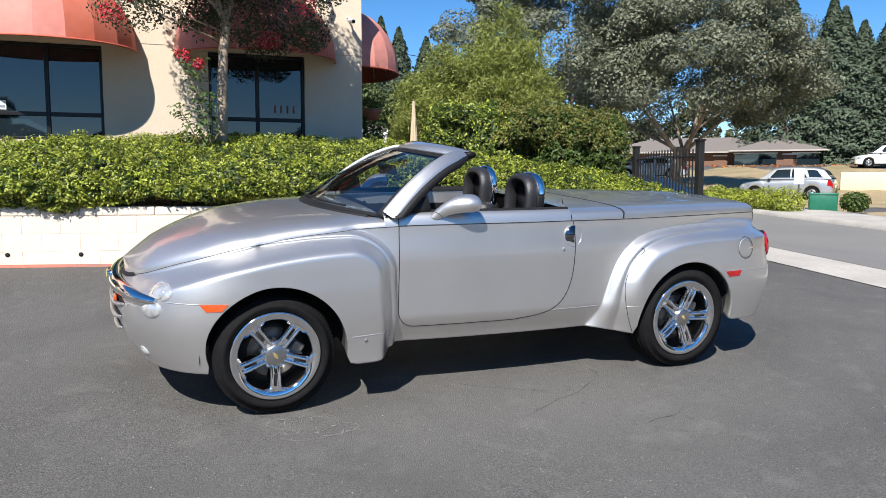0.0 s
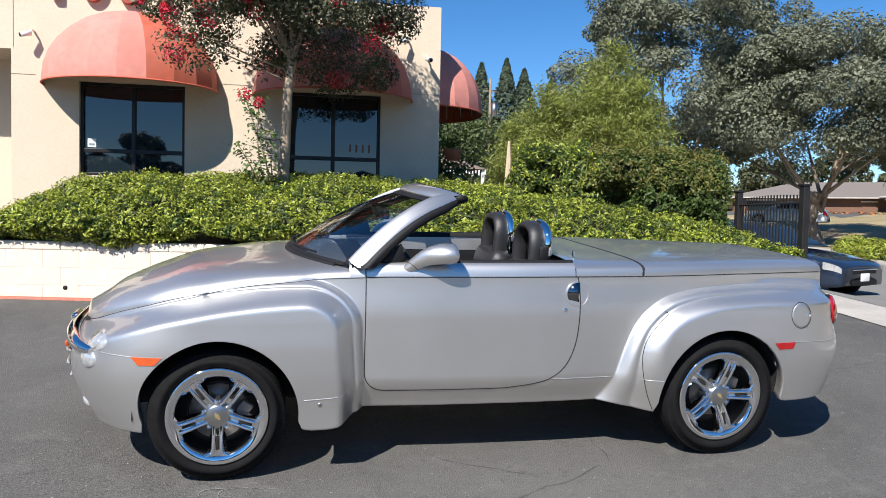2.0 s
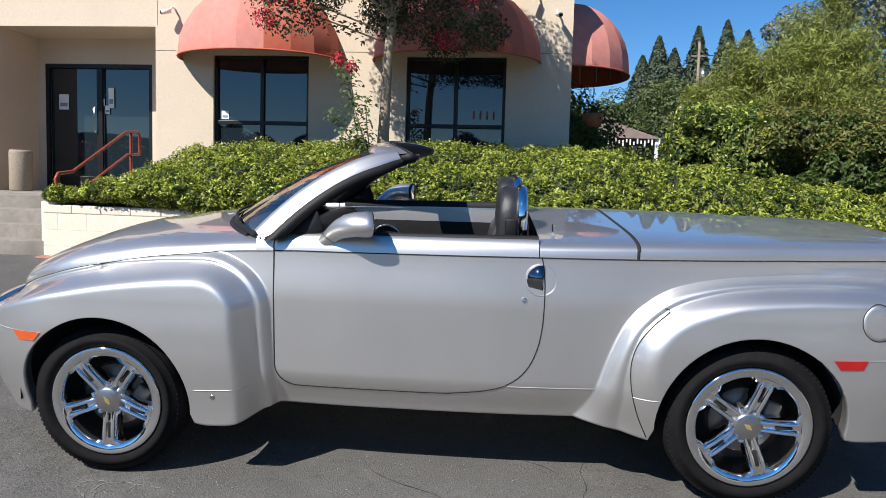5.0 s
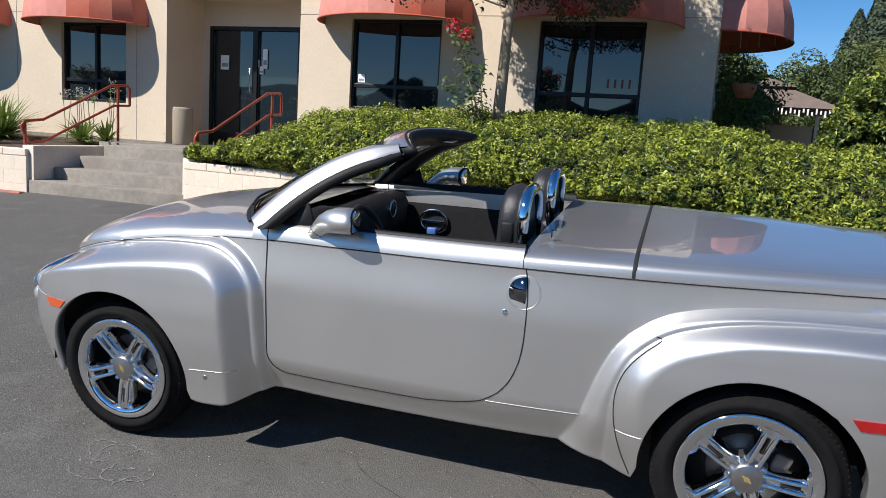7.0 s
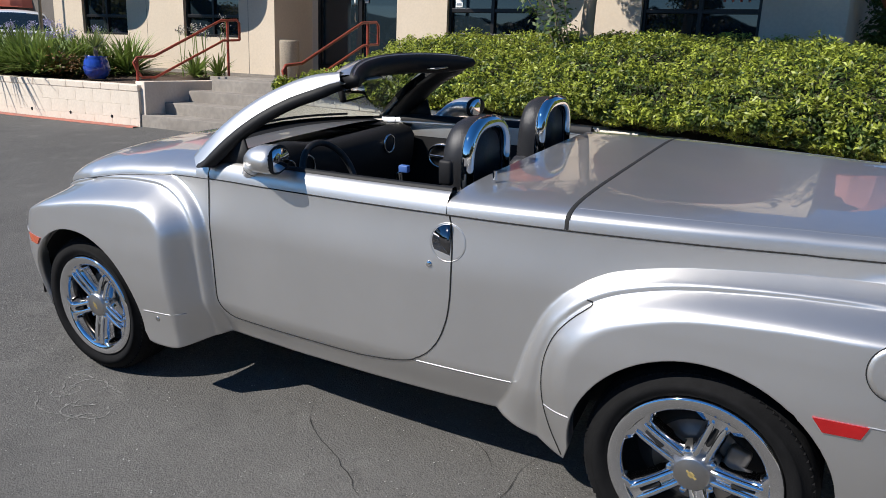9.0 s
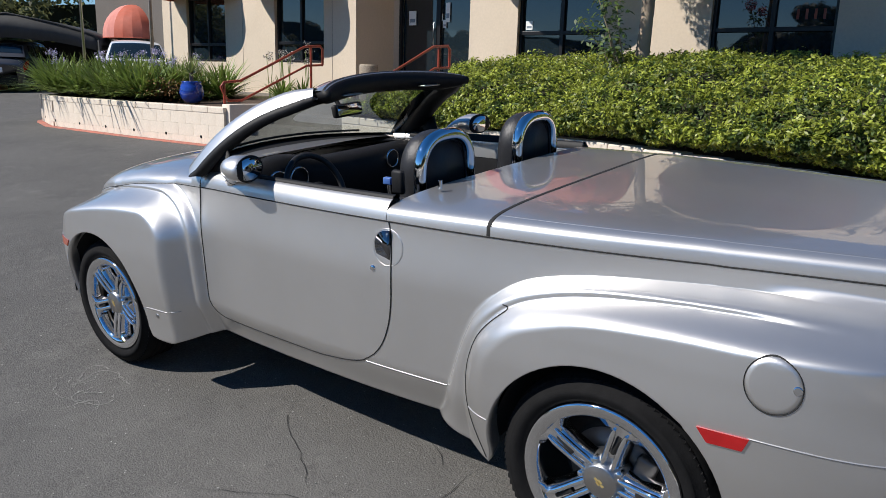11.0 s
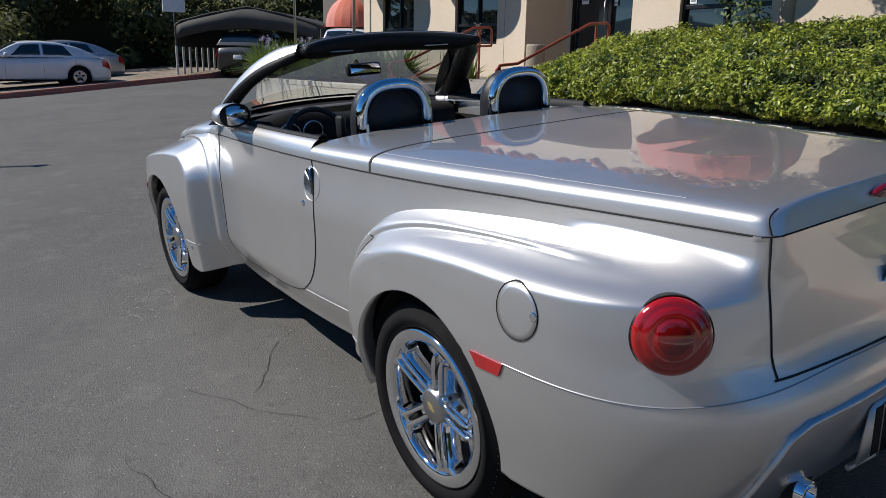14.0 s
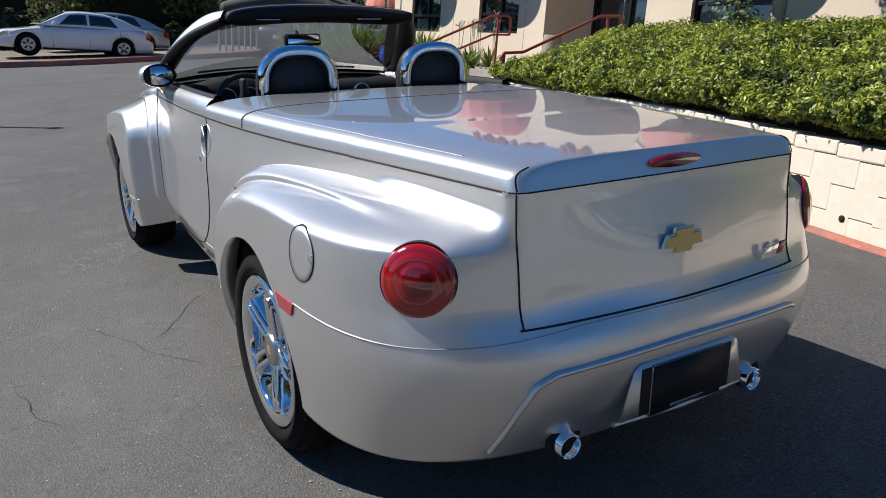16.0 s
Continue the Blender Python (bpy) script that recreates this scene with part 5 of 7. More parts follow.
# door tops and cabin
for side in (-1, 1):
    for a, b, nm in ((-0.694, 0.521, "door_top"),):
        rows = []
        for x in span(a, b, 24):
            row = [top_at(x, 0) + Vector((0, dy, dz)) for dy, dz in DOOR_TOP]
            rows.append([Vector((p.x, p.y * -side, p.z)) for p in row])
        part(nm, grid(rows), SILVER, truck, "silver door sill top")
    rows = []
    for x in span(-0.66, 0.52, 12):
        e = top_at(x, 0)
        rows.append([Vector((x, -side * (e.y + dy), e.z + dz)) for dy, dz in ((0.046, 0.072), (0.05, 0.084), (0.066, 0.088), (0.084, 0.082), (0.088, 0.05))])
    part("window_seal", grid(rows), BLACK, truck)
    inner = [[(x, side * (0.76 + dy), z) for z, dy in ((1.045, 0.0), (1.0, -0.005), (0.85, 0.0), (0.7, -0.02), (0.42, -0.02))] for x in span(-0.72, 0.56, 8)]
    part("door_inner_strip", grid([[(x, side * 0.764, 1.15), (x, side * 0.76, 1.11), (x, side * 0.757, 1.043)] for x in span(-0.6, 0.54, 6)]), SILVER, truck, "silver strip along the inner door top")
    part("door_card", grid(inner), BLACK, truck, "black door card")
    ring = bmesh.new()
    add_tube(ring, [(-0.385 + 0.09 * math.cos(a), side * 0.74, 0.935 + 0.07 * math.sin(a)) for a in [6.28318 * k / 24 for k in range(24)]], 0.009, 6, closed=True, up=(0, 1, 0))
    part("door_pull_ring", ring, CHROME, truck, "chrome ring round the door release")
    part("door_release", tube([(-0.46, side * 0.738, 0.935), (-0.31, side * 0.738, 0.935)], 0.009, 6), CHROME, truck)
part("cabin_floor", box((-0.1, 0, 0.48), (1.5, 1.48, 0.06)), UNDER, truck)
part("rear_bulkhead", box((0.63, 0, 0.8), (0.05, 1.5, 0.66), 0.01), BLACK, truck)
# dashboard
rows = []
for y in span(-0.7, 0.7, 24):
    hump = 0.05 * math.exp(-((y + 0.37) / 0.2) ** 2)
    rows.append([(-0.98, y, 1.05), (-0.8, y, 1.09), (-0.66, y, 1.125 + hump), (-0.58, y, 1.105 + hump), (-0.55, y, 1.06), (-0.56, y, 0.95), (-0.6, y, 0.8), (-0.62, y, 0.6)])
part("dashboard", grid(rows), BLACK, truck, "black dashboard")
for y, r in ((-0.45, 0.06), (-0.31, 0.06), (0.42, 0.05)):
    bm = bmesh.new()
    add_tube(bm, [(-0.545, y + r * math.cos(a), 1.05 + r * math.sin(a)) for a in [6.28318 * k / 20 for k in range(20)]], 0.006, 6, closed=True, up=(1, 0, 0))
    part("gauge_ring", bm, CHROME, truck)
sw = new("steering_wheel")
sw.parent = truck
sw.matrix_basis = Matrix.Translation((-0.36, -0.37, 1.03)) @ Matrix.Rotation(radians(-24), 4, "Y")
bm = bmesh.new()
add_tube(bm, [(0, 0.175 * math.cos(a), 0.175 * math.sin(a)) for a in [6.28318 * k / 32 for k in range(32)]], 0.016, 8, closed=True, up=(1, 0, 0))
part("wheel_rim", bm, LEATHER, sw, "black leather steering wheel rim")
part("wheel_hub", box((-0.02, 0, -0.02), (0.05, 0.13, 0.11), 0.02), BLACK, sw)
for a in (195, 345, 250, 290):
    part("wheel_spoke", tube([(-0.01, 0.05 * math.cos(radians(a)), 0.05 * math.sin(radians(a))), (0, 0.17 * math.cos(radians(a)), 0.17 * math.sin(radians(a)))], 0.012, 6), BRUSHED, sw)
part("column", tube([(-0.02, 0, 0), (-0.25, 0, 0.0)], 0.04, 8), BLACK, sw)
part("centre_console", box((-0.1, 0, 0.68), (0.95, 0.22, 0.34), 0.03), BLACK, truck)
part("gear_lever", tube([(-0.2, 0, 0.85), (-0.22, 0, 1.0)], [0.012, 0.022], 8), CHROME, truck)
# seats
for sgn in (-1, 1):
    seat = new("seat")
    seat.parent = truck
    seat["label"] = "black leather bucket seat with chrome-edged head hoop"
    seat.matrix_basis = Matrix.Translation((0, sgn * 0.372, 0))
    part("cushion", box((0.1, 0, 0.68), (0.5, 0.5, 0.2), 0.06), LEATHER, seat)
    back = box((0, 0, 0), (0.16, 0.5, 0.55), 0.06)
    back.transform(Matrix.Translation((0.33, 0, 0.84)) @ Matrix.Rotation(radians(14), 4, "Y"))
    part("backrest", back, LEATHER, seat)

    def hoop(r_out, z_top, n=24):
        zb = 1.07
        pts = [(-r_out, zb)]
        for k in range(n + 1):
            a = math.pi - math.pi * k / n
            c, s = math.cos(a), math.sin(a)
            pts.append((r_out * math.copysign(abs(c) ** 0.75, c), z_top - 0.145 + 0.145 * s ** 0.85))
        pts.append((r_out, zb))
        return pts
    # padded front hoop
    rows = []
    for y, z in hoop(0.155, 1.345):
        k = (z - 1.12)
        row = []
        for a in [6.28318 * j / 12 for j in range(12)]:
            ny, nz = (y / 0.155, 0) if z < 1.2 else (y / 0.155, (z - 1.2) / 0.145)
            ln = math.hypot(ny, nz) or 1
            row.append((0.385 + 0.055 * math.cos(a) + 0.05 * k, y + 0.03 * math.sin(a) * ny / ln, z + 0.03 * math.sin(a) * nz / ln))
        rows.append(row)
    part("head_hoop", grid(rows, close_v=True), LEATHER, seat, "black padded head hoop")
    rows = []
    for y, z in hoop(0.17, 1.355):
        row = []
        for a in [6.28318 * j / 12 for j in range(12)]:
            ny, nz = (y / 0.17, 0) if z < 1.21 else (y / 0.17, (z - 1.21) / 0.145)
            ln = math.hypot(ny, nz) or 1
            row.append((0.45 + 0.028 * math.cos(a) + 0.02 * (z - 1.12), y + 0.029 * math.sin(a) * ny / ln, z + 0.029 * math.sin(a) * nz / ln))
        rows.append(row)
    part("chrome_hoop", grid(rows, close_v=True), CHROME, seat, "polished chrome hoop")
    pad = []
    for y, z in hoop(0.135, 1.325):
        pad.append((y, z))
    bm = prism(pad, 0.03)
    bm.transform(Matrix.Translation((0.45, 0, 0)) @ Matrix.Rotation(radians(90), 4, "Z"))
    part("back_panel", bm, LEATHER, seat, "black panel inside the hoop")
    part("hoop_base", box((0.43, 0, 1.06), (0.13, 0.4, 0.1), 0.03), LEATHER, seat)
part("seat_belt_guide", box((0.4, -0.62, 1.19), (0.06, 0.03, 0.1), 0.012), BLACK, truck)
part("blue_tag", box((-0.12, -0.1, 1.05), (0.05, 0.03, 0.035), 0.004), mat("blue_card", (0.06, 0.14, 0.4), 0.5), truck, "blue paper tag on the console")
part("aerial_cap", tube([(0.6, -0.6, 1.18), (0.6, -0.6, 1.215)], 0.008, 6), CHROME, truck)

# ---- planters, stairs, rails, hedge ----
WALL_R = ((-5.1, 4.5), (-3.2, 4.2), (-1.0, 3.8), (1.3, 3.35), (3.4, 3.1), (5.3, 3.2))
WALL_L = ((-7.72, 4.5), (-10.2, 4.42), (-13.2, 4.42), (-14.3, 4.75), (-14.9, 5.6), (-15.0, 7.4))


def on_line(line, d):
    """The place and heading d metres along a line of points."""
    for (x0, y0), (x1, y1) in zip(line, line[1:]):
        n = math.hypot(x1 - x0, y1 - y0)
        if d <= n:
            return x0 + (x1 - x0) * d / n, y0 + (y1 - y0) * d / n, math.atan2(y1 - y0, x1 - x0)
        d -= n
    return x1, y1, math.atan2(y1 - y0, x1 - x0)


def line_length(line):
    return sum(math.hypot(b[0] - a[0], b[1] - a[1]) for a, b in zip(line, line[1:]))


def wall_top(x):
    return lerp_at(((-15, 0.95), (-7.7, 0.98), (-5, 0.99), (-3, 0.99), (-0.8, 0.98), (0.9, 0.92), (1.6, 0.89), (5.4, 0.78)), x)


def planter_wall(name, line, back, label):
    w = thing(name, label, "wall", kind="structure")
    L = line_length(line)
    core = []
    for d in spread(0, L, int(L / 0.3)):
        x, y, a = on_line(line, d)
        nx, ny = -math.sin(a) * back, math.cos(a) * back
        zt, zb = wall_top(x) - 0.06, ground_z(x, y) - 0.3
        core.append([(x + nx * 0.012, y + ny * 0.012, zb), (x + nx * 0.012, y + ny * 0.012, zt), (x + nx * 0.19, y + ny * 0.19, zt), (x + nx * 0.19, y + ny * 0.19, zb)])
    part("wall_core", grid(core), BLOCK, w)
    blk = box((0, 0, 0), (0.399, 0.2, 0.199), 0.0022)
    me = bpy.data.meshes.new("block")
    blk.to_mesh(me)
    me.materials.append(BLOCK)
    cap = box((0, 0, 0), (0.397, 0.215, 0.1), 0.012)
    mc = bpy.data.meshes.new("cap_stone")
    cap.to_mesh(mc)
    mc.materials.append(BLOCK)
    n = int(L / 0.4)
    for c in range(5):
        for k in range(n + 1):
            d = 0.4 * k + (0.2 if c % 2 else 0.0)
            if d > L - 0.15:
                continue
            x, y, a = on_line(line, d + 0.2 if d + 0.2 < L else L)
            zt = wall_top(x)
            z = zt - 0.05 if c == 0 else zt - 0.1 - 0.2 * (c - 0.5)
            if z < ground_z(x, y) - 0.16:
                continue
            ob = new("cap_stone" if c == 0 else "block", mc if c == 0 else me)
            ob.parent = w
            nx, ny = -math.sin(a) * back, math.cos(a) * back
            ob.matrix_basis = Matrix.Translation((x + nx * (0.095 + 0.0008 * math.sin(7.1 * k + c)), y + ny * (0.095 + 0.0008 * math.sin(7.1 * k + c)), z)) @ Matrix.Rotation(a, 4, "Z")
            if k == 0 and c % 2:
                half = new("block", me)
                half.parent = w
                x, y, a = on_line(line, 0.1)
                half.matrix_basis = Matrix.Translation((x + nx * 0.095, y + ny * 0.095, z)) @ Matrix.Rotation(a, 4, "Z") @ Matrix.Diagonal((0.5, 1, 1, 1))
    return w


planter_wall("planter_wall_east", WALL_R, 1, "low cream-painted block planter wall, stained at the base")
planter_wall("planter_wall_west", WALL_L, -1, "low cream-painted block planter wall with flowering plants")
for line, sgn in ((WALL_R, -1), (WALL_L, 1)):
    rows = []
    for d in spread(0, line_length(line), 60):
        x, y, a = on_line(line, d)
        nx, ny = math.sin(a) * -sgn, -math.cos(a) * -sgn
        rows.append([(x - nx * 0.0 + 0.02 * nx, y + 0.02 * ny, ground_z(x, y) + 0.012), (x + 0.14 * nx, y + 0.14 * ny, ground_z(x, y) + 0.008), (x + 0.145 * nx, y + 0.145 * ny, ground_z(x, y) - 0.01)])
    tagged(link("kerb_line", grid(rows), RED_LINE), "worn red painted line along the planter foot", "kerb", kind="structure")
# drain holes
for k, line in enumerate((WALL_R, WALL_L)):
    for d in ([0.9 + 0.75 * j for j in range(13)] if k == 0 else [0.6 + 0.95 * j for j in range(7)]):
        x, y, a = on_line(line, d)
        z = ground_z(x, y) + 0.12
        nx, ny = (math.sin(a), -math.cos(a)) if k == 0 else (-math.sin(a), math.cos(a))
        tagged(link("drain_hole", cyl((x + nx * 0.0085, y + ny * 0.0085, z), (x - nx * 0.02, y - ny * 0.02, z), 0.026, seg=12), UNDER), "round weep hole in the planter wall", "drain hole")
# soil
rows = [[(x, y, 0.94 + 0.12 * sstep(4.6, 7.2, y)) for y in spread(4.62 if x > -14 else 5.2, 7.55, 10)] for x in spread(-14.85, -7.75, 20)]
tagged(link("soil", grid(rows), SOIL), "dark bark mulch in the planter", "soil", kind="structure")
rows = [[(x, y0 + (7.2 - y0) * t, wall_top(x) - 0.05 + 0.3 * t) for t in spread(0, 1, 8)] for x, y0 in [(x, lerp_at(WALL_R, x) + 0.2) for x in spread(-5.1, 5.3, 26)]]
tagged(link("soil", grid(rows), SOIL), "dark soil under the hedge", "soil", kind="structure")

# stairs: four risers up to the landing
stairs = thing("stairs", "worn grey concrete entrance steps", "stairs", kind="structure")
for k in range(4):
    y0, z1 = 4.52 + 0.37 * k, 0.545 + 0.175 * k
    part("step", box((-6.42 + 0.06 * k, (y0 + 8.4) / 2, z1 / 2 - 0.1), (2.64 - 0.12 * k, 8.4 - y0, z1 + 0.2), 0.012), STEP, stairs)
part("landing", box((-6.4, 7.25, 1.045), (2.9, 2.4, 0.1), 0.01), STEP, stairs)
for x in (-7.74, -5.06):
    part("cheek_wall", box((x, 5.95, 0.53), (0.2, 2.8, 1.0), 0.01), BLOCK, stairs)


def handrail(x, label):
    r = thing("handrail", label, "handrail", group="handrails of the entrance steps")
    top = [(x, 4.62, 1.18), (x, 4.56, 1.3), (x, 4.62, 1.37), (x, 4.95, 1.4), (x, 6.35, 2.0), (x, 6.72, 2.03), (x, 6.78, 1.98), (x, 6.78, 1.7)]
    low = [(x, 4.62, 1.18), (x, 4.7, 1.08), (x, 4.95, 1.08), (x, 6.4, 1.68), (x, 6.78, 1.7)]
    part("top_rail", tube(top, 0.022, 8, up=(1, 0, 0)), RED_PAINT, r)
    part("lower_rail", tube(low, 0.02, 8, up=(1, 0, 0)), RED_PAINT, r)
    part("post", tube([(x, 4.62, ground_z(x, 4.62) - 0.02), (x, 4.62, 1.36)], 0.022, 8), RED_PAINT, r)
    part("post", tube([(x, 6.5, 1.1), (x, 6.5, 2.02)], 0.022, 8), RED_PAINT, r)


handrail(-4.98, "rust-red painted steel handrail beside the hedge")
handrail(-7.86, "rust-red painted steel handrail beside the flower planter")


# ---- hedges ----
def hedge_height(x):
    return lerp_at(((-5.1, 1.02), (-4.7, 1.2), (-4.4, 1.42), (-4.0, 1.64), (-3.3, 1.78), (0, 1.82), (1.0, 1.74), (2.0, 1.64), (3.2, 1.44), (4.4, 1.28), (5.4, 1.1)), x)


def hedge_at(d, v):
    """The clipped hedge: d along the wall, v from the hanging front (0) over the top to the back (1)."""
    x, y, a = on_line(WALL_R, d)
    nx, ny = -math.sin(a), math.cos(a)
    wt, ht = wall_top(x), hedge_height(x)
    hang = 0.22 * sstep(-1.5, -3.0, x) * sstep(-4.3, -3.4, x) - 0.1 - 0.05 * sstep(-1.5, 0.0, x) + 0.2 * noise.noise((d * 0.9, 3.1, 0)) + 0.1 * noise.noise((d * 3, 1, 0))
    prof = ((0.0, 0.06, wt - max(hang, -0.1)), (0.12, -0.065, wt + 0.08 - 0.4 * max(0.0, hang) - 0.2 * min(0.0, hang)), (0.28, -0.06, wt + 0.2), (0.42, 0.12, wt + (ht - wt) * 0.52), (0.56, 0.55, wt + (ht - wt) * 0.8), (0.72, 1.15, wt + (ht - wt) * 0.95), (1.0, 2.7, ht))
    off = smooth_at([(p[0], p[1]) for p in prof], v, 0.06)
    z = smooth_at([(p[0], p[2]) for p in prof], v, 0.06)
    b = 0.15 * noise.noise((d * 1.0, v * 2.6, 2.0)) + 0.1 * noise.noise((d * 3.2, v * 8.0, 5.0)) + 0.08 * noise.noise((d * 8.0, v * 20.0, 7.0))
    back = min(off, 6.85 - SK * x - y) if x < 1.5 else off
    return Vector((x + nx * back, y + ny * back - b * (1 - v), z + b * (0.4 + v)))


def leaf_cover(f, dmax, n, size, material, parent, seed, vmax=1.0, lift=0.05, gaps=-0.2):
    r = np.random.default_rng(seed)
    D, V = r.uniform(0, dmax, n), r.uniform(0, vmax, n)
    P, N = [], []
    for d, v in zip(D, V):
        p = f(d, v)
        # leaves sit in sprays with dark gaps between them
        if noise.noise(p * 8.5) + 0.6 * noise.noise(p * 19.0) < gaps:
            continue
        a, b = f(d + 0.05, v), f(d, min(vmax, v + 0.03))
        nn = (a - p).cross(b - p)
        nn = nn.normalized() if nn.length > 1e-9 else Vector((0, -1, 0))
        if nn.z < -0.2:
            nn = -nn
        P.append(p + nn * r.uniform(-0.03, lift))
        N.append(nn + Vector((0, -0.15, 0.35)))
    return leaf_mesh("leaves", P, N, size, material, parent, long=2.5, seed=seed, spread=1.7)


hedge = thing("hedge", "clipped broad-leaved green hedge spilling over the planter wall", "hedge", kind="stuff")
HL = line_length(WALL_R)
# sheet under the leaves, coloured as the shade inside the hedge
part("shade_core", grid([[hedge_at(d, v) - Vector((0, -0.09, 0.03)) for v in spread(0, 1, 24)] for d in spread(0, HL, 80)]), HEDGE_CORE, hedge)
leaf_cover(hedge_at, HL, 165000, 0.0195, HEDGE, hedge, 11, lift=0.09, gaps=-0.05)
# deeper leaves use the dark leaf: inner shade put into their colour
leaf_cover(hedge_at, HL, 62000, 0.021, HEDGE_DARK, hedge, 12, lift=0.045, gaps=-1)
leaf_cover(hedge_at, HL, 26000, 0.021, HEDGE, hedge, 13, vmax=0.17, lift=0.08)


def tall_at(d, v):
    x, y = 3.2 + 3.4 * d / 4.6, 8.65 - 1.9 * d / 4.6
    top = 2.52 - 0.12 * sstep(0.8, 3.0, d) - 0.1 * sstep(3.0, 4.6, d) - 0.5 * sstep(0.35, 0.0, d) - 0.35 * sstep(4.4, 4.6, d) + 0.1 * noise.noise((d * 1.1, 4.0, 1.0))
    if v < 0.6:
        z, off = 0.65 + (top - 0.65) * v / 0.6, -0.22 * math.sin(v / 0.6 * 2.9)
    else:
        z, off = top + 0.16 * math.sin((v - 0.6) / 0.4 * 3.14), (v - 0.6) / 0.4 * 1.5
    b = 0.2 * noise.noise((d * 1.2, v * 4.0, 9.0)) + 0.14 * noise.noise((d * 4.0, v * 9.0, 4.0))
    hollow = 0.4 * math.exp(-((d - 2.5) / 0.32) ** 2 - ((z - 1.6) / 0.35) ** 2)
    return Vector((x + 0.48 * (off - b + hollow), y + 0.88 * (off - b + hollow), z + b * v))


ivy = thing("tall_hedge", "tall loose ivy-covered hedge behind the low hedge", "hedge", kind="stuff")
# same dark sheet, standing in for shade behind the ivy
part("shade_core", grid([[tall_at(d, v) + Vector((0.06, 0.1, -0.06)) for v in spread(0, 1, 24)] for d in spread(0, 4.6, 50)]), HEDGE_CORE, ivy)
leaf_cover(tall_at, 4.6, 48000, 0.034, HEDGE_DARK, ivy, 21, lift=0.14)
leaf_cover(lambda d, v: tall_at(d * 0.45, v), 4.6, 9000, 0.034, HEDGE, ivy, 22, lift=0.16)
leaf_cover(lambda d, v: tall_at(1.7 + d * 0.63, 0.42 + 0.58 * v), 4.6, 13000, 0.03, IVY_RUSTY, ivy, 23, lift=0.2)


# ---- planter plants ----
def strap_plant(parent, x, y, z, n, length, seed, material=AGAPANTHUS):
    """A clump of arching strap leaves."""
    r = random.Random(seed)
    bm = bmesh.new()
    for _ in range(n):
        a, lean, L = r.uniform(0, 6.28), r.uniform(0.25, 1.15), length * r.uniform(0.6, 1.15)
        rows = []
        for k in range(5):
            t = k / 4
            out = L * (math.sin(lean) * t + 0.35 * t * t * lean)
            up = L * (math.cos(lean) * t - 0.35 * t * t * lean)
            w = 0.024 * (1 - t ** 2.5) + 0.001
            c, s = math.cos(a), math.sin(a)
            rows.append([(x + c * out - s * w, y + s * out + c * w, z + up), (x + c * out + s * w, y + s * out - c * w, z + up)])
        add_grid(bm, rows)
    return part("leaves", bm, material, parent)


r0 = random.Random(9)
for k in range(60):
    x = -14.6 + 0.077 * k + r0.uniform(-0.1, 0.1)
    y = r0.uniform(4.75, 6.4)
    ag = thing("agapanthus", "clump of green strap-leaved agapanthus in the planter", "plant", group="agapanthus in the planter")
    strap_plant(ag, x, y, 1.0, 75, 0.9, k)
    if k % 5 == 0:
        for j in range(2):
            sx, sy, h = x + r0.uniform(-0.15, 0.15), y + r0.uniform(-0.2, 0.2), r0.uniform(0.65, 0.95)
            part("flower_stalk", tube([(sx, sy, 1.0), (sx + r0.uniform(-0.06, 0.06), sy, 1.0 + h)], 0.006, 5), AGAPANTHUS, ag)
            fp = np.random.default_rng(k * 3 + j).normal(0, 0.04, (60, 3)) + (sx, sy, 1.0 + h)
            tagged(leaf_mesh("flower_head", fp, fp - np.array((sx, sy, 1.0 + h)), 0.02, LILAC, ag, seed=k), kind="stuff")
for x, y, n in ((-8.35, 6.2, 60), (-8.6, 6.5, 50), (-8.2, 6.6, 40)):
    ag = thing("agapanthus", "clump of strap leaves with dry flower stalks by the steps", "plant", group="agapanthus in the planter")
    strap_plant(ag, x, y, 1.05, n, 0.5, int(n * 7))
    for j in range(4):
        sx, h = x + r0.uniform(-0.35, 0.25), r0.uniform(0.7, 1.0)
        part("flower_stalk", tube([(sx, y, 1.05), (sx + r0.uniform(-0.12, 0.12), y, 1.05 + h)], 0.006, 5), AGAPANTHUS, ag)
        fp = np.random.default_rng(j + 50).normal(0, 0.035, (40, 3)) + (sx, y, 1.05 + h)
        tagged(leaf_mesh("flower_head", fp, fp - np.array((sx, y, 1.05 + h)), 0.018, CONCRETE, ag, seed=j), kind="stuff")
GROUNDCOVER = leaf_mat("rusty_leaf", (0.2, 0.1, 0.03), 0.6, 0.2)
gp = np.random.default_rng(31).normal(0, 1, (900, 3)) * (0.28, 0.22, 0.1) + (-10.25, 5.1, 1.18)
shrub = thing("rusty_shrub", "low rust-tinged shrub in the planter", "shrub")
leaf_mesh("leaves", gp, np.tile((0, -0.3, 1.0), (900, 1)), 0.03, GROUNDCOVER, shrub, seed=2)
# blue pot with a yucca
pot = thing("plant_pot", "glazed cobalt-blue pot with a spiky yucca", "pot", Matrix.Translation((-9.5, 5.15, 0.98)))
part("bowl", lathe([(0.0, 0.0), (0.13, 0.0), (0.19, 0.08), (0.215, 0.18), (0.19, 0.3), (0.165, 0.34), (0.18, 0.37), (0.16, 0.37), (0.15, 0.3), (0.0, 0.3)], 32, "z"), mat("cobalt_glaze", (0.02, 0.06, 0.35), 0.15, vary=0.25, scale=8, coat=0.6), pot)
part("stem", tube([(0, 0, 0.3), (0.01, 0, 0.52)], 0.035, 8), BARK, pot)
bm = bmesh.new()
rr = random.Random(12)
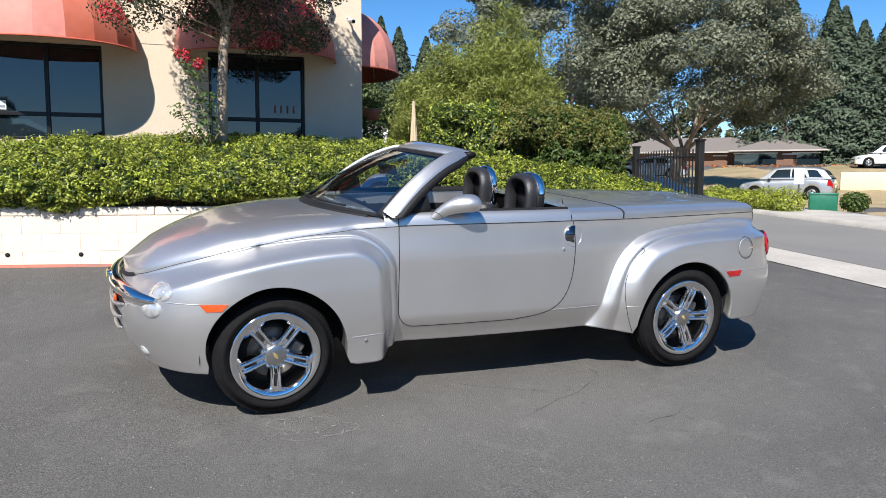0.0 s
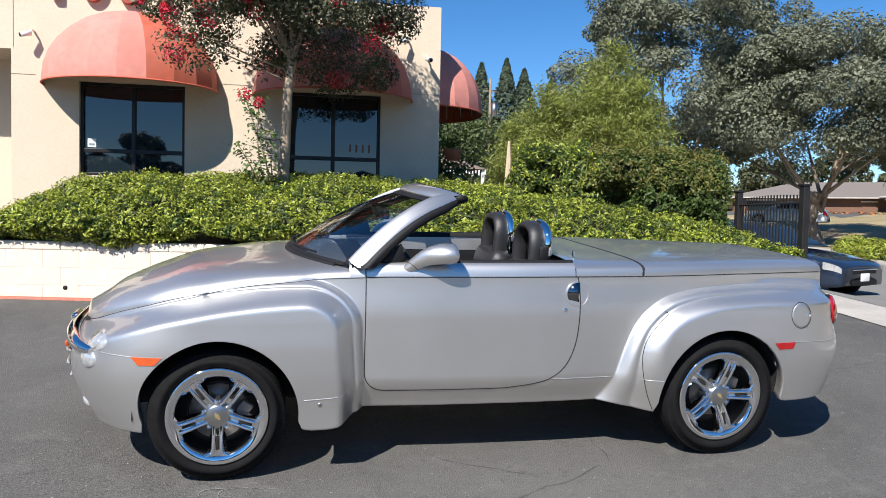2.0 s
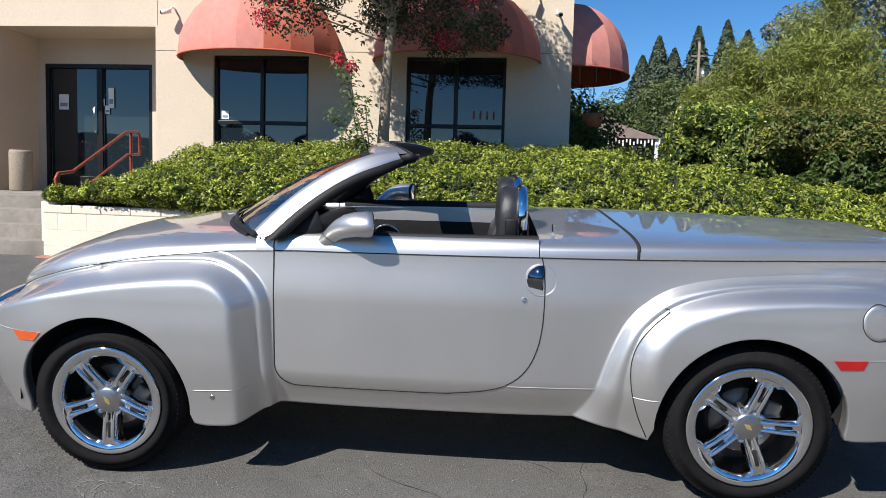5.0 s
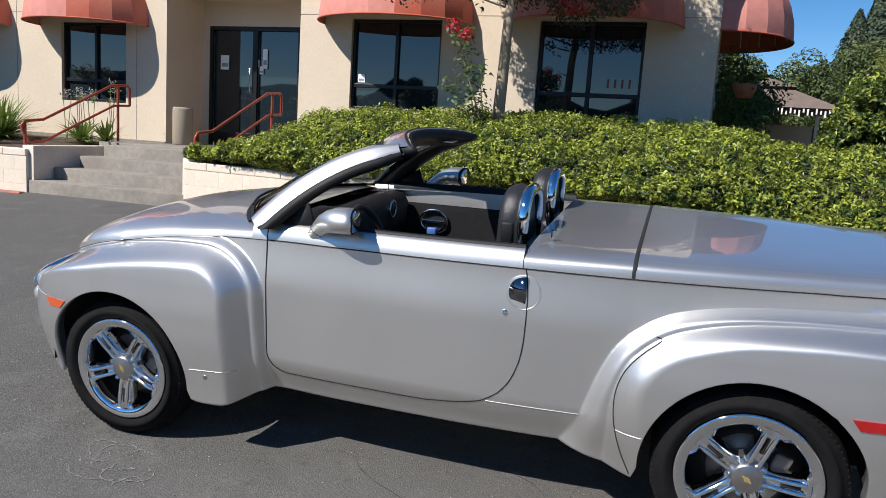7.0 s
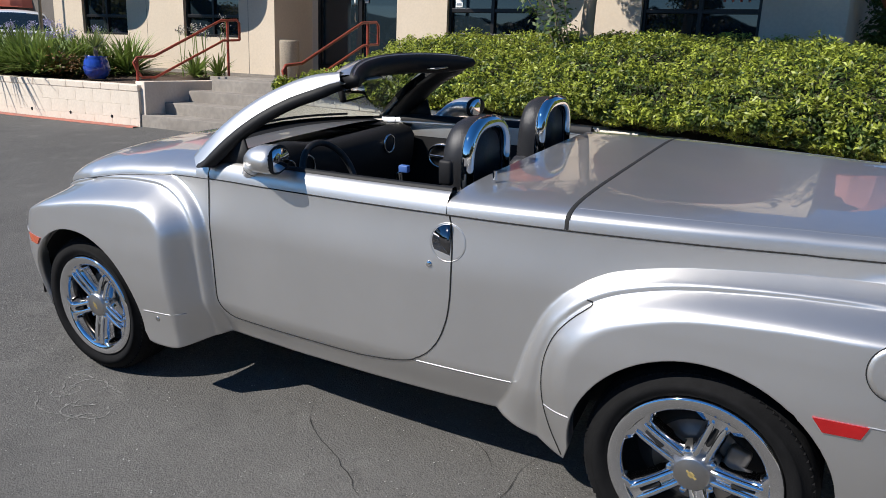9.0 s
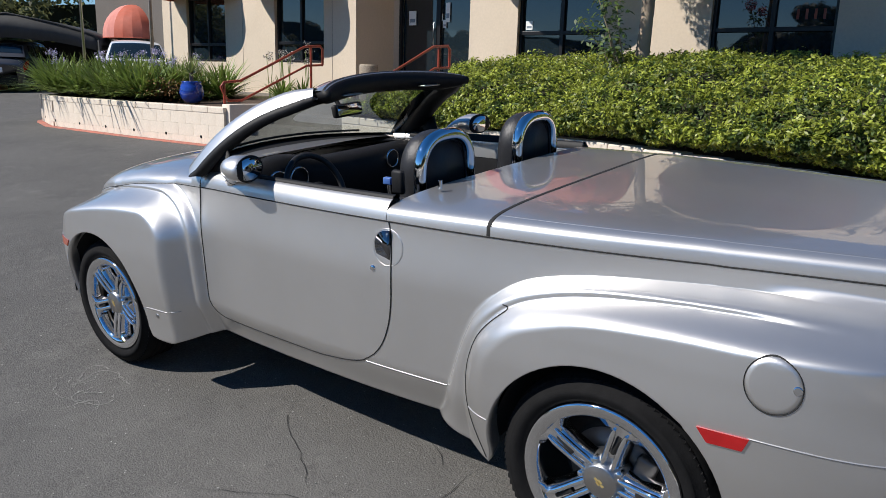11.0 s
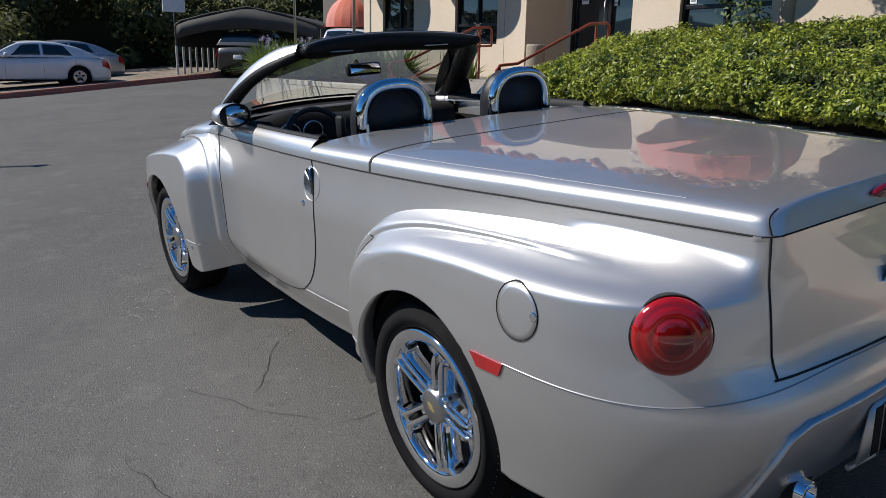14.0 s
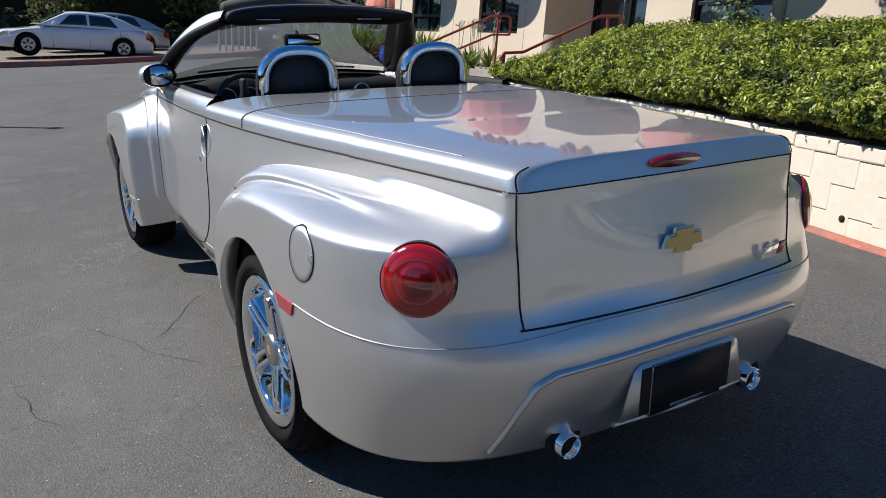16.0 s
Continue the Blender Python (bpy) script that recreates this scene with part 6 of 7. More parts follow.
for _ in range(70):
    a, e, L = rr.uniform(0, 6.28), rr.uniform(-0.2, 1.45), rr.uniform(0.3, 0.42)
    c, s = math.cos(a), math.sin(a)
    rows = []
    for t in (0, 0.35, 0.7, 1.0):
        w = 0.014 * (1 - t) + 0.001
        out, up = L * t * math.cos(e), 0.5 + L * t * math.sin(e)
        rows.append([(c * out - s * w, s * out + c * w, up), (c * out + s * w, s * out - c * w, up)])
    add_grid(bm, rows)
part("leaves", bm, YUCCA, pot)


# ---- trees ----
def limb_line(a, b, bow, seed, n=7):
    r = random.Random(seed)
    a, b = Vector(a), Vector(b)
    side = Vector((r.uniform(-1, 1), r.uniform(-1, 1), r.uniform(-0.2, 0.6))) * bow
    return [a.lerp(b, t) + side * math.sin(math.pi * t) for t in spread(0, 1, n)]


def crown(parent, clumps, per, size, material, seed, squash=0.75, long=1.9):
    """Leaves in clumps; each clump is (x, y, z, radius)."""
    rng = np.random.default_rng(seed)
    P, N = [], []
    for x, y, z, r in clumps:
        d = rng.normal(0, 1, (per, 3))
        d /= np.linalg.norm(d, axis=1)[:, None]
        rad = r * rng.uniform(0.45, 1.08, per) ** 0.6
        q = d * rad[:, None] * np.array((1, 1, squash))
        P.append(q + (x, y, z))
        N.append(d + np.array((0, 0, 0.5)))
    return leaf_mesh("crown", np.concatenate(P), np.concatenate(N), size, material, parent, long=long, seed=seed)


def broadleaf(name, label, base, height, radius, trunk_r, material, bark, clumps_n, per, size, seed, low=0.35, flat=0.75, clump_r=(0.18, 0.34)):
    x, y, z = base
    t = thing(name, label, "tree")
    r = random.Random(seed)
    fork = z + height * low
    part("trunk", tube(limb_line((x, y, z - 0.1), (x + r.uniform(-0.2, 0.2) * radius * 0.3, y, fork), 0.03 * height, seed), [trunk_r * (1.25 - 0.5 * k / 7) for k in range(8)], 10), bark, t)
    clumps = []
    for k in range(clumps_n):
        a = 2.39996 * k + r.uniform(-0.3, 0.3)
        v = r.random()
        e = math.asin(-0.62 + 1.6 * v)
        rad = radius * (0.55 + 0.45 * r.random() ** 0.5) * r.uniform(0.78, 1.05)
        cx, cy = x + rad * math.cos(a) * math.cos(e), y + rad * math.sin(a) * math.cos(e)
        cz = z + height * (low + (1 - low) * 0.48) + (height * (1 - low) * 0.5) * math.sin(e) * r.uniform(0.8, 1.05)
        clumps.append((cx, cy, cz, radius * r.uniform(*clump_r)))
    for k, (cx, cy, cz, cr) in enumerate(clumps[:9]):
        part("limb", tube(limb_line((x, y, fork - 0.1 * height * r.random()), (cx, cy, cz), 0.05 * height, seed + k), [trunk_r * 0.36 * (1 - 0.88 * j / 7) for j in range(8)], 6), bark, t)
    crown(t, clumps, per, size, material, seed, flat)
    return t


def conifer(base, height, radius, seed, label="tall dark conifer beyond the houses"):
    x, y, z = base
    t = thing("conifer", label, "tree")
    part("trunk", tube([(x, y, z), (x, y, z + height)], [0.03 * height * 0.5, 0.02], 6), BARK, t)
    rng = np.random.default_rng(seed)
    n = 12000
    h = rng.uniform(0, 1, n) ** 1.25
    a = rng.uniform(0, 6.28318, n)
    tier = 0.6 + 0.4 * np.abs(np.sin(h * 31 + 3 * np.sin(a * 2 + seed))) * (0.7 + 0.3 * np.sin(a * 5 + h * 40))
    rad = 2.0 * radius * (1 - h) ** 0.85 * tier * rng.uniform(0.25, 1.0, n) ** 0.5 + 0.05
    p = np.stack([x + rad * np.cos(a), y + rad * np.sin(a), z + height * (0.06 + 0.94 * h) - 0.25 * rad], 1)
    tagged(leaf_mesh("needles", p, np.stack([np.cos(a), np.sin(a), np.full(n, 0.9)], 1), 0.17, FIR, t, long=2.6, seed=seed), kind="stuff")
    return t


# crape myrtle in the hedge: pale trunk, dark leaves, crimson flowers
myrtle = thing("crape_myrtle", "crape myrtle with pale trunk, dark leaves and crimson flower clusters", "tree", Matrix.Translation((0.14, -0.92, 0.0)))
trunk = [(-1.22, 6.0, 1.15), (-1.2, 6.0, 1.7), (-1.17, 5.98, 2.3), (-1.15, 5.97, 2.9), (-1.1, 5.95, 3.35)]
part("trunk", tube(trunk, [0.1, 0.08, 0.068, 0.062, 0.06], 10), BARK_PALE, myrtle)
r1 = random.Random(3)
cl = []
for k in range(80):
    a = 2.4 * k
    rad = 1.55 * math.sqrt((k + 0.5) / 80)
    cl.append((-1.2 + rad * math.cos(a), 5.85 + 0.8 * rad * math.sin(a), 4.3 + r1.uniform(-0.85, 1.45) - 0.15 * rad, r1.uniform(0.28, 0.48)))
for k in range(0, 12):
    c = cl[k * 3]
    part("limb", tube(limb_line(trunk[-1], c[:3], 0.15, k), [0.028 * (1 - 0.85 * j / 7) for j in range(8)], 6), BARK_PALE, myrtle)
crown(myrtle, cl, 860, 0.028, MYRTLE, 7, 0.8)
fl = [(c[0] + r1.uniform(-0.2, 0.2), c[1] - 0.25, c[2] + r1.uniform(-0.25, 0.3), 0.14) for c in cl[::2] + cl[40::3]]
# long flowering shoots to one side and from the foot
for k, (a, b) in enumerate((((-1.15, 5.95, 3.2), (-2.9, 5.4, 3.85)), ((-1.2, 6.0, 3.1), (-2.5, 5.5, 3.5)), ((-1.25, 6.0, 1.3), (-1.68, 5.5, 2.8)), ((-1.25, 6.0, 1.3), (-1.5, 5.45, 2.7)), ((-1.25, 6.0, 1.3), (-1.75, 5.6, 2.2)), ((-1.2, 6.0, 1.3), (-1.35, 5.6, 2.35)))):
    L = limb_line(a, b, 0.12, k + 40, 9)
    part("shoot", tube(L, [0.014 * (1 - 0.7 * j / 9) for j in range(10)], 5), BARK_PALE, myrtle)
    sp = np.random.default_rng(k).normal(0, 0.06, (150, 3)) + np.array([tuple(L[2 + j % 8]) for j in range(150)])
    leaf_mesh("leaves", sp, np.tile((0, -0.4, 1), (150, 1)), 0.036, MYRTLE if k < 2 else HEDGE_DARK, myrtle, seed=k)
    if k < 4:
        fl.append((*L[-1], 0.1 if k < 3 else 0.08))
    if k < 2:
        fl.append((L[-2].x + 0.1, L[-2].y, L[-2].z, 0.07))
tagged(crown(myrtle, fl, 130, 0.026, FLOWER, 17, 0.9, 1.3), kind="stuff")



def feathery(label, base, height, radius, stems, seed):
    """A clump of slender arching canes, each with plumes of narrow leaves."""
    x, y, z = base
    t = thing("feathery_tree", label, "tree")
    r = random.Random(seed)
    rng = np.random.default_rng(seed)
    P, N = [], []
    for k in range(stems):
        a, q = r.uniform(0, 6.28), r.random() ** 0.6
        h = height * (1 - 0.5 * q ** 1.6) * r.uniform(0.7, 1.04)
        rad = radius * q
        L = [(x + rad * math.cos(a) * s ** 1.4, y + rad * math.sin(a) * s ** 1.4, z + h * math.sin(s * 1.5) / math.sin(1.5) - 0.1 * rad * s ** 4) for s in spread(0, 1, 8)]
        if k < 26:
            part("stem", tube(L, [0.03 * (1 - 0.85 * j / 8) for j in range(9)], 5), BARK_PALE, t)
        for j in range(42):
            s = 0.22 + 0.78 * r.random() ** 0.8
            i = min(7, int(s * 8))
            f = s * 8 - i
            c = [L[i][m] + (L[i + 1][m] - L[i][m]) * f for m in range(3)]
            w = 0.05 + 0.3 * (1 - s) * radius / 2 + 0.13
            n = 11
            d = rng.normal(0, 1, (n, 3)) * (w, w, w * 0.55) + c
            P.append(d)
            N.append(rng.normal(0, 1, (n, 3)) + (0, 0, 0.4))
    tagged(leaf_mesh("foliage", np.concatenate(P), np.concatenate(N), 0.034, BAMBOO, t, long=4.6, seed=seed), kind="stuff")
    return t


feathery("light green feathery bamboo clump behind the hedge", (8.65, 15.9, 0.7), 6.0, 2.1, 150, 5)
feathery("light green feathery bamboo clump, smaller, beside the umbrella", (6.7, 16.5, 0.7), 4.6, 1.7, 95, 6)
broadleaf("oak_tree", "broad grey-green live oak over the street", (25.2, 26.8, 0.3), 11.0, 6.9, 0.3, OAK, BARK, 200, 620, 0.09, 8, low=0.24, flat=0.6, clump_r=(0.1, 0.21))
broadleaf("oak_tree", "tall grey-green live oak behind the feathery bamboo", (19.4, 30.5, 0.35), 14.5, 6.4, 0.3, OAK, BARK, 170, 560, 0.095, 18, low=0.16, flat=0.7, clump_r=(0.1, 0.2))
for k, (x, y, h, rad) in enumerate(((14.5, 69.2, 12.4, 2.6), (15.9, 68.9, 14.2, 2.4), (17.3, 68.6, 13.0, 2.6), (19.3, 68.1, 15.0, 2.2), (21.7, 67.4, 15.4, 2.2), (23.4, 66.9, 14.4, 2.4), (26, 66, 13.5, 2.6), (55.2, 43.2, 15.2, 2.6), (52.5, 45.4, 16, 2.8), (55.8, 42.5, 14.2, 2.5), (56.8, 41.4, 12.9, 2.5), (58.4, 40.2, 13.2, 2.8), (60.5, 37.5, 12.4, 2.8), (62.5, 34, 11.5, 3.0))):
    conifer((x, y, 1.9), h, rad, 60 + k)
broadleaf("street_tree", "drooping grey-green tree beyond the street", (64.2, 48.0, 2.2), 12.0, 4.2, 0.25, OAK, BARK, 90, 260, 0.15, 81, low=0.1, flat=1.0)
broadleaf("street_tree", "drooping grey-green tree beyond the street, shaded", (68.2, 47.5, 2.2), 11.5, 4.0, 0.25, OAK, BARK, 80, 260, 0.15, 82, low=0.1, flat=1.0)


def tree_belt(name, label, line, height, depth, n, size, material, seed):
    """A far belt of woodland: clumps of leaves over a line, with ragged top."""
    t = thing(name, label, "trees", kind="stuff")
    rng = random.Random(seed)
    cl = []
    for k in range(n):
        d = rng.random() * line_length(line)
        x, y, a = on_line(line, d)
        off = rng.uniform(0, depth)
        x, y = x - math.sin(a) * off, y + math.cos(a) * off
        h = height * (0.75 + 0.5 * noise.noise((d * 0.12, seed, 0.0)) + 0.25 * noise.noise((d * 0.4, seed, 3.0)))
        cl.append((x, y, ground_z(x, y) + h * rng.random() ** 0.7, height * rng.uniform(0.08, 0.17)))
    crown(t, cl, 190, size, material, seed, 0.8)
    # near-black sheet within the belt: shade between trees put in as colour
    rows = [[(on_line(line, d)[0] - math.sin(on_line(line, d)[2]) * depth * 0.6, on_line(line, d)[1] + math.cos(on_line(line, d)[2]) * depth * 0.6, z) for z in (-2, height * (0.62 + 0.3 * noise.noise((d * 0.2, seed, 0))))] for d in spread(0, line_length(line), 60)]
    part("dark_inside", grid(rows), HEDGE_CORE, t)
    return t


tree_belt("woodland", "far belt of green trees behind the houses", ((-6, 72), (20, 74), (52, 72), (76, 56), (92, 30), (100, -10)), 9.0, 10, 520, 0.28, WOODS, 3)
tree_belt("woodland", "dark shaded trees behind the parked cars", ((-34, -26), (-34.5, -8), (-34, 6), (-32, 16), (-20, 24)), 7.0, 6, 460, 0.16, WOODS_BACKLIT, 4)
tree_belt("woodland", "trees on the far side of the lot", ((60, -40), (30, -48), (0, -50), (-40, -46), (-60, -30)), 9.0, 8, 420, 0.4, WOODS, 5)
# out of view: added to keep bright horizon light off the tail
tree_belt("woodland", "unseen tall trees added to darken what the tail reflects", ((66, 10), (44, 4), (38, -14), (40, -34), (54, -44)), 15.0, 8, 520, 0.35, WOODS, 9)
shade = thing("shade_shrubs", "dark shrubs along the side wall under the awning", "shrub")
crown(shade, [(1.95 + 0.3 * math.sin(2.1 * k), 8.0 + 0.22 * k, 0.95 + 0.38 * (k % 6), 0.45) for k in range(30)], 380, 0.045, HEDGE_DARK, 91, 0.9)
part("trunk", tube([(1.85, 9.0, 0.55), (1.85, 9.0, 1.6)], 0.04, 6), BARK, shade)
for x, y, h, rad in ((4.3, 25.5, 4.3, 2.4), (7.4, 27.5, 4.8, 2.5), (1.6, 26.0, 4.6, 2.2)):
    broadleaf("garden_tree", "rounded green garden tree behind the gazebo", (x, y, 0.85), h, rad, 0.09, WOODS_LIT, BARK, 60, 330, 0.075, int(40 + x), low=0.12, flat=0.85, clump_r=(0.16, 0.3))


# ---- fence, gate, street, houses, parked cars ----
IRON = mat("black_iron", (0.014, 0.013, 0.013), 0.5, vary=0.2, bump=0.1)


def picket_fence(name, label, a, b, top, category="fence", posts=True):
    f = thing(name, label, category)
    (x0, y0), (x1, y1) = a, b
    n = math.hypot(x1 - x0, y1 - y0)
    ang = math.atan2(y1 - y0, x1 - x0)
    g = lambda t: ground_z(x0 + (x1 - x0) * t, y0 + (y1 - y0) * t)
    for z in (0.12, -0.12):
        zz = (g(0) + 0.14, g(1) + 0.14) if z > 0 else (top - 0.12, top - 0.12)
        part("rail", tube([(x0, y0, zz[0]), (x1, y1, zz[1])], 0.018, 4), IRON, f, flat=True)
    pk = box((0, 0, 0.5), (0.016, 0.016, 1.0))
    me = bpy.data.meshes.new("picket")
    pk.to_mesh(me)
    me.materials.append(IRON)
    k = int(n / 0.115)
    for j in range(1, k):
        t = j / k
        ob = new("picket", me)
        ob.parent = f
        zb = g(t) + 0.06
        ob.matrix_basis = Matrix.Translation((x0 + (x1 - x0) * t, y0 + (y1 - y0) * t, zb)) @ Matrix.Diagonal((1, 1, top - zb - 0.02 + 0.03 * math.sin(math.pi * t), 1))
    if posts:
        for x, y in (a, b):
            part("post", box((x, y, (ground_z(x, y) - 0.1 + top + 0.1) / 2), (0.1, 0.1, top + 0.2 - ground_z(x, y)), 0.008), IRON, f, flat=True)
            part("post_cap", box((x, y, top + 0.115), (0.13, 0.13, 0.03), 0.008), IRON, f, flat=True)
    return f


picket_fence("gate", "black iron picket gate between square posts", (6.62, 6.42), (5.93, 3.94), 1.78, "gate")
picket_fence("fence", "black iron picket fence running behind the hedge", (5.2, 8.4), (6.55, 6.5), 1.7, posts=False)
fp = np.random.default_rng(2).normal(0, 1, (300, 3)) * (0.3, 0.3, 0.18) + (5.4, 6.3, 0.85)
red_fl = thing("flower_bush", "low bush with orange-red flowers by the fence", "plant")
leaf_mesh("leaves", fp, np.tile((0, 0, 1.0), (300, 1)), 0.04, HEDGE, red_fl, seed=1)
leaf_mesh("flowers", fp[:60] + (0, 0, 0.12), np.tile((0, 0, 1.0), (60, 1)), 0.035, leaf_mat("orange_flower", (0.7, 0.1, 0.02), 0.6, 0.2), red_fl, seed=2, long=1.2)
# closed patio umbrella and gazebo
CANVAS = mat("beige_canvas", (0.5, 0.4, 0.27), 0.85, vary=0.1, bump=0.2, bump_scale=30)
um = thing("patio_umbrella", "closed beige patio umbrella", "umbrella", Matrix.Translation((4.3, 12.1, 0.74)))
part("pole", cyl((0, 0, 0), (0, 0, 2.4), 0.02), BRUSHED, um)
part("canopy", grid([[((0.03 + 0.1 * (1 - t) * (0.8 + 0.2 * math.sin(8 * a))) * math.cos(a), (0.03 + 0.1 * (1 - t) * (0.8 + 0.2 * math.sin(8 * a))) * math.sin(a), 1.0 + 1.45 * t) for a in [6.28318 * j / 32 for j in range(32)]] for t in (0, 0.1, 0.35, 0.7, 0.95, 1.0)], close_v=True), CANVAS, um)
ROOF = mat("shingle", (0.17, 0.148, 0.132), 0.9, vary=0.15, scale=20, bump=0.4, bump_scale=40)
gz = thing("gazebo", "brown-roofed gazebo with festoon edge", "gazebo", Matrix.Translation((2.95, 15.9, 0.75)))
bm = bmesh.new()
for r0_, r1_, z0_, z1_ in ((1.5, 0.55, 1.9, 2.35), (0.6, 0.02, 2.42, 2.65)):
    add_grid(bm, [[(r0_ * c, r0_ * s, z0_), (r1_ * c, r1_ * s, z1_)] for c, s in ((1, 1), (-1, 1), (-1, -1), (1, -1))], close_u=True)
part("roof", bm, mat("brown_canvas", (0.16, 0.12, 0.1), 0.85, vary=0.15), gz, flat=True)
for c, s in ((1, 1), (-1, 1), (-1, -1), (1, -1)):
    part("post", box((1.4 * c, 1.4 * s, 0.95), (0.08, 0.08, 1.9)), WHITE, gz, flat=True)
for k in range(34):
    part("festoon_tassel", box((-1.45 + 2.9 * k / 33, -1.48, 1.9 - 0.06 - 0.03 * (k % 3)), (0.035, 0.015, 0.08 + 0.06 * (k % 2))), WHITE, gz, flat=True)
part("rear_screen", box((0, 1.3, 0.8), (2.6, 0.05, 1.6)), STUCCO, gz, flat=True)
part("dark_counter", box((0, 0.3, 0.5), (2.2, 0.8, 0.9), 0.02), BLACK, gz)


# cars: a lofted body with glass house, lamps and wheels
def parked_car(name, label, m, paint, L, W, H, belt, kind="sedan"):
    c = thing(name, label, "car", m)
    sedan = kind == "sedan"
    wheels = (-L / 2 + 0.185 * L, -L / 2 + 0.785 * L)
    hood = ((0.0, 0.6), (0.012, 0.7), (0.05, 0.775), (0.15, 0.85), (0.27, 0.95), (0.5, 1.0), (0.85, 1.04), (0.955, 1.02), (0.985, 0.9), (1.0, 0.66)) if sedan else ((0.0, 0.62), (0.012, 0.74), (0.05, 0.82), (0.15, 0.89), (0.25, 0.96), (0.5, 1.0), (0.9, 1.05), (0.98, 1.0), (1.0, 0.7))

    def section(t):
        x = -L / 2 + L * t
        end = (1 - abs(2 * t - 1) ** 7) ** 0.5
        w = W / 2 * (0.74 + 0.26 * end)
        zt = belt * smooth_at(hood, t, 0.012)
        zb = 0.2 + 0.06 * (1 - end)
        for xw in wheels:
            if abs(x - xw) < 0.375:
                zb = max(zb, 0.33 + math.sqrt(0.375 ** 2 - (x - xw) ** 2))
        return x, w, zt, zb
    rows = []
    for t in spread(0, 1, 90):
        x, w, zt, zb = section(t)
        half = [(w * a, zb + (zt - zb) * f) for a, f in ((0.86, 0.02), (0.965, 0.0), (0.99, 0.16), (1.0, 0.45), (0.985, 0.68), (0.975, 0.8), (0.93, 0.93), (0.84, 0.985), (0.5, 1.02), (0.0, 1.04))]
        rows.append([(x, y, z) for y, z in half] + [(x, -y, z) for y, z in half[-2::-1]])
    bm = grid(rows)
    bmesh.ops.holes_fill(bm, edges=[e for e in bm.edges if e.is_boundary], sides=0)
    part("body", bm, paint, c)
    part("underbody", box((0, 0, 0.36), (L * 0.9, W - 0.42, 0.3)), UNDER, c, flat=True)
    prof = ((0.25, 0.0), (0.42, 0.88), (0.5, 0.98), (0.58, 1.0), (0.68, 0.94), (0.8, 0.66), (0.93, 0.05)) if sedan else ((0.23, 0.0), (0.37, 0.88), (0.45, 0.98), (0.6, 1.0), (0.8, 0.95), (0.9, 0.78), (0.975, 0.05))

    def house(t, q, side, off=0.0):
        """The cabin's skin: t along the car, q from the belt (0) over the side to the roof's middle (1)."""
        h = smooth_at(prof, t, 0.02) * (H - belt * 0.99)
        wb, wr = W * 0.46, W * (0.46 - 0.105 * h / (H - belt))
        if q < 0.6:
            f = q / 0.6
            y, z = wb + (wr - wb) * f ** 1.3, h * 0.9 * f
        else:
            f = (q - 0.6) / 0.4
            y, z = wr * (1 - f ** 1.35), h * (0.9 + 0.1 * math.sin(f * math.pi / 2))
        x = -L / 2 + L * t
        return (x, side * (y + off * (q < 0.6)), belt * 0.99 + z + off * (q >= 0.6) + 0.01)
    t0, t1 = prof[0][0], prof[-1][0]
    bm = bmesh.new()
    for side in (1, -1):
        add_grid(bm, [[house(t, q, side) for q in spread(0, 1, 16)] for t in spread(t0, t1, 40)])
    bmesh.ops.remove_doubles(bm, verts=bm.verts, dist=1e-4)
    bmesh.ops.recalc_face_normals(bm, faces=bm.faces)
    part("roof", bm, paint, c)

    def pane(nm, ta, tb, qa, qb, sides, lean_a=0.0, lean_b=0.0):
        for side in sides:
            rows_ = [[house(ta + (tb - ta) * u + (lean_a + (lean_b - lean_a) * u) * (q - qa) / (qb - qa), q, side, 0.007) for q in spread(qa, qb, 8)] for u in spread(0, 1, 10)]
            part(nm, solidify(grid(rows_), 0.004), GLASS_DARK, c)
    last = 0.755 if sedan else 0.73
    pane("front_window", 0.375 if sedan else 0.335, 0.555, 0.09, 0.52, (1, -1), 0.075, 0.0)
    pane("rear_window", 0.572, last, 0.09, 0.52, (1, -1), 0.0, -0.05)
    if not sedan:
        pane("quarter_window", 0.755, 0.89, 0.12, 0.5, (1, -1), -0.03, -0.06)
    for nm, ta, tb in (("windscreen", t0 + 0.02, 0.425 if sedan else 0.365), ("rear_screen", 0.785 if sedan else 0.905, t1 - 0.025)):
        rows_ = []
        for t in spread(ta, tb, 10):
            line = [house(t, q, 1, 0.006) for q in spread(0.66, 1, 8)]
            rows_.append(line + [(x, -y, z) for x, y, z in line[-2::-1]])
        part(nm, solidify(grid(rows_), 0.004), GLASS_DARK, c)

    def on_nose(t, f, side, w=1.0):
        x, ww, zt, zb = section(t)
        return (x, side * ww * w, zb + (zt - zb) * f)
    for side in (-1, 1):
        for x in wheels:
            wl = part("tyre", lathe([(0.2, -0.1), (0.3, -0.11), (0.325, -0.085), (0.33, -0.05), (0.33, 0.08), (0.3, 0.1)], 28), RUBBER, c)
            wl.matrix_basis = Matrix.Translation((x, side * (W / 2 - 0.125), 0.33)) @ (Matrix.Rotation(math.pi, 4, "Z") if side > 0 else Matrix())
            rim_ = part("rim", lathe([(0.0, -0.085), (0.05, -0.09), (0.06, -0.075), (0.17, -0.09), (0.205, -0.104), (0.215, -0.09)], 24), BRUSHED, wl)
            for k in range(5):
                g = box((0, -0.088, 0.122), (0.055, 0.008, 0.085), 0.003)
                g.transform(Matrix.Rotation(radians(72 * k), 4, "Y"))
                part("rim_opening", g, UNDER, rim_, flat=True)
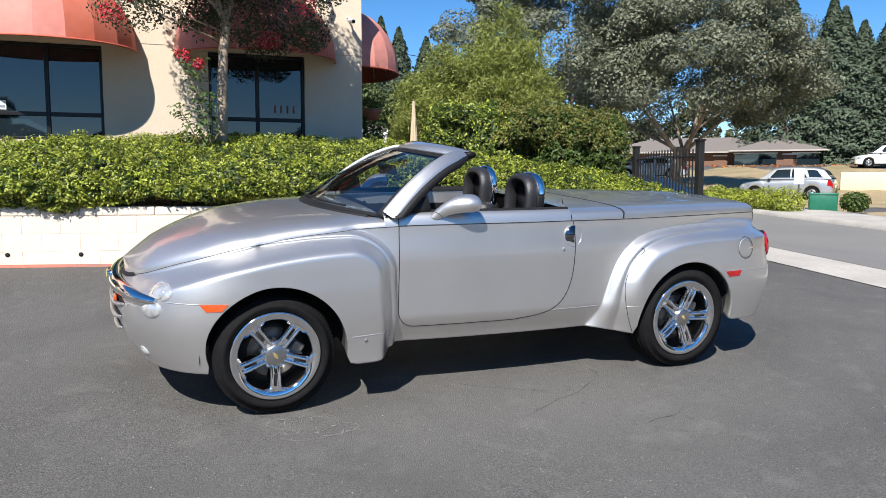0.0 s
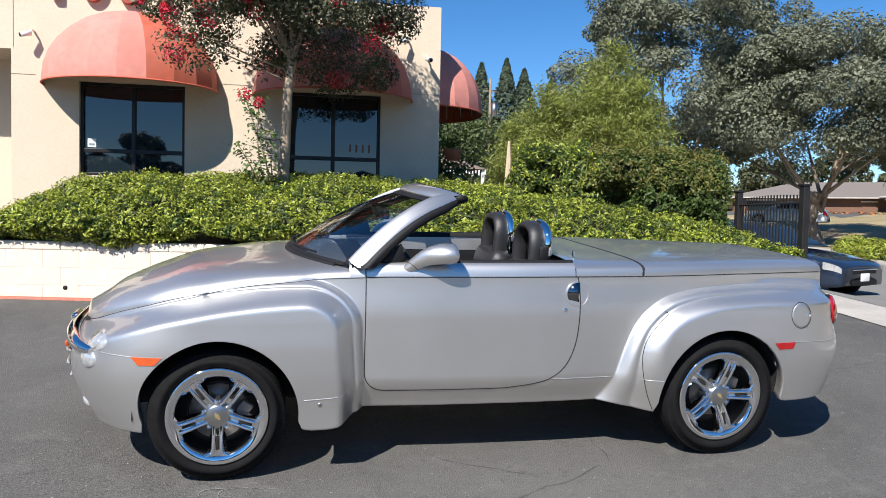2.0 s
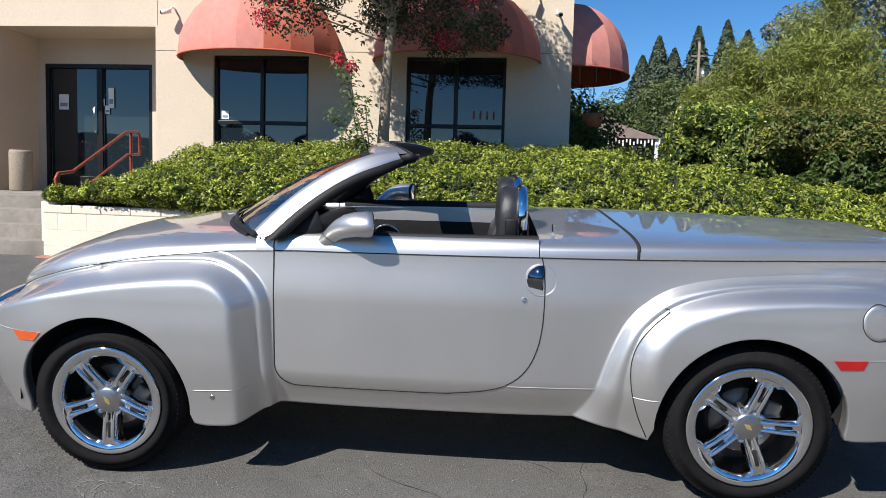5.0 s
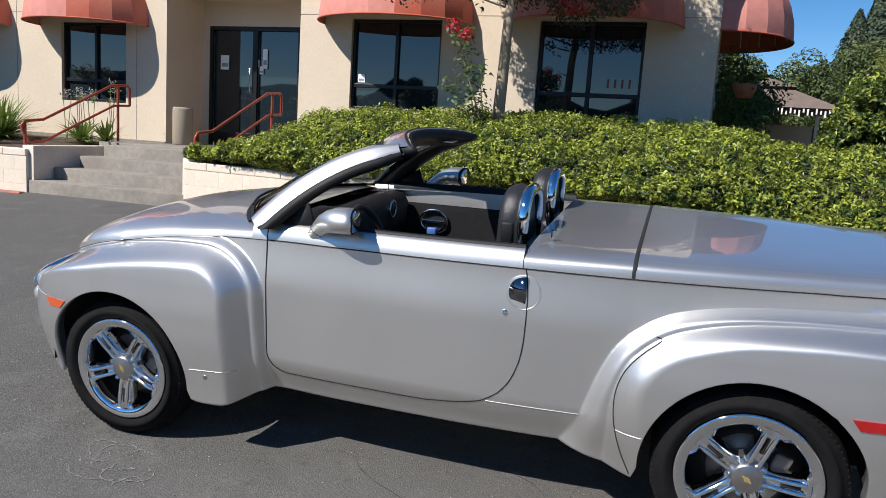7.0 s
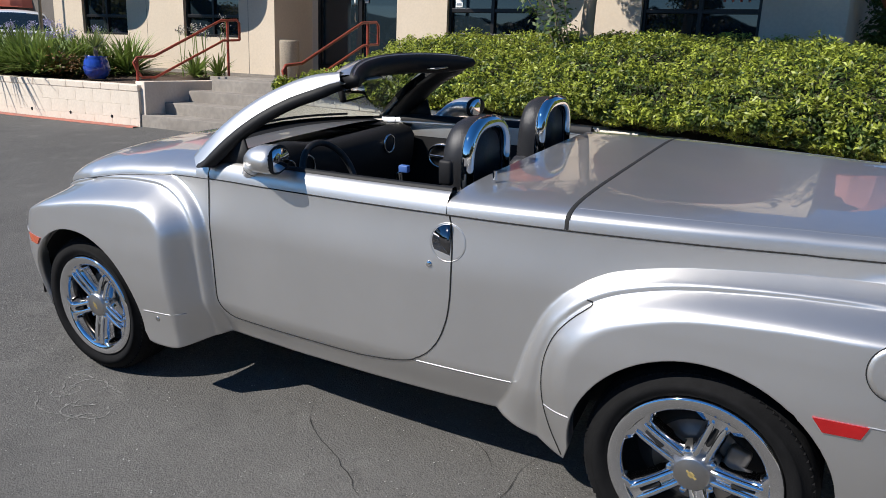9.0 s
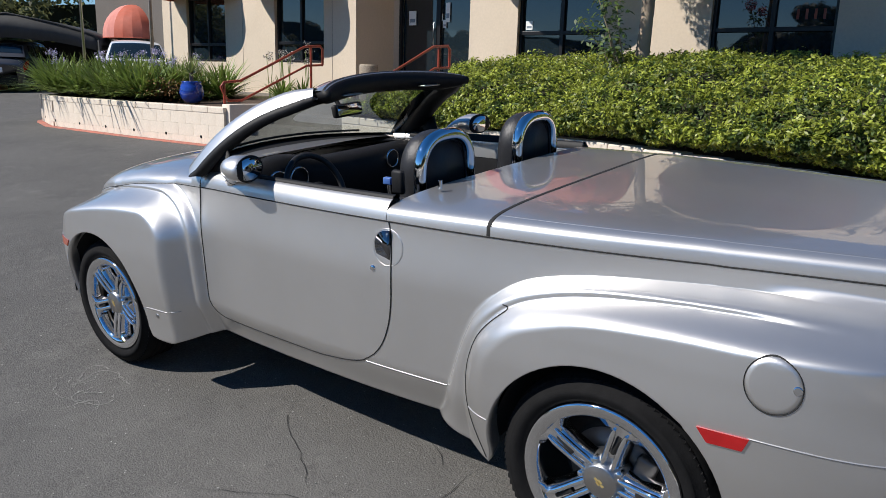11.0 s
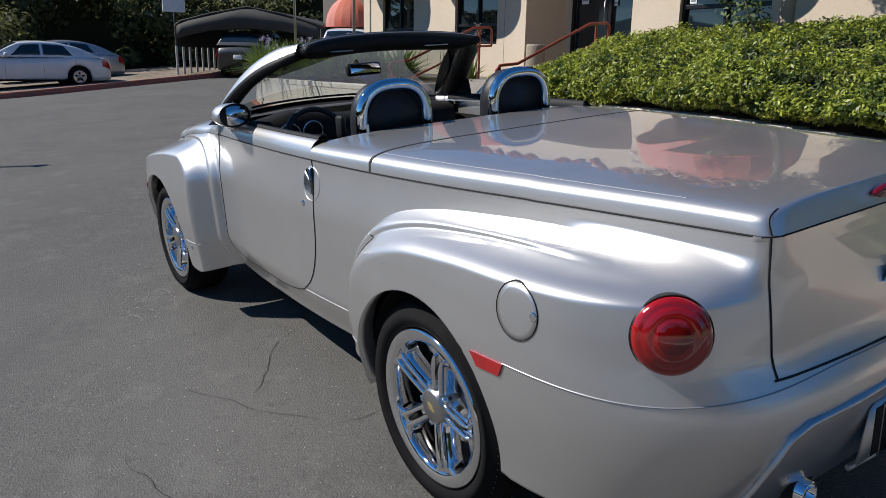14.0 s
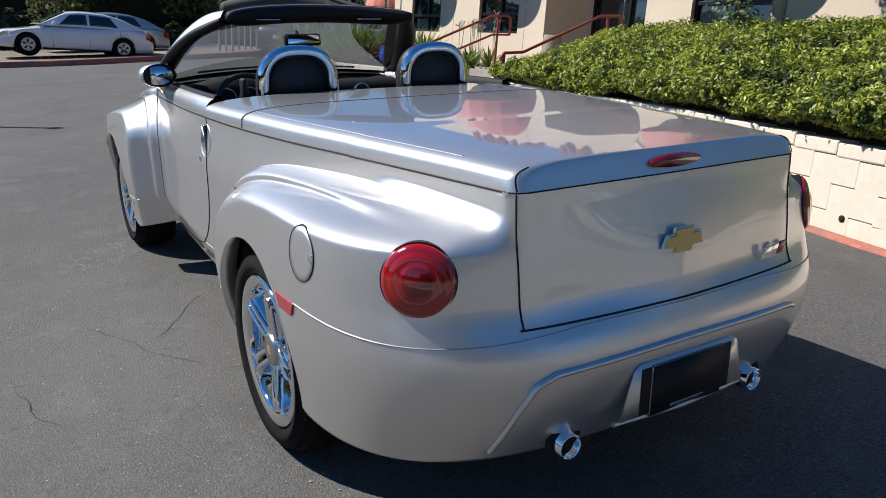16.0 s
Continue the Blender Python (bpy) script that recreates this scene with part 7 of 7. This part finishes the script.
            part("wheel_well", lathe([(0.0, 0.02), (0.372, 0.02), (0.372, -0.1)], 24), UNDER, wl)
        rows_ = [[on_nose(t, f, side, 1.008) for f in (0.66, 0.8, 0.93)] for t in (0.008, 0.02, 0.045, 0.075)]
        part("head_lamp", grid(rows_), LAMP, c)
        rows_ = [[on_nose(t, f, side, 1.008) for f in (0.6, 0.75, 0.93)] for t in (0.992, 0.98, 0.96, 0.94)]
        part("tail_lamp", grid(rows_), RED_LENS, c)
        part("door_mirror", box((-L * 0.155, side * (W / 2 + 0.07), belt + 0.07), (0.12, 0.18, 0.12), 0.04), paint, c)
        for t in (0.335, 0.565, 0.765):
            part("door_gap", tube([on_nose(t, f, side, 1.0) for f in (0.06, 0.16, 0.45, 0.68)], 0.004, 4), SEAM, c)
        part("sill", tube([(x, side * (W / 2 - 0.03), 0.22) for x in (wheels[0] + 0.42, wheels[1] - 0.42)], 0.035, 6), BLACK, c)
    part("grille", box((-L / 2 - 0.004, 0, belt * 0.56), (0.02, W * 0.46, 0.09), 0.008), BLACK, c)
    part("grille_bar", box((-L / 2 - 0.012, 0, belt * 0.6), (0.02, W * 0.5, 0.022), 0.006), CHROME, c)
    part("lower_grille", box((-L / 2 - 0.004, 0, belt * 0.33), (0.02, W * 0.5, 0.1), 0.008), BLACK, c)
    part("front_plate", box((-L / 2 - 0.016, 0, belt * 0.44), (0.015, 0.3, 0.15), 0.004), WHITE, c)
    part("number_plate", box((L / 2 + 0.006, 0, belt * 0.66), (0.015, 0.32, 0.15), 0.004), WHITE, c)
    return c


def at_ground(x, y, turn, lift=0.0):
    return pose(x, y, ground_z(x, y) + lift, 0, 0, turn)


parked_car("sedan", "white saloon car parked along the red kerb", at_ground(-25.35, 1.25, 94, 0.2), CAR_WHITE, 4.85, 1.85, 1.47, 0.95)
parked_car("sedan", "pale silver saloon car parked behind the white one", at_ground(-29.0, 2.7, 97, 0.2), CAR_SILVER, 4.6, 1.8, 1.45, 0.93)
parked_car("sedan", "dark blue saloon car beside the gate", pose(9.03, 9.16, -0.03, 0, 0, 110), CAR_BLUE, 4.5, 1.76, 1.42, 0.92)
parked_car("suv", "silver crossover car across the street", at_ground(28.8, 23.2, -58), CAR_SILVER, 4.4, 1.82, 1.66, 1.03, "suv")
parked_car("suv", "white car far down the street", at_ground(48.0, 32.0, -40), CAR_WHITE, 4.6, 1.85, 1.6, 1.0, "suv")
parked_car("sedan", "white car parked by the house", at_ground(29.2, 34.5, -45, 0.3), CAR_WHITE, 4.6, 1.8, 1.45, 0.93)
parked_car("suv", "white and blue crossover parked by the wing", at_ground(-18.8, 9.7, 150), CAR_WHITE, 4.5, 1.85, 1.65, 1.02, "suv")
parked_car("suv", "dark grey crossover under the carport", at_ground(-25.4, 9.3, -41), CAR_GREY, 4.5, 1.85, 1.65, 1.02, "suv")

# kerb island with red edge under the parked cars
rows = []
for y in spread(-16, 9, 30):
    x = -23.0 - 0.02 * y - 0.33 * max(0.0, y - 1)
    g = ground_z(x, y)
    rows.append([(x + 0.0, y, g - 0.02), (x - 0.01, y, g + 0.17), (x - 0.15, y, g + 0.18), (x - 9, y, g + 0.19)])
tagged(link("kerb", grid([r[:3] for r in rows]), RED_LINE), "low kerb with worn red paint", "kerb", kind="structure")
LITTER = mat("leaf_litter", (0.16, 0.125, 0.09), 0.95, vary=0.4, scale=7, bump=0.7, bump_scale=20, second=(0.3, 0.25, 0.19), second_scale=1.1, second_amount=0.7)
tagged(link("verge", grid([r[2:] for r in rows]), LITTER), "dry leaf litter on the raised verge under the parked cars", "ground", kind="structure")
# carport: frame posts and a pitched metal roof
METAL = mat("grey_sheet_metal", (0.045, 0.045, 0.045), 0.75, metal=0.1, vary=0.1)
cp = thing("carport", "grey metal carport with pitched roof and open slatted sides", "carport")
FRONT_L, FRONT_R, DEEP = Vector((-25.5, 6.2, 0)), Vector((-21.9, 10.3, 0)), Vector((-0.75, 0.66, 0)) * 4.6
PALE = mat("galvanised_post", (0.42, 0.42, 0.42), 0.5, metal=0.4, vary=0.1)


def carport_at(w, d, z):
    """w across the front, d into the depth, both from 0 to 1."""
    p = FRONT_L.lerp(FRONT_R, w) + DEEP * d
    return Vector((p.x, p.y, z))


for k in range(9):
    p = carport_at(0, k / 8, 0)
    g = ground_z(p.x, p.y)
    part("side_post", box((p.x, p.y, (g + 1.72) / 2), (0.07, 0.07, 1.72 - g)), PALE, cp, flat=True)
for d in (0, 1):
    p = carport_at(1, d, 0)
    g = ground_z(p.x, p.y)
    part("post", box((p.x, p.y, (g + 2.4) / 2), (0.09, 0.09, 2.4 - g)), METAL, cp, flat=True)
g = ground_z(FRONT_L.x, FRONT_L.y)
part("side_rail", tube([carport_at(0, 0, g + 0.06), carport_at(0, 1, g + 0.1)], 0.04, 6), PALE, cp)
part("side_panel", solidify(grid([[carport_at(0, d, z) for z in (1.7, 2.1, 2.5)] for d in spread(0, 1, 4)]), 0.02), METAL, cp, flat=True)
part("roof", solidify(grid([[carport_at(w, d, z) for w, z in ((-0.01, 2.35), (0.0, 2.5), (0.04, 2.64), (0.25, 2.92), (0.5, 3.16), (0.75, 2.92), (0.96, 2.6), (1.0, 2.46), (1.01, 2.25))] for d in spread(0, 1, 4)]), 0.05), METAL, cp)
part("front_gable", solidify(grid([[carport_at(w, 0.01, z0), carport_at(w, 0.01, z1)] for w, z0, z1 in ((0.0, 1.95, 2.5), (0.04, 2.05, 2.6), (0.25, 2.3, 2.88), (0.5, 2.38, 3.12), (0.75, 2.3, 2.88), (0.96, 2.1, 2.56), (1.0, 2.0, 2.44))]), 0.02), METAL, cp)
part("back_panel", solidify(grid([[carport_at(w, 0.99, z) for z in (0.6, 2.4)] for w in spread(0, 1, 4)]), 0.03), METAL, cp, flat=True)
shed = thing("white_board", "white board on a post by the carport", "board", Matrix.Translation((-27.2, 6.7, 0.35)))
part("panel", box((0, 0, 2.9), (0.05, 0.85, 0.5), 0.01), WHITE, shed, flat=True)
part("post", box((0, 0, 1.3), (0.06, 0.06, 2.7)), METAL, shed, flat=True)
pole = thing("flag_pole", "slim grey metal pole in the planter", "pole", Matrix.Translation((-14.95, 6.1, 0.9)))
part("shaft", cyl((0, 0, 0), (0, 0, 6.5), 0.035, 0.025, 10), BRUSHED, pole)
drop = thing("downpipe", "brown drainpipe and cable box on the wing wall", "pipe")
part("pipe", cyl((-14.5, 7.55, 0.5), (-14.5, 7.55, 6.0), 0.04), STEP, drop)

# houses across the street
BRICK = mat("brown_siding", (0.16, 0.085, 0.055), 0.85, vary=0.2, scale=14, bump=0.3)


def ranch_house(m, w, d, wall_h, roof_h, label, wall_mat):
    h = thing("house", label, "house", m)
    part("wall", box((0, d / 2, wall_h / 2), (w, d, wall_h)), wall_mat, h, flat=True)
    e = 0.7
    bm = bmesh.new()
    A = [(-w / 2 - e, -e, wall_h), (w / 2 + e, -e, wall_h), (w / 2 + e, d + e, wall_h), (-w / 2 - e, d + e, wall_h)]
    R = [(-w / 2 + d * 0.5, d / 2, wall_h + roof_h), (w / 2 - d * 0.5, d / 2, wall_h + roof_h)]
    vs = [bm.verts.new(p) for p in A + R]
    for f in ((0, 1, 5, 4), (1, 2, 5), (2, 3, 4, 5), (3, 0, 4)):
        bm.faces.new([vs[i] for i in f])
    bm.faces.new([vs[i] for i in (3, 2, 1, 0)])
    part("roof", bm, ROOF, h, "grey-brown shingle roof", flat=True)
    part("fascia", box((0, -e, wall_h - 0.05), (w + 2 * e, 0.06, 0.11)), CONCRETE, h, flat=True)
    for k, (x, ww, hh) in enumerate(((-w * 0.36, 2.2, 1.2), (-w * 0.12, 1.4, 1.2), (w * 0.16, 1.0, 2.0), (w * 0.36, 2.0, 1.2))):
        wn_ = part("window" if hh < 2 else "door", box((x, -0.02, 1.5 if hh < 2 else 1.0), (ww, 0.08, hh)), GLASS_DARK if hh < 2 else BRICK, h, flat=True)
        part("frame", box((x, -0.05, 1.5 + hh / 2 + 0.05 if hh < 2 else 2.05), (ww + 0.2, 0.06, 0.1)), WHITE, wn_, flat=True)
        part("sill", box((x, -0.05, 1.5 - hh / 2 - 0.05 if hh < 2 else 0.03), (ww + 0.2, 0.08, 0.1)), WHITE, wn_, flat=True)
    return h


ranch_house(pose(45.1, 49.2, 1.3, 0, 0, -43), 16, 9, 2.4, 1.5, "low brown ranch house with shallow hipped roof", BRICK)
ranch_house(pose(48.3, 42.3, 1.3, 0, 0, -43), 6.2, 7, 2.4, 1.35, "brown house wing with shallow hipped roof", BRICK)
ranch_house(pose(54.7, 43.8, 2.2, 0, 0, -46), 2.6, 3, 1.9, 0.9, "small pale garden shed", STUCCO)
yw = tagged(link("yellow_wall", box((0, 0, 0.4), (9, 0.3, 1.0), 0.02, pose(36.4, 20.6, 0.75, 0, 0, -45)), mat("cream_render", (0.6, 0.55, 0.38), 0.85, vary=0.06)), "low cream rendered garden wall", "wall")
ob_ = thing("orange_ground", "band of orange flowers before the house", "flowers", kind="stuff")
op = np.random.default_rng(6).uniform(-1, 1, (1500, 3)) * (11, 1.6, 0.15)
ca, sa = math.cos(radians(-46)), math.sin(radians(-46))
op = np.stack([43.0 + op[:, 0] * ca - op[:, 1] * sa, 41.5 + op[:, 0] * sa + op[:, 1] * ca, 2.2 + op[:, 2]], 1)
leaf_mesh("flowers", op, np.tile((0, 0, 1.0), (1500, 1)), 0.16, leaf_mat("orange_bed", (0.45, 0.15, 0.03), 0.7, 0.2), ob_, seed=4, long=1.3)
# clipped street hedge, utility box, sign and round bush
def blob_bush(name, label, centres, size, material, per, seed, category="shrub"):
    b = thing(name, label, category)
    crown(b, centres, per, size, material, seed, 0.9)
    return b


blob_bush("street_hedge", "low clipped light green hedge along the pavement", [(17.43 + (-0.39) * k / 12, 16.22 + (-3.86) * k / 12, ground_z(19, 14) + 0.34 + 0.08 * math.sin(2.3 * k), 0.44 + 0.1 * math.sin(1.7 * k)) for k in range(13)], 0.04, HEDGE, 1500, 3, "hedge")
ub = thing("utility_box", "green painted metal utility box on a pad", "utility box", pose(18.44, 12.29, ground_z(18.44, 12.29) + 0.06, 0, 0, -45) @ Matrix.Diagonal((0.78, 0.78, 0.85, 1)))
GREEN = mat("green_enamel", (0.01, 0.12, 0.07), 0.4, vary=0.1)
part("cabinet", box((0, 0, 0.33), (1.05, 0.7, 0.62), 0.03), GREEN, ub)
part("lid", box((0, 0, 0.67), (1.1, 0.75, 0.08), 0.02), GREEN, ub)
part("pad", box((0, 0, 0.0), (1.3, 0.95, 0.06)), CONCRETE, ub, flat=True)
blob_bush("round_bush", "round clipped dark green bush", [(19.03 + 0.12 * math.cos(k), 11.56 + 0.12 * math.sin(k), ground_z(19.03, 11.56) + 0.38, 0.34) for k in range(5)], 0.06, HEDGE_DARK, 500, 4)
sg = thing("small_sign", "small white notice board on a post", "sign", pose(17.6, 12.5, ground_z(17.6, 12.5) + 0.05, 0, 0, -45))
part("panel", box((0, 0, 1.15), (0.3, 0.03, 0.5), 0.01), WHITE, sg, flat=True)
part("post", box((0, 0.03, 0.45), (0.05, 0.05, 0.9)), METAL, sg, flat=True)
up = thing("utility_pole", "wooden utility pole with cross arm and transformer", "utility pole", Matrix.Translation((12.0, 40.0, 0.8)))
part("shaft", cyl((0, 0, 0), (0, 0, 9.2), 0.1, 0.07, 10), BARK, up)
part("cross_arm", box((0, 0, 8.4), (0.9, 0.07, 0.09)), BARK, up, flat=True)
part("transformer", cyl((0.3, 0, 6.9), (0.3, 0, 7.7), 0.22, seg=14), BRUSHED, up)
for k, zz in enumerate((8.5, 7.2)):
    wire = thing("power_line", "thin dark overhead power line", "cable")
    part("cable", tube([(12.0 + (60 - 12.0) * t, 40 + (30 - 40) * t, 0.8 + zz - 2.0 * math.sin(math.pi * t)) for t in spread(0, 1, 24)], 0.02, 4), BLACK, wire)
# lot lamp that throws its thin shadow over the asphalt
lot_lamp = thing("lamp_post", "tall slim grey parking lot lamp post with a small square head", "lamp post", Matrix.Translation((-12.15, -6.0, ground_z(-12.15, -6.0))))
part("shaft", cyl((0, 0, 0), (0, 0, 6.8), 0.07, 0.05, 12), METAL, lot_lamp)
part("base", cyl((0, 0, -0.1), (0, 0, 0.5), 0.22, seg=20), CONCRETE, lot_lamp)
part("head", box((0.0, 0.0, 6.8), (0.16, 0.16, 0.12), 0.03), METAL, lot_lamp)
